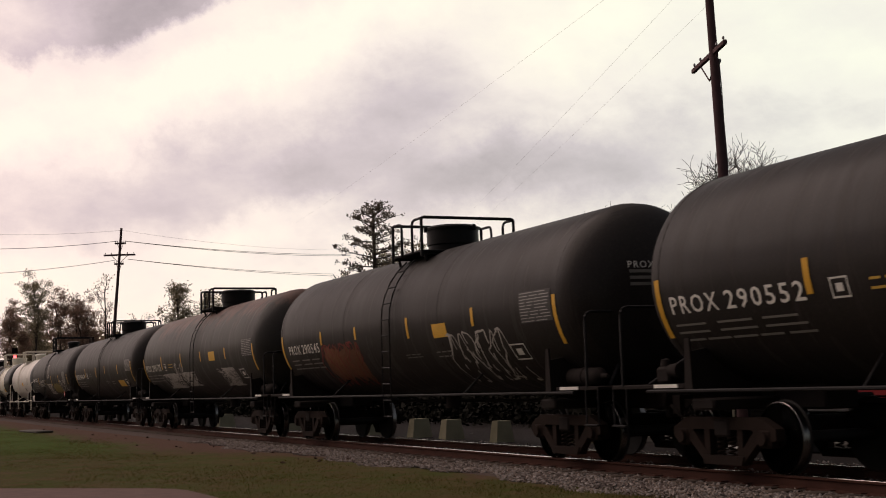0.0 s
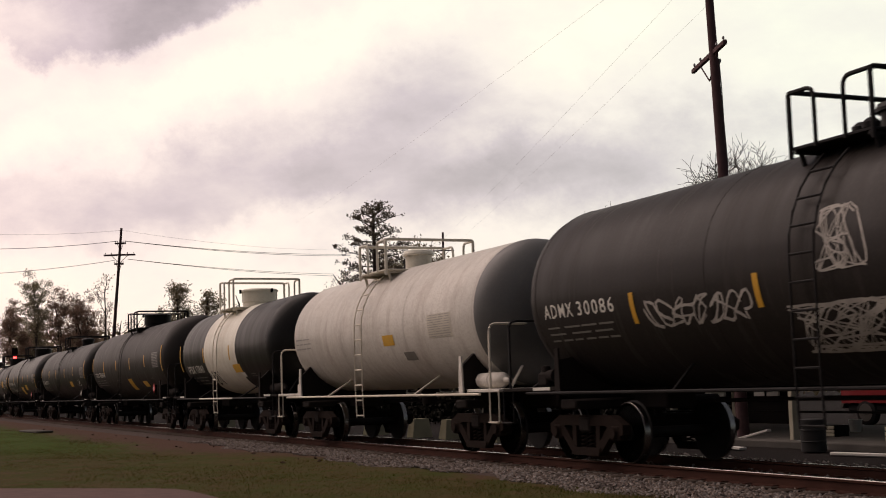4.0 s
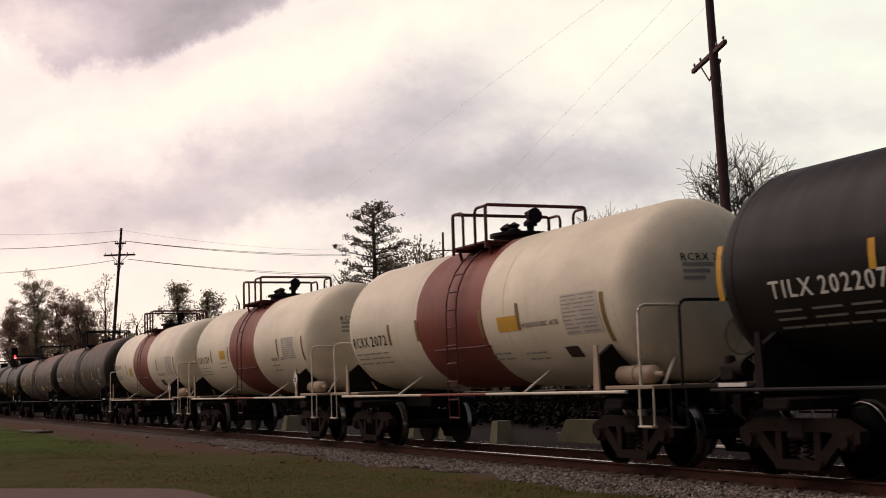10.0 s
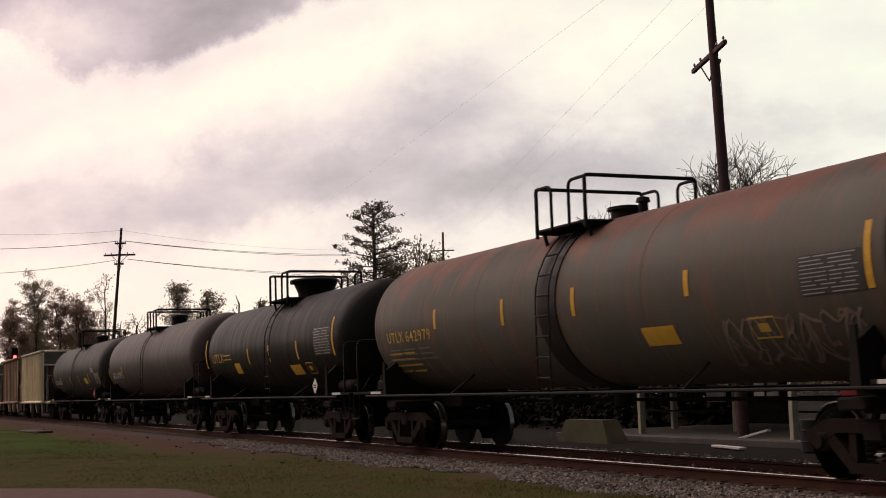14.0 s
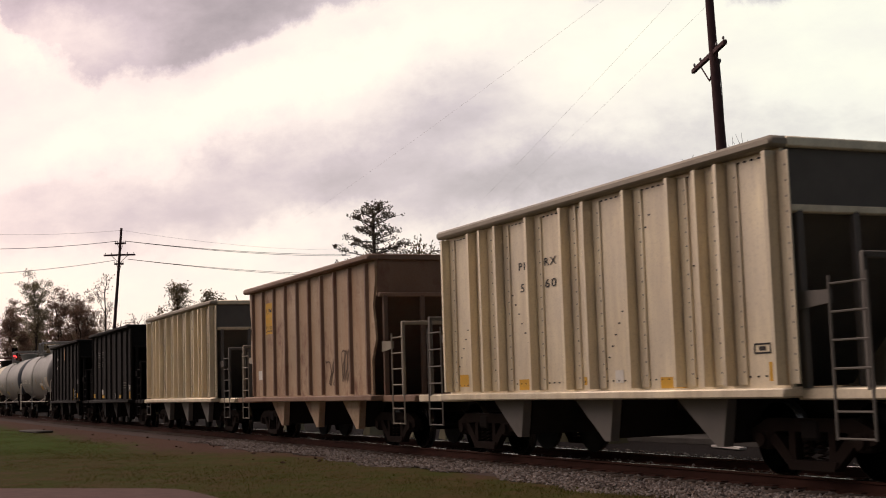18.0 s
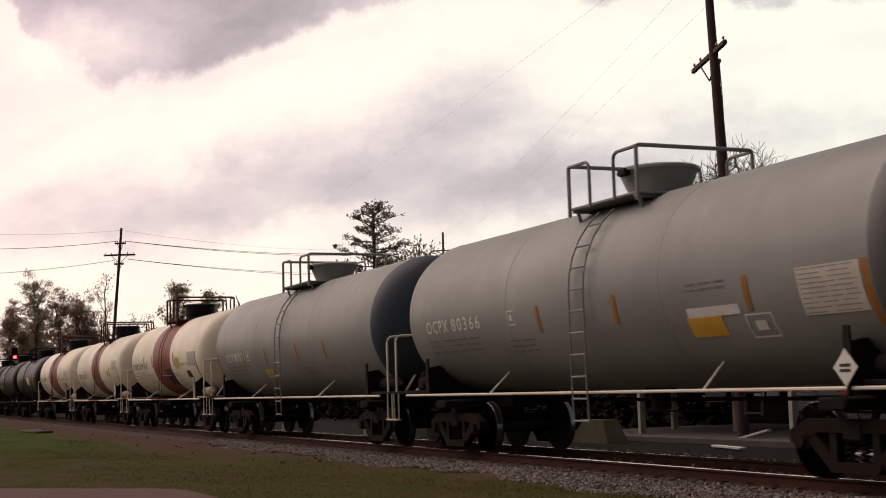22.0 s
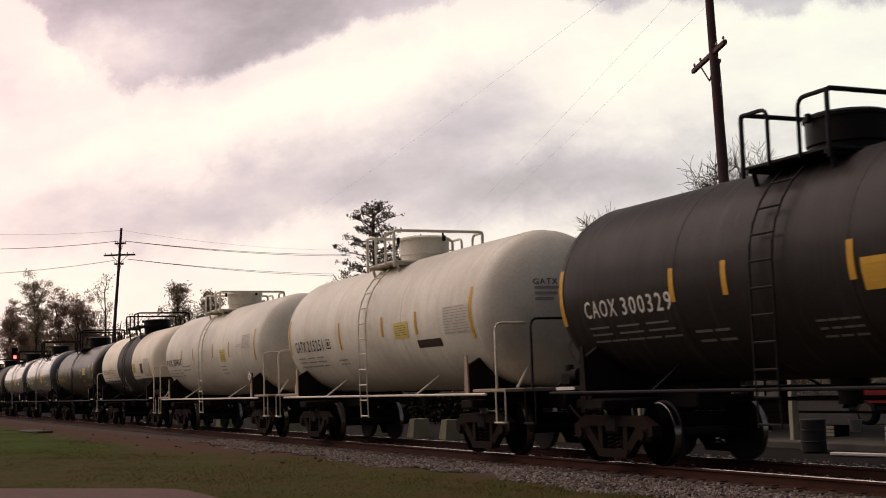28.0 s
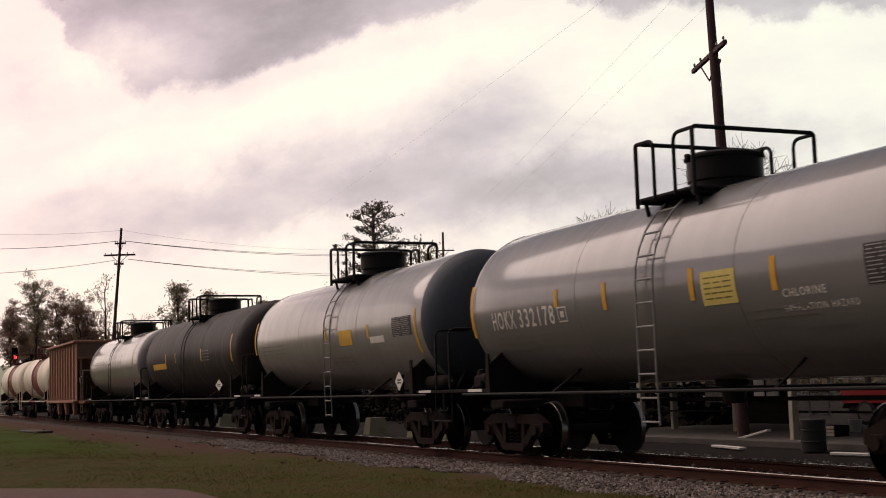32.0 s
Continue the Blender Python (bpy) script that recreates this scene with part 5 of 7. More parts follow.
def leaves(rnd, tips, per, size, scatter, bias=0.0):
    m = Mesh()
    for p, d in tips:
        for i in range(per):
            c = p + Vector((rnd.gauss(0, scatter), rnd.gauss(0, scatter), rnd.gauss(0, scatter * 0.8)))
            u = Vector((rnd.gauss(0, 1), rnd.gauss(0, 1), rnd.gauss(0, 1))).normalized()
            w = u.orthogonal().normalized()
            s = size * rnd.uniform(0.6, 1.3)
            b = len(m.v)
            for a, e in ((-1, 0), (0, -0.45), (1, 0), (0, 0.45)):
                m.v.append(tuple(c + u * a * s + w * e * s))
            m.face((b, b + 1, b + 2, b + 3))
    return m


def quick(name, m, mat):
    me = bpy.data.meshes.new(name)
    me.from_pydata(m.v, [], m.f)
    me.materials.append(mat)
    return me


def make_tree(x, y, height, width, seed, label, leaf=None, per=5, size=0.14, levels=4, trunk=0.35, bare=0.35, name="tree"):
    """A branching tree; bare is the share of its height below the first limb."""
    rnd = random.Random(seed)
    t = thing(name, label, "tree", "trees behind the railway", at=pose(x, y, GROUND_Z - 0.05))
    m, tips = Mesh(), []
    h0 = height * bare
    stem = [Vector((0, 0, 0)), Vector((rnd.gauss(0, 0.1), rnd.gauss(0, 0.1), h0 * 0.5)), Vector((rnd.gauss(0, 0.2), rnd.gauss(0, 0.2), h0))]
    m.pipe(stem, trunk, 10, 0, trunk * 0.75)
    n = 6
    for i in range(n):
        a = 6.28 * i / n + rnd.uniform(-0.4, 0.4)
        out = width / height * rnd.uniform(0.6, 1.25)
        d = Vector((math.cos(a) * out, math.sin(a) * out, rnd.uniform(0.7, 1.2))).normalized()
        grow(rnd, m, tips, stem[-1] - Vector((0, 0, rnd.uniform(0, h0 * 0.25))), d, (height - h0) * rnd.uniform(0.40, 0.52), trunk * 0.45, levels - 1, 0.75, 1.0)
    top = max(p.z for p, d in tips)
    s = height / top
    m.v = [(a * s, b * s, c * s) for a, b, c in m.v]
    tips = [(p * s, d) for p, d in tips]
    part("trunk", quick("trunk", m, BARK), None, t)
    if leaf:
        part("crown", quick("crown", leaves(rnd, tips, per, size, size * 2.2), leaf), None, t)
    return t


def make_pine(x, y, height, seed):
    """A tall pine, bare below, with tiers of drooping limbs and tufts."""
    rnd = random.Random(seed)
    t = thing("pine_tree", "tall dark pine with an open irregular crown", "tree", "trees behind the railway", at=pose(x, y, GROUND_Z))
    m, tips = Mesh(), []
    m.pipe([(0, 0, 0), (0.1, 0.05, height * 0.4), (0.0, 0.1, height * 0.75), (0.1, 0, height)], 0.30, 10, 0, 0.06)
    for i in range(46):
        f = i / 45
        z = height * (0.56 + 0.43 * f)
        reach = (2.9 - 0.9 * f + 0.5 * math.sin(f * 17.0)) * min(1.0, math.sqrt(max(0.02, 1.04 - f)) * 1.75) * rnd.uniform(0.55, 1.12)
        a = i * 2.4 + rnd.uniform(-0.5, 0.5)
        d = Vector((math.cos(a), math.sin(a), rnd.uniform(0.0, 0.22)))
        p = Vector((0.05, 0.05, z))
        pts = [p + d * reach * s + Vector((0, 0, 0.25 * s * s)) for s in (0, 0.35, 0.7, 1.0)]
        m.pipe(pts, 0.06, 5, 0, 0.015, caps=False)
        for s in (0.5, 0.75, 0.92, 1.0):
            c = p + d * reach * s + Vector((0, 0, 0.25 * s * s))
            for j in range(3):
                e = c + Vector((rnd.gauss(0, 0.26), rnd.gauss(0, 0.26), rnd.uniform(0.02, 0.22)))
                m.pipe([c, e], 0.014, 3, 0, 0.006, caps=False)
                tips.append((e, d))
    part("trunk", quick("trunk", m, BARK), None, t)
    part("crown", quick("crown", leaves(rnd, tips, 11, 0.085, 0.105), NEEDLE), None, t)
    return t


make_pine(-88.15, 33.9, 14.45, 5)
make_tree(-91.9, 37.85, 12.7, 4.2, 11, "leafy young tree beside the pine", LEAF, 5, 0.13)
make_tree(-65.25, 48.85, 16.7, 5.8, 12, "bare spreading tree just coming into bud", LEAF_BROWN, 1, 0.02, 5, 0.3, 0.5, name="bare_tree")
make_tree(-76.5, 46.8, 13.6, 7, 13, "bare tree with thin upright twigs", LEAF_BROWN, 1, 0.04, 5, 0.25, 0.45, name="bare_tree")


def crown_tree(x, y, height, wide, tall, seed, label, leaf, clumps=26, per=26, size=0.105, trunk=0.16, name="tree"):
    """A tree whose limbs reach clumps of leaves spread through an uneven crown."""
    rnd = random.Random(seed)
    t = thing(name, label, "tree", "trees behind the railway", at=pose(x, y, GROUND_Z - 0.05))
    m, tips = Mesh(), []
    mid = height - tall / 2
    stem = [Vector((0, 0, 0)), Vector((rnd.gauss(0, 0.15), rnd.gauss(0, 0.15), mid * 0.6)), Vector((rnd.gauss(0, 0.2), rnd.gauss(0, 0.2), mid)), Vector((rnd.gauss(0, 0.3), rnd.gauss(0, 0.3), height - tall * 0.15))]
    m.pipe(stem, trunk, 9, 0, 0.03)
    limbs = max(4, clumps // 5)
    for i in range(limbs):
        a, up = 2.4 * i + rnd.uniform(-0.5, 0.5), (i + rnd.uniform(0.2, 0.8)) / limbs
        start = stem[1].lerp(stem[3], 0.1 + 0.75 * up)
        out = (1.0 - 0.65 * up * up) * rnd.uniform(0.55, 1.15) * wide / 2
        end = Vector((math.cos(a) * out, math.sin(a) * out, min(height, start.z + tall * rnd.uniform(0.18, 0.42))))
        bend = start.lerp(end, 0.45) + Vector((rnd.gauss(0, 0.12), rnd.gauss(0, 0.12), -0.06 * (end - start).length))
        m.pipe([start, bend, end], 0.055, 5, 0, 0.014, caps=False)
        for j in range(max(2, clumps // limbs)):
            f = rnd.uniform(0.25, 1.05)
            c = start.lerp(bend, f * 2) if f < 0.5 else bend.lerp(end, f * 2 - 1)
            spread = 0.20 * (wide + tall) / 8 * rnd.uniform(0.6, 1.7)
            c = c + Vector((rnd.gauss(0, spread), rnd.gauss(0, spread), rnd.gauss(spread * 0.4, spread)))
            m.pipe([start.lerp(end, min(0.9, f * 0.8)), c], 0.02, 4, 0, 0.008, caps=False)
            for q in range(5):
                e = c + Vector((rnd.gauss(0, spread), rnd.gauss(0, spread), rnd.gauss(0.05, spread * 0.9)))
                m.pipe([c, e], 0.012, 3, 0, 0.005, caps=False)
                tips.append((e, e - c))
    part("trunk", quick("trunk", m, BARK), None, t)
    part("crown", quick("crown", leaves(rnd, tips, max(1, per // 5), size, size * 2.2), leaf), None, t)
    return t


for x, y, h, w, c, seed, brown, clumps, per, label in TREES:
    crown_tree(x, y, h, w, c, seed, label, LEAF_BROWN if brown else LEAF, clumps, per)


def make_woods():
    """The far belt of scrub that closes the distance, with unseen trees for reflections."""
    rnd = random.Random(77)
    m = Mesh()
    for i in range(30000):
        pick = rnd.random()
        if pick < 0.35:
            x = rnd.uniform(-175, -40)
            y, tall = 54 + (x + 40) * -0.12 + rnd.gauss(0, 2.0), 4.6
        elif pick < 0.8:
            x, y, tall = rnd.uniform(-185, -168), rnd.uniform(17.5, 62), 9.4
        else:
            # out of view: trees added as a dark line for glossy tanks to reflect
            x, y, tall = rnd.uniform(-150, -126), rnd.uniform(-70, 3), 8.0
        h = tall + 1.6 * noise.noise(Vector((x * 0.2, y * 0.2, 3)))
        z = rnd.random() ** 0.7 * h
        u = Vector((rnd.gauss(0, 1), rnd.gauss(0, 1), rnd.gauss(0, 1))).normalized()
        w = u.orthogonal().normalized()
        s = rnd.uniform(0.15, 0.42)
        b = len(m.v)
        for a, e in ((-1, 0), (0, -0.6), (1, 0), (0, 0.6)):
            m.v.append((x + u.x * a * s + w.x * e * s, y + u.y * a * s + w.y * e * s, z + u.z * a * s + w.z * e * s))
        m.face((b, b + 1, b + 2, b + 3))
    return tagged(new("far_scrub", quick("far_scrub", m, LEAF)), "belt of dark scrub closing the distance, part added unseen for reflections", "woods", kind="stuff")


make_woods()


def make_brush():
    """Low brush along the yard's far side, added as a near-black backdrop for shade."""
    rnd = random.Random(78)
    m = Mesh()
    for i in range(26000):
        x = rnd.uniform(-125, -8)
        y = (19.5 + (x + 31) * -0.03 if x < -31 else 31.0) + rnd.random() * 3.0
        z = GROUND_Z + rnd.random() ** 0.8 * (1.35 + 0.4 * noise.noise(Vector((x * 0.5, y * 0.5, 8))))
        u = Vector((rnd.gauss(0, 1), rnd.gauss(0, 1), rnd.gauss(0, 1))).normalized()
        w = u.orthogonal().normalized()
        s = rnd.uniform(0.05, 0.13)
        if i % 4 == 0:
            # larger leaves, low and towards the far side, close the bright gaps
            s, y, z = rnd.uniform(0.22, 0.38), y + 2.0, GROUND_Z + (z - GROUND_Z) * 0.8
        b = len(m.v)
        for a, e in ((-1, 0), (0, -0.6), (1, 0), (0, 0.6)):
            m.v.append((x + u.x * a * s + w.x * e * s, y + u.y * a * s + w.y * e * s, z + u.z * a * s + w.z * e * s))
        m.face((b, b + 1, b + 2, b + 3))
    return tagged(new("brush", quick("brush", m, BRUSH)), "low brush beyond the yard, coloured near black for shade", "brush", kind="stuff")


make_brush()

# ---------------------------------------------------------------- poles and wires
POLE = plain("brown_creosoted_pole", (0.095, 0.058, 0.060), 0.85, 0, 0.3, 5)
WIRE = plain("dark_cable", (0.05, 0.045, 0.045), 0.6)
WIRE_PALE = plain("weathered_bare_cable", (0.50, 0.46, 0.44), 0.5)
GLASS_INS = plain("grey_insulator", (0.25, 0.24, 0.24), 0.4)


def utility_pole(base, top, arm_at, arm_dir, arm_half, r0, r1, label, pins=(-0.9, -0.5, 0.5, 0.9), slide=0.0):
    p = thing("utility_pole", label, "utility pole", at=pose(*base))
    d = Vector(top) - Vector(base)
    part("post", Mesh().pipe([(0, 0, -0.2), tuple(d * 0.5), tuple(d)], r0, 14, 0, r1), POLE, p)
    a = Vector(arm_dir).normalized()
    for z, arm_half in [(v, arm_half) if not isinstance(v, tuple) else v for v in arm_at]:
        c = d * (z / d.z) + a * slide
        rot = Matrix.Rotation(math.atan2(a.y, a.x), 3, "Z")
        arm = part("crossarm", Mesh().box(c + Vector((0, 0, 0)), (2 * arm_half, 0.09, 0.11), 0.012, rot=rot), POLE, p)
        for s in (-1, 1):
            part("arm_brace", Mesh().pipe([c + a * arm_half * 0.55 * s, c - Vector((0, 0, 0.55))], 0.018, 5), POLE, arm)
        for q in pins:
            at = c + a * arm_half * q
            k = Mesh().lathe([(0.06, 0.012), (0.10, 0.012), (0.10, 0.028), (0.14, 0.03), (0.16, 0.015), (0.17, 0.0)], 10, "z", at)
            part("insulator", k, GLASS_INS, arm)
    return p


def pole_fittings(base, top):
    """The ground wire stapled to the near pole and its clamp."""
    p = thing("ground_wire", "dark ground wire stapled down a wooden pole", "cable")
    a, b = Vector(base), Vector(top)
    off = Vector((0.05, 0.11, 0))
    pts = [a.lerp(b, f) + off * (1 if i % 2 else 0.92) for i, f in enumerate((0.48, 0.56, 0.62, 0.68, 0.735))]
    part("wire", Mesh().pipe(pts, 0.012, 5), WIRE, p)
    part("clamp", Mesh().box(a.lerp(b, 0.735) + off, (0.06, 0.06, 0.09), 0.01), GLASS_INS, p)
    return p


def wire(a, b, sag, label, r=0.012, n=14):
    m = Mesh()
    a, b = Vector(a), Vector(b)
    m.pipe([a.lerp(b, i / n) - Vector((0, 0, 4 * sag * (i / n) * (1 - i / n))) for i in range(n + 1)], r, 5)
    return solid("power_line", m, WIRE if r > 0.011 else WIRE_PALE, label, "cable", "overhead lines")


utility_pole((-87.14, 14.86, GROUND_Z), (-85.46, 15.49, 12.06), (10.55, (11.30, 0.36), (9.98, 0.30)), (0.8, 1.9, 0), 1.02, 0.13, 0.075, "slender wooden pole with one crossarm beside the line")
utility_pole((-24.56, 18.26, GROUND_Z), (-23.63, 17.22, 11.39), (8.72,), (3.7, -1.35, 0), 1.36, 0.145, 0.085, "leaning brown wooden pole with an oblique crossarm", (-0.9, -0.5, 0.5, 0.9), -0.42)
pole_fittings((-24.56, 18.26, GROUND_Z), (-23.63, 17.22, 11.39))
utility_pole((-109.2, 48.7, GROUND_Z), (-108.8, 48.7, 15.2), (13.75,), (0.4, 0.9, 0), 1.0, 0.15, 0.10, "far wooden pole with one crossarm")
for a, b, sag, r in (
        ((-85.44, 15.74, 11.21), (-117.11, 42.71, 14.00), 0.28, 0.018), ((-85.44, 15.74, 11.21), (-117.13, 42.71, 13.86), 0.30, 0.018),
        ((-85.51, 15.89, 10.05), (-117.97, 41.27, 12.18), 0.20, 0.016), ((-85.51, 15.89, 10.05), (-117.99, 41.27, 12.00), 0.20, 0.016),
        ((-85.46, 15.53, 11.91), (-117.07, 42.71, 14.43), 0.4, 0.007),
        ((-85.66, 15.24, 11.23), (-89.08, 7.66, 10.98), 0.12, 0.018), ((-85.86, 15.12, 10.00), (-89.25, 7.68, 9.38), 0.10, 0.016),
        ((-85.50, 15.43, 11.91), (-88.98, 7.65, 11.93), 0.12, 0.007)):
    wire(a, b, sag, "sagging dark power line between poles", r)
wire((-24.0, 17.58, 11.56), (-123.75, 39.27, 17.64), 0.2, "thin power line slanting across the sky", 0.0028)
wire((-23.56, 18.52, 11.72), (-109.35, 47.84, 13.72), 0.2, "thin power line slanting across the sky", 0.0028)
wire((-23.09, 19.58, 11.74), (-108.72, 49.25, 13.67), 0.2, "thin power line slanting across the sky", 0.0028)


# ---------------------------------------------------------------- signal
def make_signal():
    k = Nodes("red_signal_lens")
    k.shader.inputs["Emission Color"].default_value = (1.0, 0.03, 0.03, 1)
    k.shader.inputs["Emission Strength"].default_value = 14.0
    lens = k.done((0.5, 0.02, 0.02), 0.3)
    x, y = -141.6, 14.76
    s = thing("railway_signal", "black railway signal showing a red light", "railway signal", at=pose(x, y, GROUND_Z))
    part("mast", Mesh().pipe([(0, 0, 0), (0, 0, 6.6)], 0.09, 10), STEEL, s)
    head = part("signal_head", Mesh().box((0.06, 0, 6.12), (0.18, 0.58, 1.26), 0.06), STEEL, s)
    for i, z in enumerate((6.48, 5.80)):
        part("hood", Mesh().lathe([(0.15, 0.20), (0.42, 0.21), (0.42, 0.195), (0.15, 0.185)], 18, "x", (0, 0, z)), STEEL, head)
        part("lens", Mesh().lathe([(0.16, 0.0), (0.19, 0.10), (0.165, 0.18)], 18, "x", (0, 0, z)), lens if i else STEEL, head, "glowing red lens" if i else "dark lens")
    return s


make_signal()

# ---------------------------------------------------------------- verge
BLADE = Nodes("grass_blade")
_isl = BLADE.tree.nodes.new("ShaderNodeNewGeometry").outputs["Random Per Island"]
BLADE.shader.inputs["Specular IOR Level"].default_value = 0.03
BLADE = BLADE.done(BLADE.ramp(_isl, 0.0, 1.0, (0.036, 0.052, 0.010, 1), (0.125, 0.098, 0.036, 1)), 0.85) and BLADE.thin(0.5)


def make_grass():
    """Short ragged grass on the verge."""
    rnd = random.Random(9)
    m = Mesh()
    n = 0
    while n < 60000:
        x, y = -13 - 55 * rnd.random() ** 1.6, rnd.uniform(1.0, 9.6)
        cover = 0.55 + 0.9 * noise.noise(Vector((x * 0.22, y * 0.45, 1.7))) - max(0, (y - (6.6 if x < -27 else 8.4))) * 0.6
        n += 1
        if rnd.random() > cover or (y < 4.66 and x > -23.1 + (y - 2.17) * 1.04):
            continue
        h, w, a = rnd.uniform(0.012, 0.040), rnd.uniform(0.006, 0.012), rnd.uniform(0, 6.28)
        for j in range(2):
            bx, by = x + rnd.gauss(0, 0.03), y + rnd.gauss(0, 0.03)
            lx, ly = rnd.gauss(0, 0.05), rnd.gauss(0, 0.05)
            b = len(m.v)
            m.v += [(bx - w * math.cos(a), by - w * math.sin(a), GROUND_Z - 0.03), (bx + w * math.cos(a), by + w * math.sin(a), GROUND_Z - 0.03), (bx + lx, by + ly, GROUND_Z + h)]
            m.face((b, b + 1, b + 2))
    return tagged(new("grass", quick("grass", m, BLADE)), "short ragged grass on the verge", "grass", kind="stuff")


make_grass()
PAVING = plain("pinkish_paving", (0.12, 0.078, 0.070), 0.9, 0, 0.3, 4)
CONCRETE = plain("weathered_concrete", (0.27, 0.25, 0.17), 0.9, 0, 0.3, 2)
CONCRETE_PALE = plain("pale_concrete", (0.095, 0.088, 0.080), 0.9, 0, 0.25, 2)
# Boards toned near black to stand for the shade inside the shed.
SHADE_DARK_WOOD = plain("dark_stained_boards", (0.011, 0.0095, 0.0085), 0.85, 0, 0.4, 3)
WHITE_PAINT = plain("flaking_white_paint", (0.58, 0.56, 0.52), 0.7, 0, 0.2, 3)
CREAM_POST = plain("cream_painted_post", (0.36, 0.33, 0.25), 0.7, 0, 0.25, 3)
RED_PAINT = plain("red_vehicle_paint", (0.22, 0.018, 0.02), 0.35, 0, 0.1, 2)
RUBBER = plain("black_rubber", (0.02, 0.02, 0.02), 0.8)
DRUM = plain("dark_steel_drum", (0.025, 0.024, 0.024), 0.6)

pad = Mesh().plate([(-29.6, -4), (-22.98, 2.17), (-20.9, 4.18), (-20.5, 4.45), (-20.04, 4.58), (-18.43, 4.61), (-9, 4.6), (-9, -4)], "z", GROUND_Z - 0.1, GROUND_Z + 0.022)
solid("paved_pad", pad, PAVING, "pinkish paved pad at the edge of the grass", "pavement", kind="structure", smooth=0)
clods = stones("earth_clods", "dark clods and litter on the bare earth", 46, (-66, -26), lambda rnd, x: (rnd.uniform(6.5, 9.6), GROUND_Z + 0.005), 0.05, 31, plain("dark_clod", (0.05, 0.032, 0.024), 0.95))
slab_bit = Mesh().box((0, 0, 0), (3.4, 0.7, 0.10), 0.03)
solid("broken_slab", slab_bit, CONCRETE_PALE, "flat pale slab lying on bare earth", "slab", at=pose(-60.5, 7.2, GROUND_Z + 0.05, 0, 0, 6))


# ---------------------------------------------------------------- yard beyond the track
CONCRETE_OLIVE = plain("mossy_concrete", (0.085, 0.08, 0.05), 0.9, 0, 0.35, 2)


def block(x, y, w, l, h, label="weathered concrete block beside the track"):
    k = Mesh()
    t = 0.72
    k.v = [(sx * w / 2 * (t if z else 1), sy * l / 2 * (0.72 if z else 1), z * h) for z in (0, 1) for sx, sy in ((-1, -1), (1, -1), (1, 1), (-1, 1))]
    for f in ((3, 2, 1, 0), (4, 5, 6, 7), (0, 1, 5, 4), (1, 2, 6, 5), (2, 3, 7, 6), (3, 0, 4, 7)):
        k.face(f)
    return solid("concrete_block", k, CONCRETE_OLIVE if w > 1 else CONCRETE, label, "concrete block", "blocks along the yard", at=pose(x, y, GROUND_Z - 0.05), smooth=0)


for x, y, w, l in ((-28.3, 16.5, 2.5, 0.7), (-30.65, 15.2, 0.45, 0.6), (-33.8, 15.2, 0.5, 0.7), (-36.1, 15.2, 0.5, 0.75), (-39.7, 15.2, 0.6, 0.8), (-48.5, 15.2, 0.6, 0.9), (-57.8, 15.0, 0.7, 0.9)):
    block(x, y, w, l * 0.85, 0.58)


def make_porch():
    p = thing("open_shed", "low open shed with cream posts on a slab", "shed", at=pose(-24.0, 20.5, GROUND_Z))
    part("slab", Mesh().box((0, 0, 0.05), (15, 6.5, 0.16), 0.02), CONCRETE_PALE, p)
    part("back_wall", Mesh().box((-6.4, 3.0, 1.1), (2.2, 0.16, 2.0), 0.02), SHADE_DARK_WOOD, p, "back wall, boards toned near black for shade")
    # Roof hidden above the view, added to shade the open space below.
    part("roof", Mesh().box((0, 0.2, 2.22), (15.6, 6.6, 0.14), 0.02), SHADE_DARK_WOOD, p)
    for x, y in ((-5.93, -0.48), (1.86, -2.76), (5.2, -2.7), (-4.2, -2.6)):
        part("post", Mesh().box((x, y, 1.13), (0.14, 0.16, 2.08), 0.015), CREAM_POST, p)
    for x in (-5.1, -4.6):
        part("brace", Mesh().pipe([(x, -0.4, 0.55), (x - 0.5, -0.4, 1.5)], 0.035, 6), SHADE_DARK_WOOD, p, "dark slanting timber brace")
    win = part("window", Mesh().box((-6.3, 2.88, 1.15), (1.1, 0.06, 0.75), 0.01), WHITE_PAINT, p, "white boarded window")
    part("glazing_bar", Mesh().box((-6.3, 2.835, 1.15), (0.05, 0.03, 0.70), 0.004), SHADE_DARK_WOOD, win)
    part("glazing_bar", Mesh().box((-6.3, 2.835, 1.15), (1.04, 0.03, 0.05), 0.004), SHADE_DARK_WOOD, win)
    part("pier", Mesh().box((-2.83, -0.63, 0.80), (0.30, 0.28, 1.34), 0.02), CREAM_POST, p, "broad cream pier")
    part("panel", Mesh().box((-4.0, -0.5, 1.05), (0.85, 0.05, 0.42), 0.01), WHITE_PAINT, p, "white panel between posts")
    part("panel", Mesh().box((-1.2, 1.4, 1.12), (1.1, 0.05, 0.14), 0.01), WHITE_PAINT, p, "white panel between posts")
    for z in (0.62, 0.96):
        part("rail", Mesh().box((-0.6, -0.72, z), (12.6, 0.06, 0.05), 0.01), SHADE_DARK_WOOD, p)
    return p


make_porch()


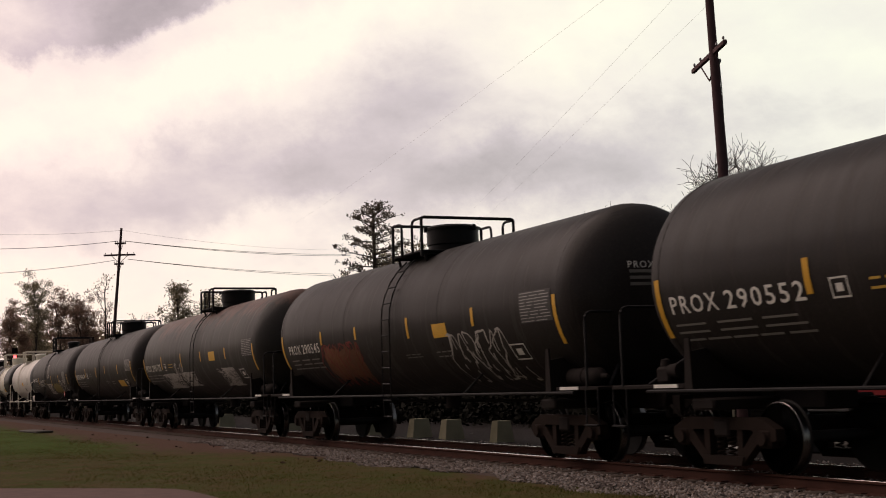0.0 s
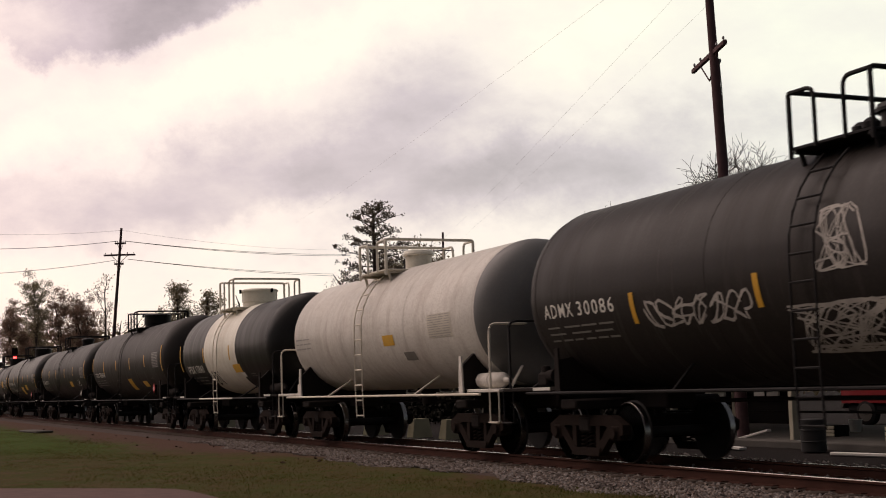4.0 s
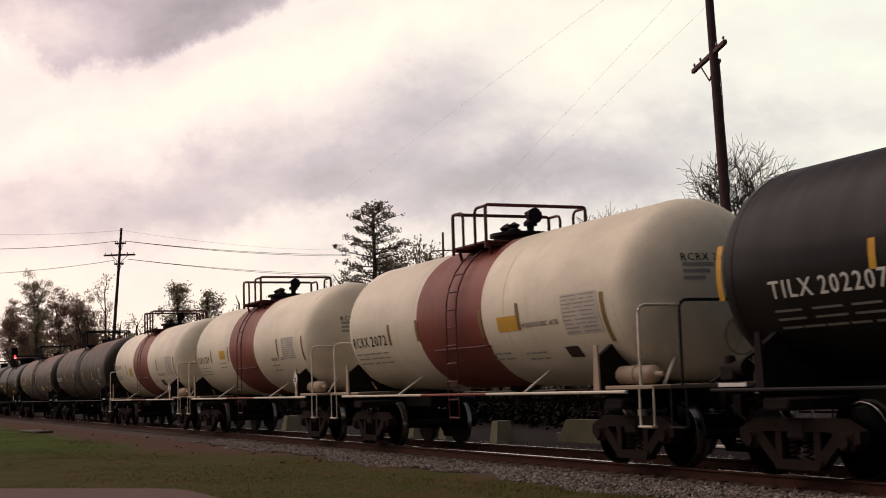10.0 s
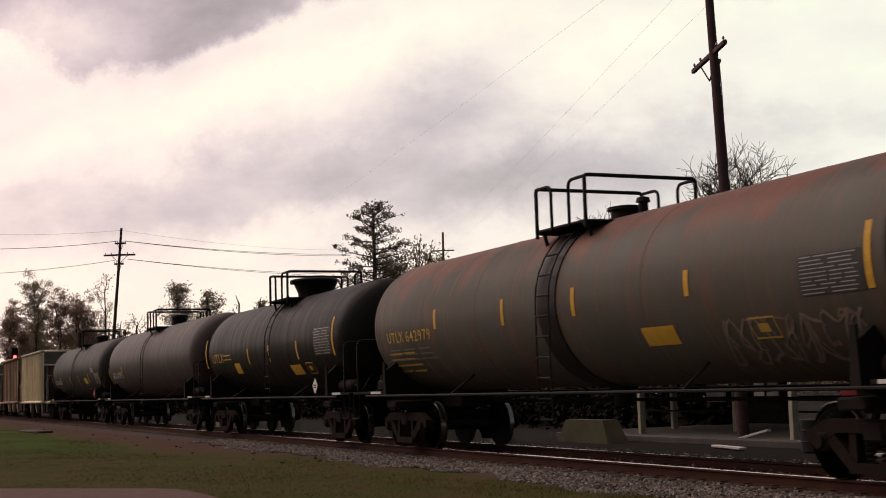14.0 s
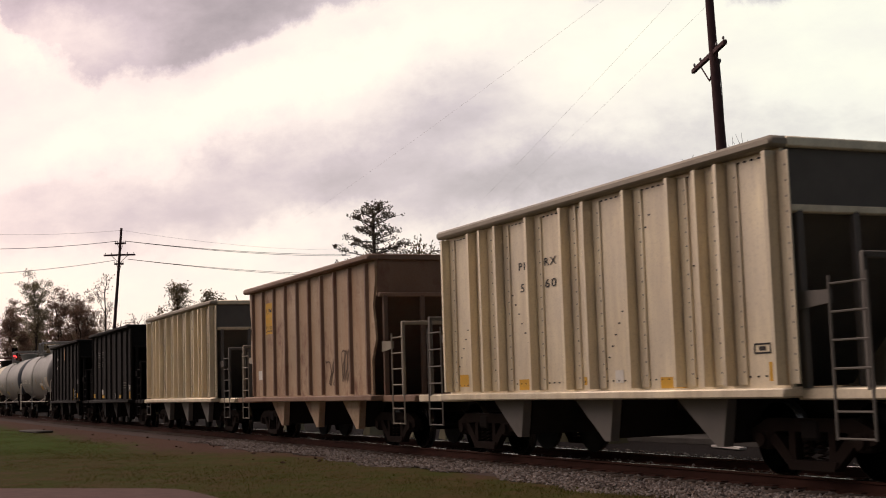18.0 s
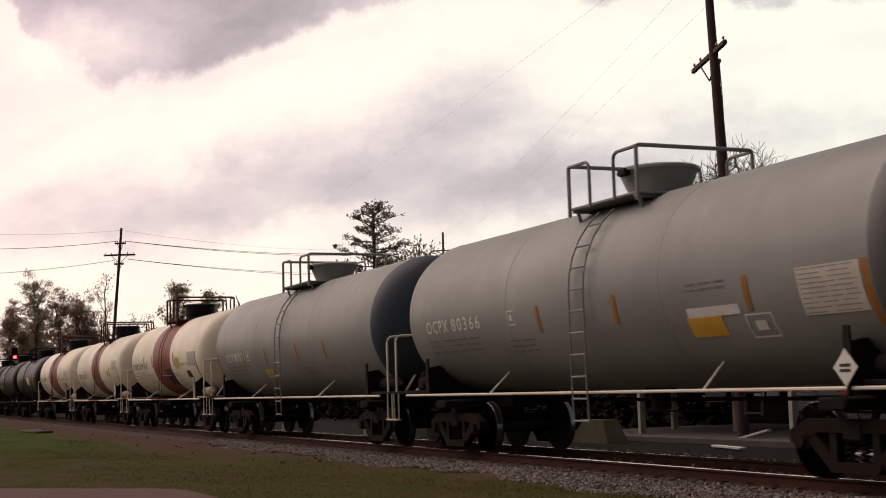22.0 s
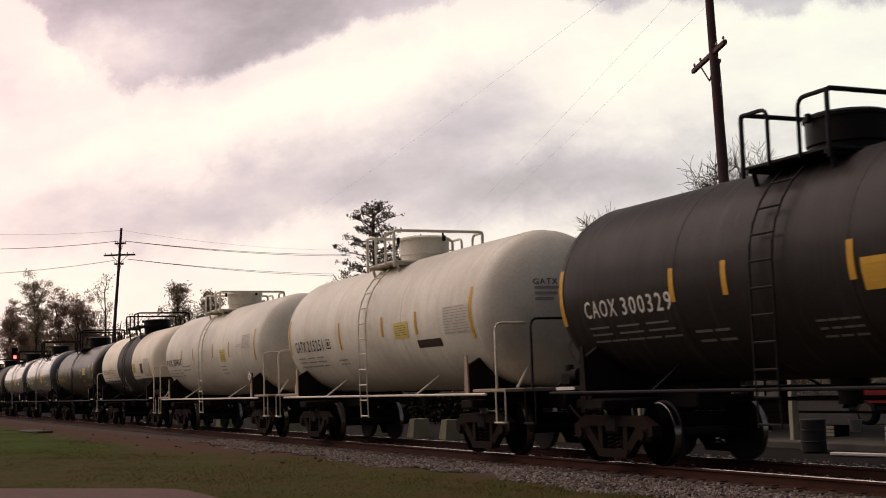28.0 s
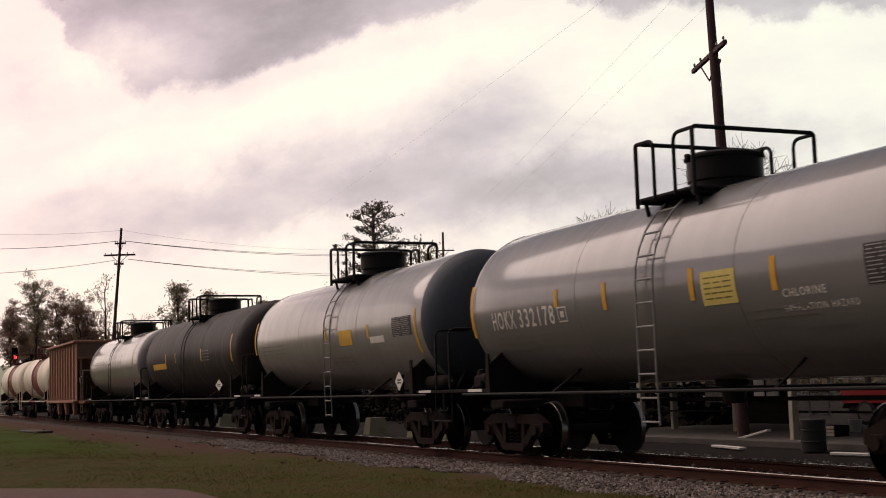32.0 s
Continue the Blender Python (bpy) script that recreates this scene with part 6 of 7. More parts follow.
def make_fence():
    """Pale boards on dark posts at the back of the yard."""
    f = thing("board_fence", "broken pale board fence on dark posts", "fence", at=pose(-39.0, 26.0, GROUND_Z))
    for x0, x1, z0, z1 in ((-3.9, -3.1, 0.55, 0.98), (-2.8, -0.75, 0.62, 0.98), (-0.5, 0.8, 0.50, 0.66), (1.1, 2.1, 0.13, 0.85), (3.7, 4.2, 0.20, 0.84), (-9.5, -5.2, 0.86, 0.98), (-4.9, -4.3, 0.72, 0.90)):
        part("board", Mesh().box(((x0 + x1) / 2, 0, (z0 + z1) / 2), (x1 - x0, 0.04, z1 - z0), 0.006), WHITE_PAINT if x0 > 0 else CREAM_POST, f)
    for x in (-9.4, -7.3, -5.1, -3.0, -0.6, 0.95, 2.4, 4.4):
        part("post", Mesh().box((x, 0.07, 0.55), (0.10, 0.09, 1.16), 0.01), SHADE_DARK_WOOD, f)
    for z in (0.75, 0.30):
        part("rail", Mesh().box((-2.5, 0.045, z), (13.8, 0.05, 0.08), 0.008), SHADE_DARK_WOOD, f)
    return f


make_fence()


def drum(x, y, r, h):
    k = Mesh().lathe([(0, r * 0.93), (h * 0.02, r), (h * 0.31, r * 0.98), (h * 0.33, r * 1.04), (h * 0.35, r * 0.98), (h * 0.65, r * 0.98), (h * 0.67, r * 1.04), (h * 0.69, r * 0.98), (h * 0.98, r), (h, r * 0.93), (h, 0.0)], 20, "z")
    return solid("steel_drum", k, DRUM, "dark steel drum standing by the shed", "drum", at=pose(x, y, GROUND_Z))


drum(-20.22, 16.64, 0.24, 0.62)
bucket = Mesh().lathe([(0, 0.11), (0.01, 0.12), (0.27, 0.15), (0.28, 0.16), (0.285, 0.14), (0.05, 0.11)], 18, "z")
solid("bucket", bucket, WHITE_PAINT, "white plastic bucket on the slab", "bucket", at=pose(-23.8, 20.8, GROUND_Z + 0.13))
for x, y, z, a, b, l in ((-23.75, 17.9, -0.03, 14, 20, 0.85), (-22.6, 16.4, -0.19, 0, -12, 1.4), (-18.2, 16.3, -0.19, 0, 8, 1.9)):
    solid("plank", Mesh().box((0, 0, 0), (l, 0.16, 0.05), 0.008), WHITE_PAINT, "pale board lying among yard clutter", "plank", "loose boards", at=pose(x, y, z, 0, -a, b))
for x, y, w, h in ((-22.6, 19.2, 0.42, 0.24), (-19.6, 18.3, 0.55, 0.30), (-17.4, 17.9, 0.6, 0.34)):
    c = thing("crate", "pale slatted crate in the yard", "crate", "crates in the yard", at=pose(x, y, GROUND_Z + 0.13))
    part("body", Mesh().box((0, 0, h / 2), (w * 0.94, 0.40, h), 0.01), SHADE_DARK_WOOD, c)
    for i in range(3):
        part("slat", Mesh().box((0, -0.22, h * (i + 0.5) / 3), (w, 0.03, h * 0.26), 0.006), CREAM_POST, c)


def make_pickup():
    """A red pickup truck parked past the shed."""
    v = thing("pickup_truck", "red pickup truck parked beyond the track", "pickup truck", at=pose(-27.4, 26.8, GROUND_Z, 0, 0, 4))
    part("body", Mesh().plate([(-2.6, 0.62), (-2.6, 1.05), (-0.5, 1.08), (1.0, 1.10), (2.5, 1.0), (2.6, 0.7), (2.5, 0.62)], "y", -0.92, 0.92), RED_PAINT, v)
    part("chassis", Mesh().box((0, 0, 0.50), (4.9, 1.7, 0.22), 0.03), RUBBER, v, "dark underbody")
    cab = part("cab", Mesh().plate([(-0.6, 1.08), (-0.45, 1.75), (0.55, 1.75), (1.15, 1.08)], "y", -0.82, 0.82), RED_PAINT, v)
    part("side_window", Mesh().plate([(-0.42, 1.14), (-0.34, 1.65), (0.48, 1.65), (0.92, 1.14)], "y", -0.835, -0.825), plain("dark_glass", (0.02, 0.022, 0.025), 0.1), cab)
    for x in (-1.7, 1.65):
        for s in (-1, 1):
            w = part("wheel", Mesh().lathe([(s * 0.70, 0.0), (s * 0.70, 0.30), (s * 0.72, 0.36), (s * 0.90, 0.36), (s * 0.93, 0.30)], 20, "y", (x, 0, 0.36)), RUBBER, v)
            part("rim", Mesh().lathe([(s * 0.935, 0.0), (s * 0.935, 0.10), (s * 0.90, 0.22), (s * 0.935, 0.25)], 16, "y", (x, 0, 0.36)), CONCRETE_PALE, w)
    part("bumper", Mesh().box((-2.66, 0, 0.55), (0.12, 1.7, 0.16), 0.02), CONCRETE_PALE, v)
    return v


make_pickup()

# ---------------------------------------------------------------- the train
TRAIN = []
ALU_RIBS = [0.15, (1.28, 0.07), (1.74, 0.07), (2.34, 0.07), 3.48, 4.6, 5.3, 6.43, 7.53, (8.16, 0.07), (8.62, 0.07), 9.6]
TAN_RIBS = [0.43, 1.4, 2.4, 3.4, 4.38, 5.32, 6.26, 7.2, 8.2, 9.25]
BLACK_RIBS = [0.25, 1.35, 2.5, 3.75, 4.95, 6.2, 7.45, 8.6, 9.5]


def acid_car(**more):
    """A short cream acid car with a red-brown middle."""
    base = dict(r=1.36, zc=2.5, shell=CREAM, under=GRIMED_CREAM, band=BAND, bands=((-1.45, 1.45),), pipe=PIPE_RED, rail=PIPE_WHITE, ladder="red", dome="valves", truck=0.20, saddle=0.22, rail_mid=(-1.45, 1.45), waist=True, ink=LETTER_BLACK, small=PANEL_GREY, panel=PANEL_PALE, panel_print=PANEL_GREY)
    base.update(more)
    return tank_car(base)


TRAIN.append(tank_car(dict(lo=-15.20, hi=-0.20, label='dusty black tank car', shell=BLACK_DULL, r=1.50, zc=2.60, text=('PROX 290552', 0.22, 2.11, 0.24, 2.78), tape=[(-0.01, 1.80, 2.59), (3.09, 2.17, 2.59)], marks=[('frame', 3.45, 3.75, 2.09, 2.33), ('gold', 4.09, 4.58, 2.11, 2.32)], stripe=YELLOW)))
TRAIN.append(tank_car(dict(lo=-32.70, hi=-18.05, label='dusty black tank car with orange graffiti', shell=BLACK_DULL, r=1.50, zc=2.60, text=('PROX 290545', 0.52, 2.14, 0.23, 2.36), tape=[(0.05, 1.76, 2.62), (3.11, 2.29, 2.61), (5.45, 2.32, 2.59), (8.45, 2.21, 2.62), (11.51, 2.29, 2.62), (14.55, 1.85, 2.63)], marks=[('fill_red', 3.06, 5.47, 1.32, 2.31), ('paintr', 2.79, 5.46, 1.29, 2.32), ('amber', 9.68, 10.32, 2.16, 2.42), ('data', 13.36, 14.45, 2.23, 2.74), ('paint', 10.13, 12.69, 1.28, 2.24), ('frame', 12.64, 13.17, 1.65, 1.92), ('bars', 7.99, 8.83, 1.81, 1.92), ('bars', 9.55, 10.30, 1.77, 1.94)], cx=0.21, plat=0.78, rail_top=4.68)))
TRAIN.append(tank_car(dict(lo=-50.50, hi=-35.45, label='black tank car with a rusty crown and white graffiti', shell=BLACK_RUST, r=1.50, zc=2.60, text=('PROX 290175', 0.11, 2.11, 0.24, 2.62), tape=[(-0.12, 1.77, 2.60), (2.97, 2.15, 2.60), (6.06, 2.16, 2.61), (8.87, 2.27, 2.58), (11.94, 2.25, 2.58), (14.96, 1.86, 2.59)], marks=[('frame', 3.37, 3.63, 2.10, 2.34), ('gold', 4.02, 4.83, 2.15, 2.34), ('dense', 2.73, 5.19, 1.46, 1.99), ('paint', 4.75, 6.10, 1.70, 2.32), ('amber', 9.95, 10.69, 2.25, 2.53), ('data', 13.83, 14.90, 2.27, 2.75), ('dense', 10.54, 12.44, 1.45, 2.01), ('dense', 5.45, 7.48, 1.50, 1.99), ('frame', 13.04, 13.57, 1.66, 1.93)], cx=0.58, plat=0.80, rail_top=4.61)))
TRAIN.append(tank_car(dict(lo=-68.10, hi=-53.30, label='plain dusty black tank car', shell=BLACK_DULL, r=1.50, zc=2.60, text=('NATX 290674', 0.25, 2.13, 0.23, 2.68), tape=[(0.13, 1.84, 2.61), (3.22, 2.17, 2.60), (6.22, 2.15, 2.59), (8.58, 2.23, 2.59), (11.65, 2.19, 2.58), (14.68, 1.83, 2.63)], marks=[('frame', 3.56, 3.87, 2.12, 2.36), ('bars', 4.17, 4.96, 2.17, 2.34), ('amber', 11.16, 12.46, 1.66, 1.92), ('data', 13.43, 14.60, 2.26, 2.73), ('frame', 12.70, 13.24, 1.68, 1.93), ('bars', 8.11, 9.05, 1.81, 1.95), ('bars', 9.58, 10.33, 1.76, 1.93)], cx=0.30, plat=0.80, rail_top=4.60)))
TRAIN.append(tank_car(dict(lo=-85.60, hi=-71.00, label='black tank car with white and yellow-green graffiti', shell=BLACK_DULL, dome='manway', r=1.50, zc=2.60, text=('ADMX 30086', 0.30, 2.25, 0.22, 2.10), tape=[(2.89, 2.04, 2.48), (5.73, 2.08, 2.50), (8.34, 1.96, 2.50), (11.18, 2.03, 2.49), (14.39, 1.96, 2.49)], marks=[('data', 12.66, 13.74, 2.08, 2.64), ('dense', 6.90, 7.70, 2.39, 3.17), ('dense', 6.33, 8.10, 1.48, 2.08), ('paint', 3.22, 5.52, 1.95, 2.34), ('paint', 11.35, 13.37, 1.59, 2.21), ('fill_green', 8.41, 11.28, 1.46, 2.10), ('red_placard', 14.09, 14.42, 1.30, 1.61)], cx=-0.57, plat=0.72, rail_top=4.71)))
TRAIN.append(tank_car(dict(lo=-98.80, hi=-88.20, label='dirty white tank car, head greyed to carry shade', shell=WHITE_DIRTY, under=WHITE_DIRTY, head=HEAD_SHADE_GREY, dome='manway', dome_mat=WHITE, pipe=PIPE_WHITE, rail=PIPE_WHITE, r=1.36, zc=2.55, marks=[('data', 8.46, 9.58, 2.18, 2.63), ('amber', 5.99, 6.60, 2.12, 2.34), ('bars', 0.07, 1.29, 2.21, 2.55), ('grey', 6.91, 7.48, 1.79, 1.96)], small=PANEL_GREY, panel=PANEL_PALE, panel_print=PANEL_GREY, ladder='white', cx=-0.5)))
TRAIN.append(tank_car(dict(lo=-111.40, hi=-101.40, label='glossy black tank car with a broad white band', shell=BLACK_GLOSS, band=WHITE, ladder='white', pipe=PIPE_WHITE, rail_mid=(-2.2, 1.9), dome_mat=WHITE, r=1.37, zc=2.57, text=('IPBX 17840', 0.43, 1.92, 0.25, 2.06), tape=[(-0.40, 2.01, 2.87), (2.86, 2.23, 2.68), (6.04, 2.22, 2.66)], marks=[('amber', 6.12, 6.93, 1.84, 2.08), ('paintb', 2.73, 4.00, 1.51, 1.94), ('white', 6.74, 7.04, 1.70, 1.83), ('bars', 7.67, 8.15, 1.69, 1.81)], cx=-0.28, plat=0.80, rail_top=4.70, bands=((-2.05, 1.75),))))
TRAIN.append(tank_car(dict(lo=-129.40, hi=-114.40, label='dull black tank car with yellow tape', shell=BLACK_DULL, r=1.50, zc=2.61, text=('CTCX 702006', 0.58, 2.11, 0.20, 2.37), tape=[(0.06, 2.42, 3.02), (2.93, 2.24, 2.77), (5.95, 2.32, 2.75), (8.97, 2.31, 2.76), (11.95, 2.33, 2.77), (14.98, 2.12, 3.03)], marks=[('amber', 7.83, 8.62, 1.49, 1.94), ('amber', 10.52, 11.36, 1.59, 1.81), ('data', 13.38, 14.48, 2.26, 2.83), ('red_placard', 13.85, 14.23, 1.33, 1.67), ('bars', 12.41, 12.79, 1.85, 1.93), ('bars', 5.29, 6.00, 1.82, 1.94)], cx=-0.09, plat=0.94, rail_top=4.68)))
TRAIN.append(tank_car(dict(lo=-148.20, hi=-132.40, label='long black tank car with a grey data panel', shell=BLACK, dome='manway', r=1.46, zc=2.58, text=('FURX 130202', 0.41, 2.06, 0.20, 2.13), tape=[(-0.04, 2.45, 2.97), (3.24, 2.35, 2.79), (6.02, 2.30, 2.77), (9.24, 2.31, 2.77), (12.14, 2.35, 2.78), (15.75, 2.16, 3.02)], marks=[('amber', 10.62, 11.50, 1.82, 2.08), ('frame', 13.45, 13.99, 1.85, 2.13), ('data', 14.46, 15.57, 2.20, 2.72), ('placard', 15.14, 15.51, 1.31, 1.60), ('bars', 12.75, 13.27, 1.82, 1.92)], cx=-0.13, plat=0.81, rail_top=4.51)))
TRAIN.append(tank_car(dict(lo=-166.70, hi=-151.60, label='glossy black tank car', shell=BLACK_MIRROR, r=1.50, zc=2.62, text=('CTCX 732684', 0.16, 2.20, 0.20, 2.77), tape=[(0.01, 1.96, 2.81), (3.43, 2.35, 2.79), (5.84, 2.36, 2.76), (8.91, 2.36, 2.77), (11.55, 2.35, 2.78), (15.05, 1.92, 2.76)], marks=[('frame', 3.73, 4.02, 2.17, 2.41), ('paint', 3.11, 4.49, 1.61, 1.93), ('amber', 7.21, 8.27, 1.58, 2.05), ('amber', 9.54, 10.50, 1.84, 2.16), ('data', 13.64, 14.69, 2.21, 2.79), ('red_placard', 13.80, 14.19, 1.32, 1.67), ('bars', 7.37, 8.07, 2.25, 2.44)], cx=-0.13, plat=0.87, rail_top=4.70)))
TRAIN.append(tank_car(dict(lo=-181.10, hi=-169.20, label='short black tank car with a grey sprayed patch', shell=BLACK, r=1.39, zc=2.56, text=('TILX 202207', 0.73, 2.17, 0.22, 2.03), tape=[(-0.23, 2.22, 2.92), (2.57, 2.37, 2.71), (4.03, 2.30, 2.73), (7.84, 2.29, 2.72), (11.65, 2.10, 3.02)], marks=[('amber', 8.41, 9.14, 2.19, 2.63), ('paint', 9.18, 10.29, 2.05, 2.63), ('data', 10.41, 11.46, 2.20, 2.70), ('placard', 10.63, 10.96, 1.33, 1.68), ('bars', 7.01, 7.77, 1.66, 1.92), ('bars', 8.35, 9.60, 1.67, 1.95)], bands=((-1.45, 1.66),), cx=0.24, plat=0.81, rail_top=4.64, band=PATCH_GREY)))
TRAIN.append(acid_car(lo=-195.20, hi=-183.95, label='cream acid tank car with a red-brown band', r=1.39, zc=2.57, text=('RCRX 2072', 0.07, 2.14, 0.22, 2.00), words=[('HYDROCHLORIC ACID', 8.24, 2.17, 0.08, 1.25)], tape=[(2.26, 2.12, 2.55), (3.76, 2.14, 2.56), (6.69, 2.08, 2.58), (8.14, 2.14, 2.59), (10.91, 1.83, 2.57)], marks=[('amber', 7.35, 8.12, 2.14, 2.39), ('data', 9.65, 10.78, 1.99, 2.61), ('dark', 9.36, 9.78, 1.64, 1.81), ('bars', 6.72, 7.55, 1.64, 1.83), ('bars', 7.97, 8.73, 1.61, 1.80)], bands=((-1.81, 1.16),), cx=0.05, plat=0.72, rail_top=4.52, stripe=OCHRE))
TRAIN.append(acid_car(lo=-209.90, hi=-198.70, label='cream acid tank car with a red-brown band', r=1.38, zc=2.55, text=('RCRX 1259', 0.12, 2.20, 0.20, 1.41), words=[('HYDROCHLORIC ACID', 8.17, 2.06, 0.08, 1.14)], tape=[(-0.24, 2.28, 2.76), (1.82, 2.19, 2.59), (3.87, 2.18, 2.60), (6.66, 2.17, 2.59), (8.91, 2.16, 2.61), (11.03, 2.00, 2.61)], marks=[('amber', 2.85, 3.49, 2.26, 2.52), ('data', 9.31, 10.35, 2.07, 2.62), ('placard', 10.49, 10.84, 1.31, 1.74), ('bars', 8.14, 8.86, 1.75, 2.00), ('bars', 2.80, 3.55, 1.97, 2.20)], bands=((-1.53, 1.11),), cx=-0.10, plat=0.90, rail_top=4.49, stripe=OCHRE))
TRAIN.append(acid_car(lo=-224.90, hi=-213.40, label='cream acid tank car with a red-brown band', r=1.36, zc=2.54, text=('RCRX 1594', 0.13, 2.34, 0.20, 1.18), words=[('HYDROCHLORIC ACID', 8.32, 1.95, 0.10, 1.31)], tape=[(-0.26, 2.31, 2.64), (2.41, 2.11, 2.53), (6.83, 2.13, 2.55), (8.41, 2.14, 2.56), (11.28, 1.75, 2.57)], marks=[('lemon', 2.99, 3.59, 2.02, 2.37), ('data', 9.91, 10.94, 1.96, 2.61), ('dark', 8.27, 8.79, 1.60, 1.81), ('placard', 10.70, 11.13, 1.24, 1.70), ('bars', 7.10, 7.71, 1.72, 1.86), ('bars', 0.05, 1.22, 1.92, 2.09)], bands=((-1.74, 1.08),), cx=-0.13, plat=0.76, rail_top=4.49, stripe=OCHRE))
TRAIN.append(tank_car(dict(lo=-243.00, hi=-227.80, label='grimy olive tank car with graffiti', shell=OLIVE, groove=0.35, dome='low', head=BLACK_DULL, r=1.39, zc=2.55, text=('CRGX 7682', 0.22, 2.15, 0.20, 1.72), tape=[(3.09, 2.10, 2.41), (6.00, 1.97, 2.45), (9.19, 2.03, 2.46), (11.83, 2.06, 2.43)], marks=[('paint', 3.41, 5.54, 1.60, 2.27), ('paint', 5.98, 6.92, 1.72, 1.98), ('paint', 10.35, 11.25, 1.50, 2.36), ('paint', 8.16, 9.99, 1.43, 2.09), ('paint', 11.51, 12.66, 1.70, 2.13), ('frame', 12.76, 13.26, 1.75, 2.02), ('data', 13.61, 14.42, 2.04, 2.58), ('bars', 3.48, 3.96, 2.52, 2.63)], cx=0.25, plat=0.72, rail_top=4.51, spray=SPRAY_PINK)))
TRAIN.append(tank_car(dict(lo=-261.00, hi=-245.70, label='grey-green tank car with a rusted crown', shell=OLIVE_RUST, groove=0.3, dome='low', head=BLACK_DULL, r=1.37, zc=2.52, text=('UTLX 642979', 0.58, 2.16, 0.22, 2.26), tape=[(3.12, 2.34, 2.71), (6.02, 2.25, 2.70), (8.48, 2.26, 2.70), (11.55, 2.34, 2.69), (15.04, 2.17, 2.92)], marks=[('amber', 10.22, 11.04, 1.72, 1.98), ('frame', 12.69, 13.21, 1.71, 1.98), ('data', 13.85, 14.94, 2.16, 2.63), ('paint', 11.89, 14.81, 1.38, 2.00), ('gold', 0.45, 2.01, 1.52, 2.00)], cx=-0.01, plat=0.81, rail_top=4.50, ink=LETTER_GOLD, spray=SPRAY_PINK)))
TRAIN.append(tank_car(dict(lo=-275.80, hi=-263.70, label='short black tank car with gold lettering', shell=BLACK, dome='bowl', r=1.33, zc=2.50, words=[('UTLX', 0.41, 2.17, 0.27, 1.29)], tape=[(-0.42, 2.02, 2.90), (4.45, 2.03, 2.48), (6.51, 2.05, 2.49), (9.01, 2.04, 2.50), (11.80, 2.05, 2.95)], marks=[('amber', 8.06, 8.93, 1.66, 1.91), ('amber', 2.79, 3.37, 1.80, 2.10), ('data', 10.40, 11.66, 2.09, 2.75), ('placard', 10.43, 10.82, 1.15, 1.53), ('frame', 9.35, 9.92, 1.66, 1.94), ('gold', 1.75, 2.80, 2.18, 2.42)], cx=0.65, plat=0.80, rail_top=4.42, ink=LETTER_GOLD)))
TRAIN.append(tank_car(dict(lo=-293.60, hi=-278.40, label='faded dark tank car', shell=MAROON, dome='manway', r=1.38, zc=2.58, text=('GATX 57797', 0.53, 2.01, 0.24, 2.04), tape=[(-0.17, 1.79, 2.44), (2.75, 2.01, 2.45)], marks=[('bars', 2.48, 3.26, 1.69, 1.79)])))
TRAIN.append(tank_car(dict(lo=-311.60, hi=-296.40, label='black tank car with yellow tape', shell=BLACK_DULL, dome='manway', r=1.40, zc=2.60, text=('GATX 91008', 0.30, 1.96, 0.22, 2.18), words=[('FRA AIP', 12.99, 2.49, 0.12, 0.58), ('SR 10450', 12.99, 2.40, 0.08, 0.65)], tape=[(-0.53, 1.83, 2.33), (2.70, 1.95, 2.35), (6.02, 1.91, 2.33), (8.77, 1.90, 2.34), (11.89, 1.93, 2.36), (14.79, 1.66, 2.36)], marks=[('amber', 10.50, 11.34, 1.90, 2.19), ('data', 13.58, 14.73, 1.86, 2.37), ('red_placard', 14.15, 14.50, 1.23, 1.61), ('bars', 10.23, 11.23, 1.61, 1.86), ('bars', 8.70, 9.41, 1.79, 1.90)], cx=0.27, plat=0.72, rail_top=4.63)))
TRAIN.append(hopper_car(dict(lo=-324.40, hi=-314.70, label='weathered aluminium hopper car with paired ribs', shell=ALU, dark=ALU_DARK, end=ALU_DARK, ends=ALU_DARK, ribs=ALU_RIBS, deep=0.17, ladders=ALU_DARK, chord=ALU_TRIM, funnel=ALU_DARK, rivets=True, words=[('PM', 2.89, 3.09, 0.13, 0.39), ('RX', 3.77, 3.09, 0.13, 0.42), ('59', 2.94, 2.73, 0.14, 0.33), ('60', 3.78, 2.74, 0.14, 0.38)], marks=[('amber', 9.29, 9.68, 1.18, 1.41), ('amber', 6.95, 7.55, 1.12, 1.27), ('amber', 4.90, 5.31, 1.19, 1.31), ('amber', 2.78, 3.28, 1.14, 1.31), ('amber', 0.45, 0.82, 1.22, 1.43), ('frame', 9.02, 9.34, 1.51, 1.64), ('white', 5.79, 6.01, 1.21, 1.39)], ink=LETTER_BLACK)))
TRAIN.append(hopper_car(dict(lo=-337.80, hi=-328.10, label='rust-stained tan hopper car', shell=TAN, dark=TAN_DARK, end=TAN_RIB, ends=ALU_TRIM, ladders=ALU_TRIM, trim=TAN_RIB, ribs=TAN_RIBS, deep=0.07, notch=True, funnel=TAN, words=[('UMP', 1.63, 3.28, 0.15, 0.69), ('5683', 1.59, 2.80, 0.17, 0.69)], marks=[('amber', 1.57, 2.32, 2.75, 3.57), ('paintb', 6.48, 7.23, 1.32, 1.95), ('white', 0.80, 1.24, 1.56, 1.80), ('paintb', 7.55, 8.01, 1.36, 2.13)], ink=LETTER_BLACK)))
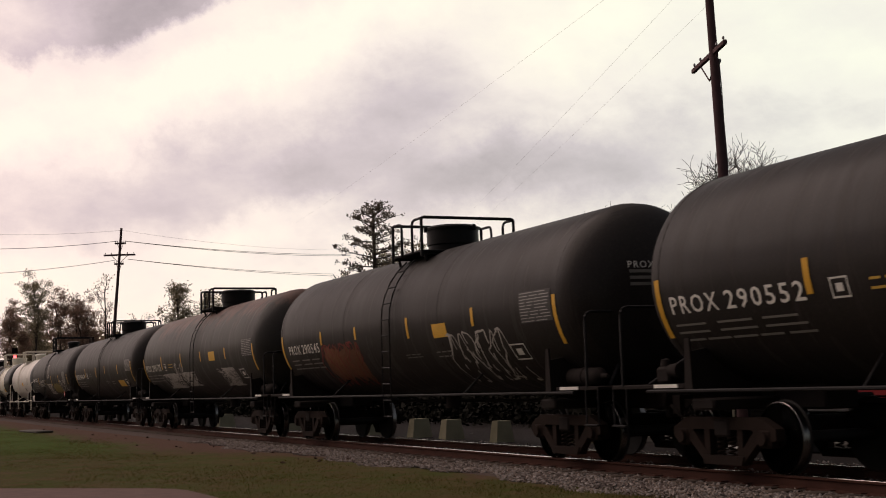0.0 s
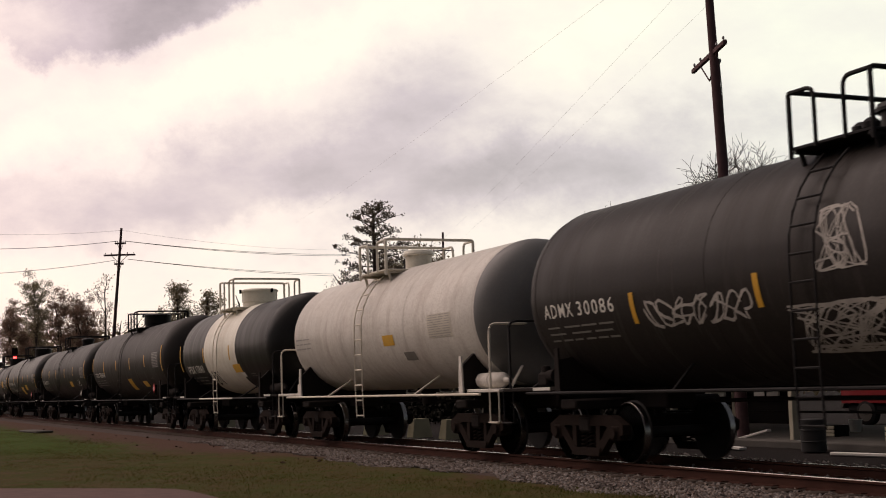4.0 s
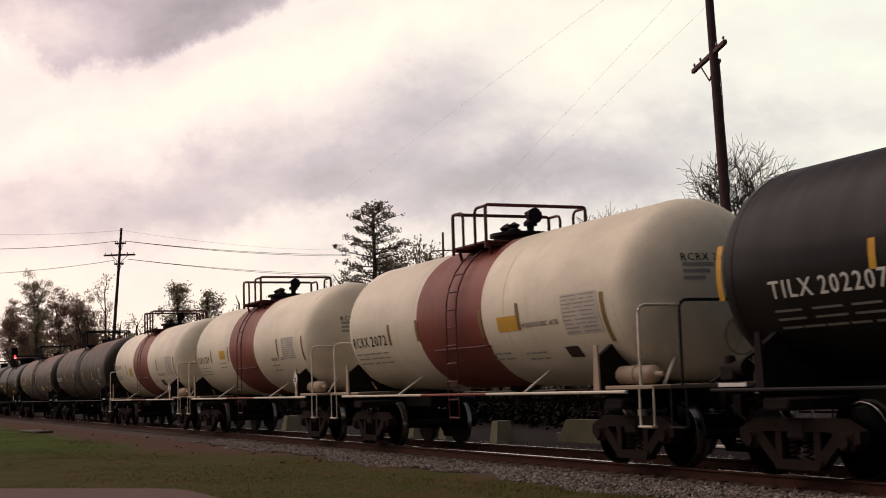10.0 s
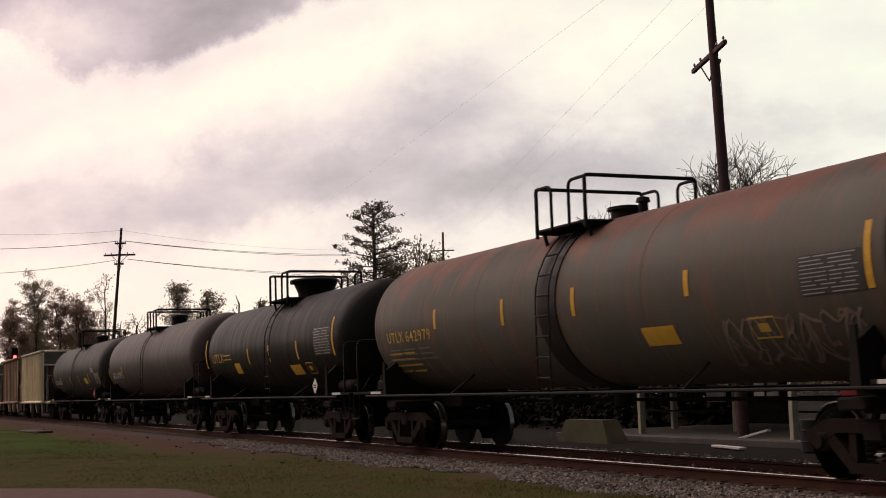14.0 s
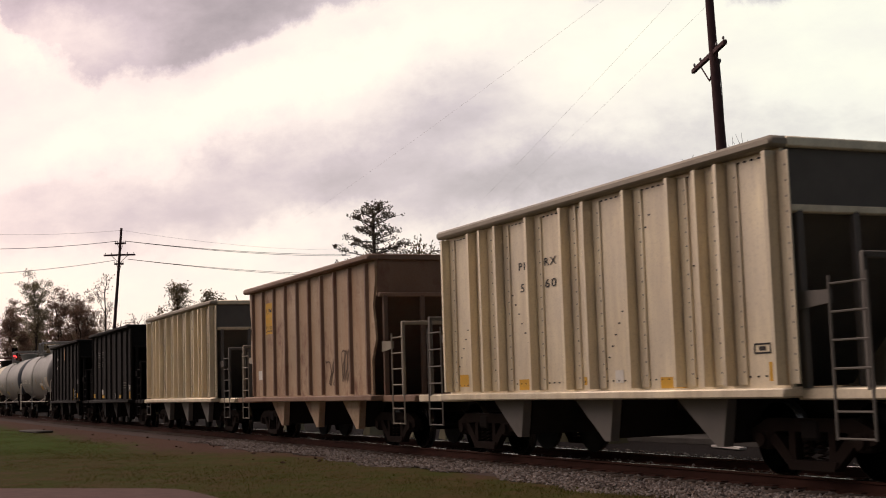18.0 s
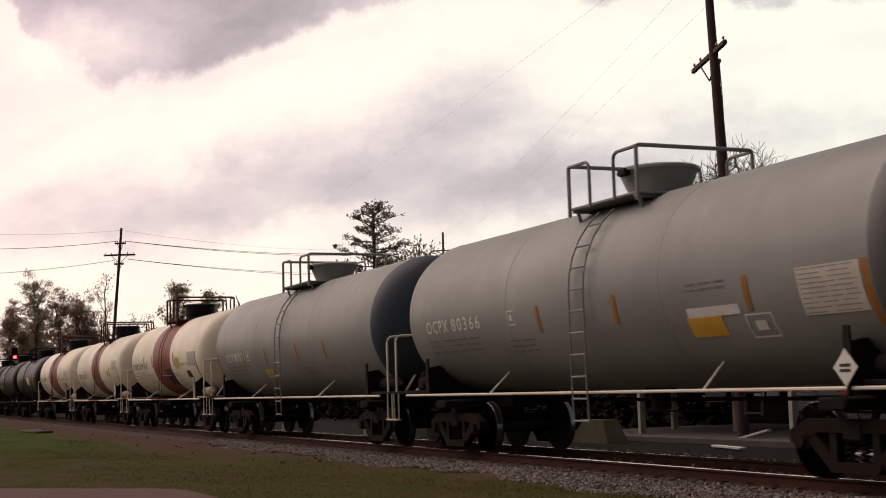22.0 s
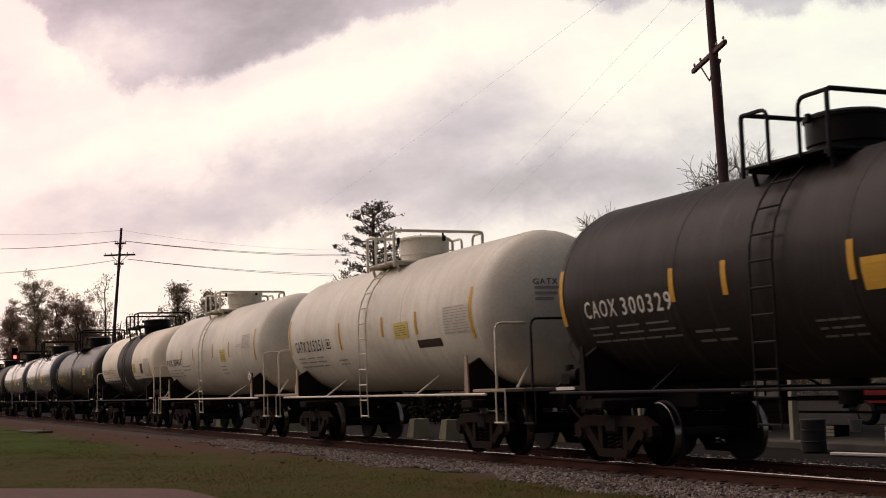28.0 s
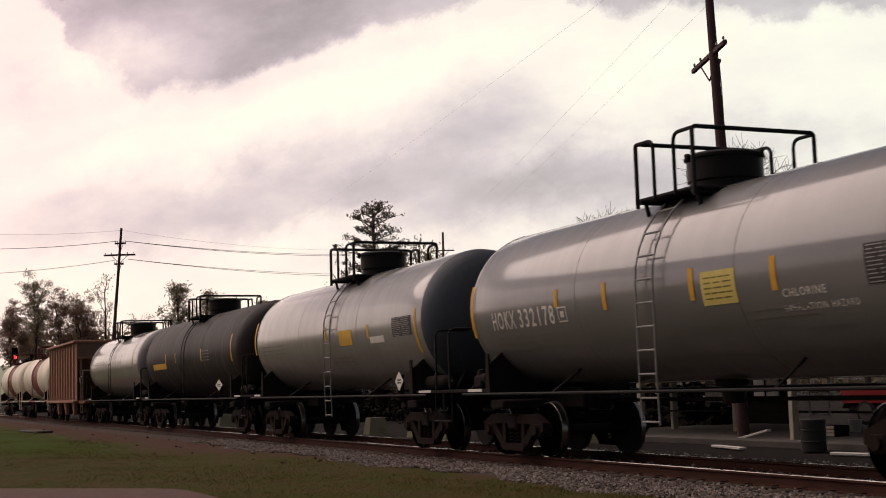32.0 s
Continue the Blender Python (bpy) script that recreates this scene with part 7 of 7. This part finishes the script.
TRAIN.append(hopper_car(dict(lo=-351.40, hi=-341.70, label='weathered aluminium hopper car with paired ribs', shell=ALU, dark=ALU_DARK, end=ALU_DARK, ends=ALU_DARK, ribs=ALU_RIBS, deep=0.17, ladders=ALU_DARK, chord=ALU_TRIM, funnel=ALU_DARK, rivets=True, words=[('PM', 2.90, 3.06, 0.20, 0.42), ('RX', 3.82, 3.07, 0.21, 0.40), ('59', 2.95, 2.69, 0.21, 0.36), ('62', 3.79, 2.70, 0.18, 0.35)], marks=[('amber', 0.45, 0.96, 1.21, 1.43), ('amber', 2.83, 3.30, 1.21, 1.31), ('white', 0.47, 0.70, 1.47, 1.64), ('bars', 3.14, 3.47, 1.45, 1.80), ('frame', 8.99, 9.26, 1.50, 1.63), ('amber', 9.11, 9.51, 1.24, 1.45), ('amber', 6.75, 7.28, 1.21, 1.32), ('white', 5.69, 5.93, 1.22, 1.37)], ink=LETTER_BLACK)))
TRAIN.append(hopper_car(dict(lo=-364.55, hi=-355.10, label='flat black hopper car with orange tape', shell=COAL_BLACK, dark=COAL_BLACK, ribs=BLACK_RIBS, deep=0.07, marks=[('bars', 1.64, 2.92, 2.95, 3.24), ('bars', 1.61, 2.89, 2.53, 2.79), ('amber', 8.96, 9.49, 1.14, 1.42), ('amber', 6.72, 7.20, 1.17, 1.30), ('amber', 2.56, 3.11, 1.19, 1.30), ('amber', 0.34, 0.72, 1.20, 1.38), ('white', 5.76, 5.94, 1.18, 1.39), ('bars', 7.70, 8.40, 1.54, 1.83), ('frame', 8.82, 9.28, 1.47, 1.68), ('white', 4.74, 4.99, 1.36, 1.47), ('white', 2.41, 2.83, 1.33, 1.56)])))
TRAIN.append(hopper_car(dict(lo=-378.00, hi=-368.40, label='flat black hopper car with a faded orange disc', shell=COAL_BLACK, dark=COAL_BLACK, ribs=BLACK_RIBS, deep=0.07, notch=True, words=[('GACX', 1.67, 3.23, 0.20, 0.75), ('62775', 1.69, 2.78, 0.17, 0.69)], marks=[('bars', 7.49, 7.98, 1.10, 1.21), ('bars', 4.59, 5.12, 1.09, 1.20), ('bars', 1.70, 2.24, 1.10, 1.20), ('amber', 8.53, 8.89, 1.26, 1.45), ('data', 8.54, 9.14, 1.91, 2.13), ('frame', 7.84, 8.17, 1.24, 1.60), ('amber', 9.36, 9.50, 1.11, 2.19), ('amber', 7.42, 7.59, 1.13, 1.72)], disc=(4.60, 3.50, 0.38))))
TRAIN.append(tank_car(dict(lo=-394.10, hi=-381.20, label='grey tank car with rust-orange tape', shell=GREY, head=HEAD_SHADE_GREY, ladder='grey', pipe=PIPE_GREY, rail=PIPE_WHITE, dome='bowl', dome_mat=GREY, r=1.50, zc=2.60, truck=0.93, text=('OCPX 80366', 0.69, 2.24, 0.24, 2.37), tape=[(5.21, 2.05, 2.48), (7.57, 2.06, 2.48), (10.68, 2.06, 2.49), (12.82, 1.77, 2.49)], marks=[('amber', 9.28, 10.04, 1.78, 2.04), ('white', 9.33, 10.46, 2.03, 2.16), ('data', 11.66, 12.74, 1.93, 2.49), ('frame', 10.51, 11.04, 1.72, 2.02), ('placard', 12.29, 12.68, 1.10, 1.52), ('bars', 3.97, 4.94, 1.75, 2.01), ('frame', 4.14, 4.40, 2.22, 2.47), ('bars', 9.40, 10.34, 2.36, 2.51)], cx=0.23, plat=1.01, rail_top=4.70, stripe=RUST_TAPE, panel=PANEL_PALE, panel_print=PANEL_GREY)))
TRAIN.append(tank_car(dict(lo=-409.60, hi=-396.40, label='grey tank car, head toned blue-grey for shade', shell=GREY, head=HEAD_SHADE_BLUE, ladder='grey', pipe=PIPE_GREY, rail=PIPE_WHITE, dome='bowl', dome_mat=GREY, r=1.50, zc=2.60, truck=0.93, braces=(-2.9, 2.9), text=('OCPX 80371', 0.97, 2.13, 0.24, 2.04), tape=[(0.05, 1.74, 2.47), (2.85, 2.00, 2.43), (5.06, 1.98, 2.43), (7.81, 1.98, 2.42), (9.95, 1.98, 2.42)], marks=[('frame', 3.24, 3.51, 2.12, 2.38), ('lemon', 4.49, 5.21, 1.62, 1.85), ('bars', 8.01, 8.74, 1.65, 1.86), ('bars', 9.88, 10.64, 1.74, 1.85), ('bars', 10.70, 10.95, 1.66, 1.83)], cx=0.04, plat=1.10, rail_top=4.70, stripe=RUST_TAPE)))
TRAIN.append(acid_car(lo=-423.60, hi=-412.40, label='cream acid tank car with a red-brown band', dome='cup', dome_mat=BLACK, r=1.41, zc=2.60, text=('RCRX 2529', 0.29, 2.26, 0.22, 1.86), words=[('HYDROCHLORIC ACID', 8.31, 2.24, 0.08, 1.24)], tape=[(-0.12, 2.00, 2.89), (2.38, 2.26, 2.70), (3.89, 2.25, 2.70), (7.49, 2.25, 2.70), (10.75, 1.86, 2.62)], marks=[('frame', 2.68, 2.89, 2.26, 2.48), ('lemon', 7.63, 8.36, 2.13, 2.53), ('dark', 5.89, 6.98, 1.61, 2.16), ('bars', 2.59, 3.61, 1.68, 2.04), ('data', 9.59, 10.75, 2.18, 2.65), ('bars', 7.02, 7.95, 1.87, 2.03), ('dark', 9.07, 9.63, 1.81, 2.04)], bands=((-1.58, 1.38),), cx=0.20, plat=0.80, rail_top=4.71, stripe=OCHRE))
TRAIN.append(acid_car(lo=-438.25, hi=-426.90, label='cream acid tank car with a red-brown band', dome='cup', dome_mat=BLACK, r=1.39, zc=2.59, text=('RCRX 1617', 0.61, 2.14, 0.24, 1.63), tape=[(-0.15, 1.89, 2.60), (2.45, 2.09, 2.52), (9.08, 2.07, 2.50), (10.88, 1.86, 2.47)], marks=[('frame', 2.51, 2.80, 2.15, 2.38), ('lemon', 8.34, 8.98, 2.14, 2.37), ('data', 9.73, 10.92, 2.40, 2.79), ('placard', 10.67, 11.08, 1.19, 1.80), ('bars', 3.04, 4.12, 1.64, 1.92)], bands=((-1.26, 0.93),), cx=0.44, plat=0.80, rail_top=4.62, stripe=OCHRE))
TRAIN.append(acid_car(lo=-452.70, hi=-441.40, label='cream acid tank car with a red-brown band', dome='cup', dome_mat=BLACK, r=1.40, zc=2.59, text=('RCRX 2632', 0.24, 2.24, 0.23, 2.01), words=[('HYDROCHLORIC ACID', 8.43, 2.20, 0.10, 1.30)], tape=[(-0.07, 2.16, 2.97), (2.30, 2.26, 2.69), (3.62, 2.28, 2.68), (7.07, 2.27, 2.70), (11.01, 2.12, 2.99)], marks=[('lemon', 7.55, 8.21, 2.16, 2.53), ('data', 9.77, 10.75, 2.17, 2.67), ('dark', 9.37, 9.89, 1.81, 2.04), ('bars', 7.03, 7.98, 1.92, 2.07), ('bars', 8.31, 9.21, 1.82, 2.07), ('frame', 2.63, 2.95, 2.26, 2.50)], bands=((-1.69, 1.50),), cx=0.30, plat=0.72, rail_top=4.69, stripe=OCHRE))
TRAIN.append(tank_car(dict(lo=-465.60, hi=-455.60, label='short glossy black tank car', shell=BLACK_GLOSS, r=1.40, zc=2.56, tape=[(1.34, 2.31, 2.84), (9.09, 2.09, 2.95)], marks=[('white', 5.84, 6.35, 2.22, 2.67), ('amber', 6.31, 7.24, 2.12, 2.56), ('bars', 0.40, 2.34, 2.13, 2.40)])))
TRAIN.append(tank_car(dict(lo=-477.80, hi=-468.20, label='short black tank car with gold lettering', shell=BLACK, r=1.40, zc=2.60, text=('UTLX 631085', 0.75, 2.12, 0.23, 2.22), tape=[(0.12, 2.07, 2.97)], marks=[('gold', 0.80, 2.15, 1.65, 1.86), ('gold', 2.64, 3.36, 2.85, 3.11)], ink=LETTER_GOLD)))
TRAIN.append(tank_car(dict(lo=-490.35, hi=-480.75, label='short black tank car with yellow tape', shell=BLACK_DULL, r=1.42, zc=2.60, text=('CAOX 300329', 0.62, 2.19, 0.26, 2.34), tape=[(-0.04, 2.11, 2.97), (3.01, 2.28, 2.74), (4.20, 2.29, 2.73), (6.56, 2.28, 2.73), (9.42, 2.10, 2.99)], marks=[('amber', 6.71, 7.25, 2.15, 2.51), ('data', 8.24, 9.32, 2.19, 2.66), ('placard', 8.79, 9.10, 1.33, 1.64), ('bars', 3.25, 4.14, 1.68, 1.93), ('bars', 5.69, 6.50, 1.64, 1.92)], cx=0.28, plat=0.83, rail_top=4.62)))
TRAIN.append(tank_car(dict(lo=-504.60, hi=-493.50, cylinder=False, label='white tank car with ochre stains', shell=WHITE, under=GRIMED_CREAM, ladder='white', pipe=PIPE_WHITE, rail=PIPE_WHITE, dome_mat=WHITE, r=1.44, zc=2.60, text=('GATX 215251', 0.45, 2.18, 0.27, 2.11), tape=[(0.04, 2.14, 2.99), (3.79, 2.14, 2.75), (6.48, 2.31, 2.72), (8.32, 2.28, 2.72), (10.88, 2.08, 3.01)], marks=[('frame', 2.77, 3.07, 2.20, 2.42), ('lemon', 7.15, 7.90, 2.23, 2.56), ('dark', 8.24, 9.39, 2.01, 2.16), ('data', 9.65, 10.81, 2.21, 2.72), ('bars', 3.33, 3.94, 1.78, 1.96)], ink=LETTER_BLACK, small=PANEL_GREY, panel=PANEL_PALE, panel_print=PANEL_GREY)))
TRAIN.append(tank_car(dict(lo=-519.45, hi=-507.80, cylinder=False, label='white tank car with a white ladder', shell=WHITE, under=GRIMED_CREAM, ladder='white', pipe=PIPE_WHITE, rail=PIPE_WHITE, dome_mat=WHITE, r=1.40, zc=2.58, text=('PVSX 207468', 0.09, 2.23, 0.23, 2.20), tape=[(2.40, 2.39, 2.73), (4.07, 2.34, 2.73), (6.70, 2.33, 2.76), (8.67, 2.31, 2.75), (11.42, 2.13, 3.00)], marks=[('lemon', 7.59, 8.21, 2.19, 2.55), ('data', 10.14, 10.96, 2.50, 2.88), ('bars', 2.36, 3.55, 2.00, 2.24), ('bars', 7.40, 8.05, 1.80, 2.10), ('placard', 10.92, 11.27, 1.55, 1.82), ('bars', 9.51, 10.03, 2.55, 2.65)], cx=-0.34, plat=0.93, rail_top=4.43, ink=LETTER_BLACK, small=PANEL_GREY, panel=PANEL_PALE, panel_print=PANEL_GREY)))
TRAIN.append(tank_car(dict(lo=-533.25, hi=-522.40, label='cream tank car with a black band and black belly', shell=CREAM_BLACK, band=BLACK_DULL, end_pipe=PIPE_WHITE, raised=0.30, r=1.35, zc=2.54, text=('TILX 160217', 0.33, 2.21, 0.20, 1.95), tape=[(2.49, 2.15, 2.48), (10.44, 1.85, 2.48)], marks=[('lemon', 7.10, 7.75, 2.15, 2.53), ('dark', 8.65, 9.12, 2.11, 2.49), ('white', 7.91, 8.60, 2.15, 2.29), ('data', 9.31, 10.34, 1.97, 2.66), ('bars', 2.51, 3.50, 1.80, 2.39), ('paint', 3.52, 5.07, 1.43, 2.10), ('bars', 7.14, 8.51, 1.85, 2.06)], bands=((-1.65, 1.60),), cx=0.22, plat=1.25, rail_top=4.60, ink=LETTER_BLACK, small=PANEL_GREY, panel=PANEL_PALE, panel_print=PANEL_GREY)))
TRAIN.append(tank_car(dict(lo=-548.05, hi=-536.10, label='black tank car with gold lettering and yellow panel', shell=BLACK_SHINE, r=1.31, zc=2.51, text=('UTLX 940356', 0.09, 2.10, 0.24, 2.36), words=[('CHLORINE', 8.61, 1.98, 0.12, 0.78), ('INHALATION HAZARD', 8.53, 1.81, 0.10, 1.67)], tape=[(-0.39, 2.00, 2.86), (3.20, 2.21, 2.63), (4.53, 2.22, 2.64), (8.07, 2.19, 2.66), (11.70, 1.99, 2.86)], marks=[('lemon', 8.71, 9.49, 2.35, 2.67), ('placard', 10.83, 11.25, 1.32, 1.70), ('data', 10.37, 11.57, 2.11, 2.62), ('gold', 10.37, 10.88, 2.67, 2.84)], cx=-0.06, plat=1.25, rail_top=4.64, ink=LETTER_GOLD)))
TRAIN.append(tank_car(dict(lo=-562.15, hi=-550.85, label='slate grey tank car with yellow panel', shell=SLATE_GLOSS, head=HEAD_SHADE_BLUE, ladder='grey', pipe=PIPE_DARK, dome_mat=BLACK, r=1.39, zc=2.58, text=('HOKX 332178', 0.69, 2.18, 0.31, 2.23), words=[('CHLORINE', 8.57, 2.18, 0.10, 0.78), ('INHALATION HAZARD', 8.53, 2.01, 0.08, 1.30)], tape=[(-0.09, 2.08, 3.00), (3.03, 2.42, 2.71), (4.50, 2.29, 2.70), (6.74, 2.27, 2.70), (8.46, 2.27, 2.69)], marks=[('lemon', 6.96, 7.70, 2.18, 2.62), ('data', 10.05, 10.72, 2.21, 2.66), ('frame', 3.04, 3.32, 2.19, 2.43), ('bars', 5.99, 7.32, 1.84, 1.96), ('bars', 7.76, 8.60, 1.82, 1.92), ('bars', 8.77, 9.58, 1.73, 1.84), ('bars', 7.89, 9.09, 1.92, 2.12)], cx=0.09, plat=0.72, rail_top=4.70)))
TRAIN.append(tank_car(dict(lo=-576.20, hi=-564.60, label='grey tank car with yellow panel', shell=GREY_GLOSS, head=HEAD_SHADE_BLUE, ladder='grey', pipe=PIPE_DARK, dome_mat=BLACK, r=1.39, zc=2.58, tape=[(-0.19, 2.25, 3.13), (5.78, 2.38, 2.71), (8.61, 2.32, 2.62), (11.27, 1.92, 2.81)], marks=[('amber', 6.75, 7.57, 2.23, 2.57), ('white', 8.70, 9.52, 2.21, 2.35), ('data', 10.04, 11.07, 2.29, 2.68), ('bars', 0.47, 2.74, 2.16, 2.48), ('placard', 10.28, 10.71, 1.18, 1.56), ('bars', 5.89, 7.37, 1.82, 2.01)], cx=0.35, plat=0.80, rail_top=4.62)))
TRAIN.append(tank_car(dict(lo=-591.50, hi=-578.50, label='dull black tank car', shell=BLACK_DULL, r=1.40, zc=2.55, tape=[(3.45, 2.33, 2.68), (5.01, 2.33, 2.68), (8.73, 2.28, 2.68), (12.47, 2.17, 2.98)], marks=[('bars', 8.73, 9.84, 2.26, 2.65), ('placard', 10.82, 11.64, 1.31, 1.66), ('amber', 1.25, 3.46, 2.16, 2.36)])))
TRAIN.append(tank_car(dict(lo=-604.90, hi=-593.40, label='pale grey tank car', shell=GREY_GLOSS, head=HEAD_SHADE_GREY, r=1.38, zc=2.55, tape=[(10.43, 2.39, 3.35)], marks=[('bars', 1.60, 4.67, 2.53, 2.84)])))
TRAIN.append(hopper_car(dict(lo=-618.00, hi=-608.00, label='rusty brown hopper car', shell=TAN_RUST, dark=TAN_DARK, ends=TAN_DARK, ribs=TAN_RIBS, deep=0.07)))
TRAIN.append(acid_car(lo=-632.50, hi=-621.00, label='cream tank car with a red-brown band', r=1.38, zc=2.55))
TRAIN.append(acid_car(lo=-647.00, hi=-635.50, label='cream tank car with a red-brown band', r=1.38, zc=2.55))


# ---------------------------------------------------------------- movement
def motions():
    """The train rolls past, its wheels turn, the clouds drift."""
    times = [0.0, 4.0, 8.0, 12.0, 16.0, 20.0, 24.0, 28.0, 32.0]
    for car in TRAIN:
        x = car.matrix_basis.translation.x
        walk(car, [(t, pose(x + run(t), D, 0)) for t in times])
    turns = [(i / FPS, pose(0, 0, 0, 0, math.degrees(run(i / FPS) / WHEEL_R) % 360.0, 0)) for i in range(32 * FPS + 1)]
    first = WHEELSETS[0]
    walk(first, turns)
    for w in WHEELSETS[1:]:
        w.rotation_mode = "QUATERNION"
        keys = w.animation_data_create()
        keys.action = first.animation_data.action
        keys.action_slot = first.animation_data.action_slot
    a = radians(65.9)
    rows = []
    for t in (0.0, 16.0, 32.0):
        dx, dy = 0.95 * (t - 16.0), 1.7 * (t - 16.0)
        rows.append((t, pose(dx * math.cos(a) - dy * math.sin(a), dx * math.sin(a) + dy * math.cos(a), 121.2, 0, 0, 65.9)))
    walk(cloud_layer, rows)


motions()
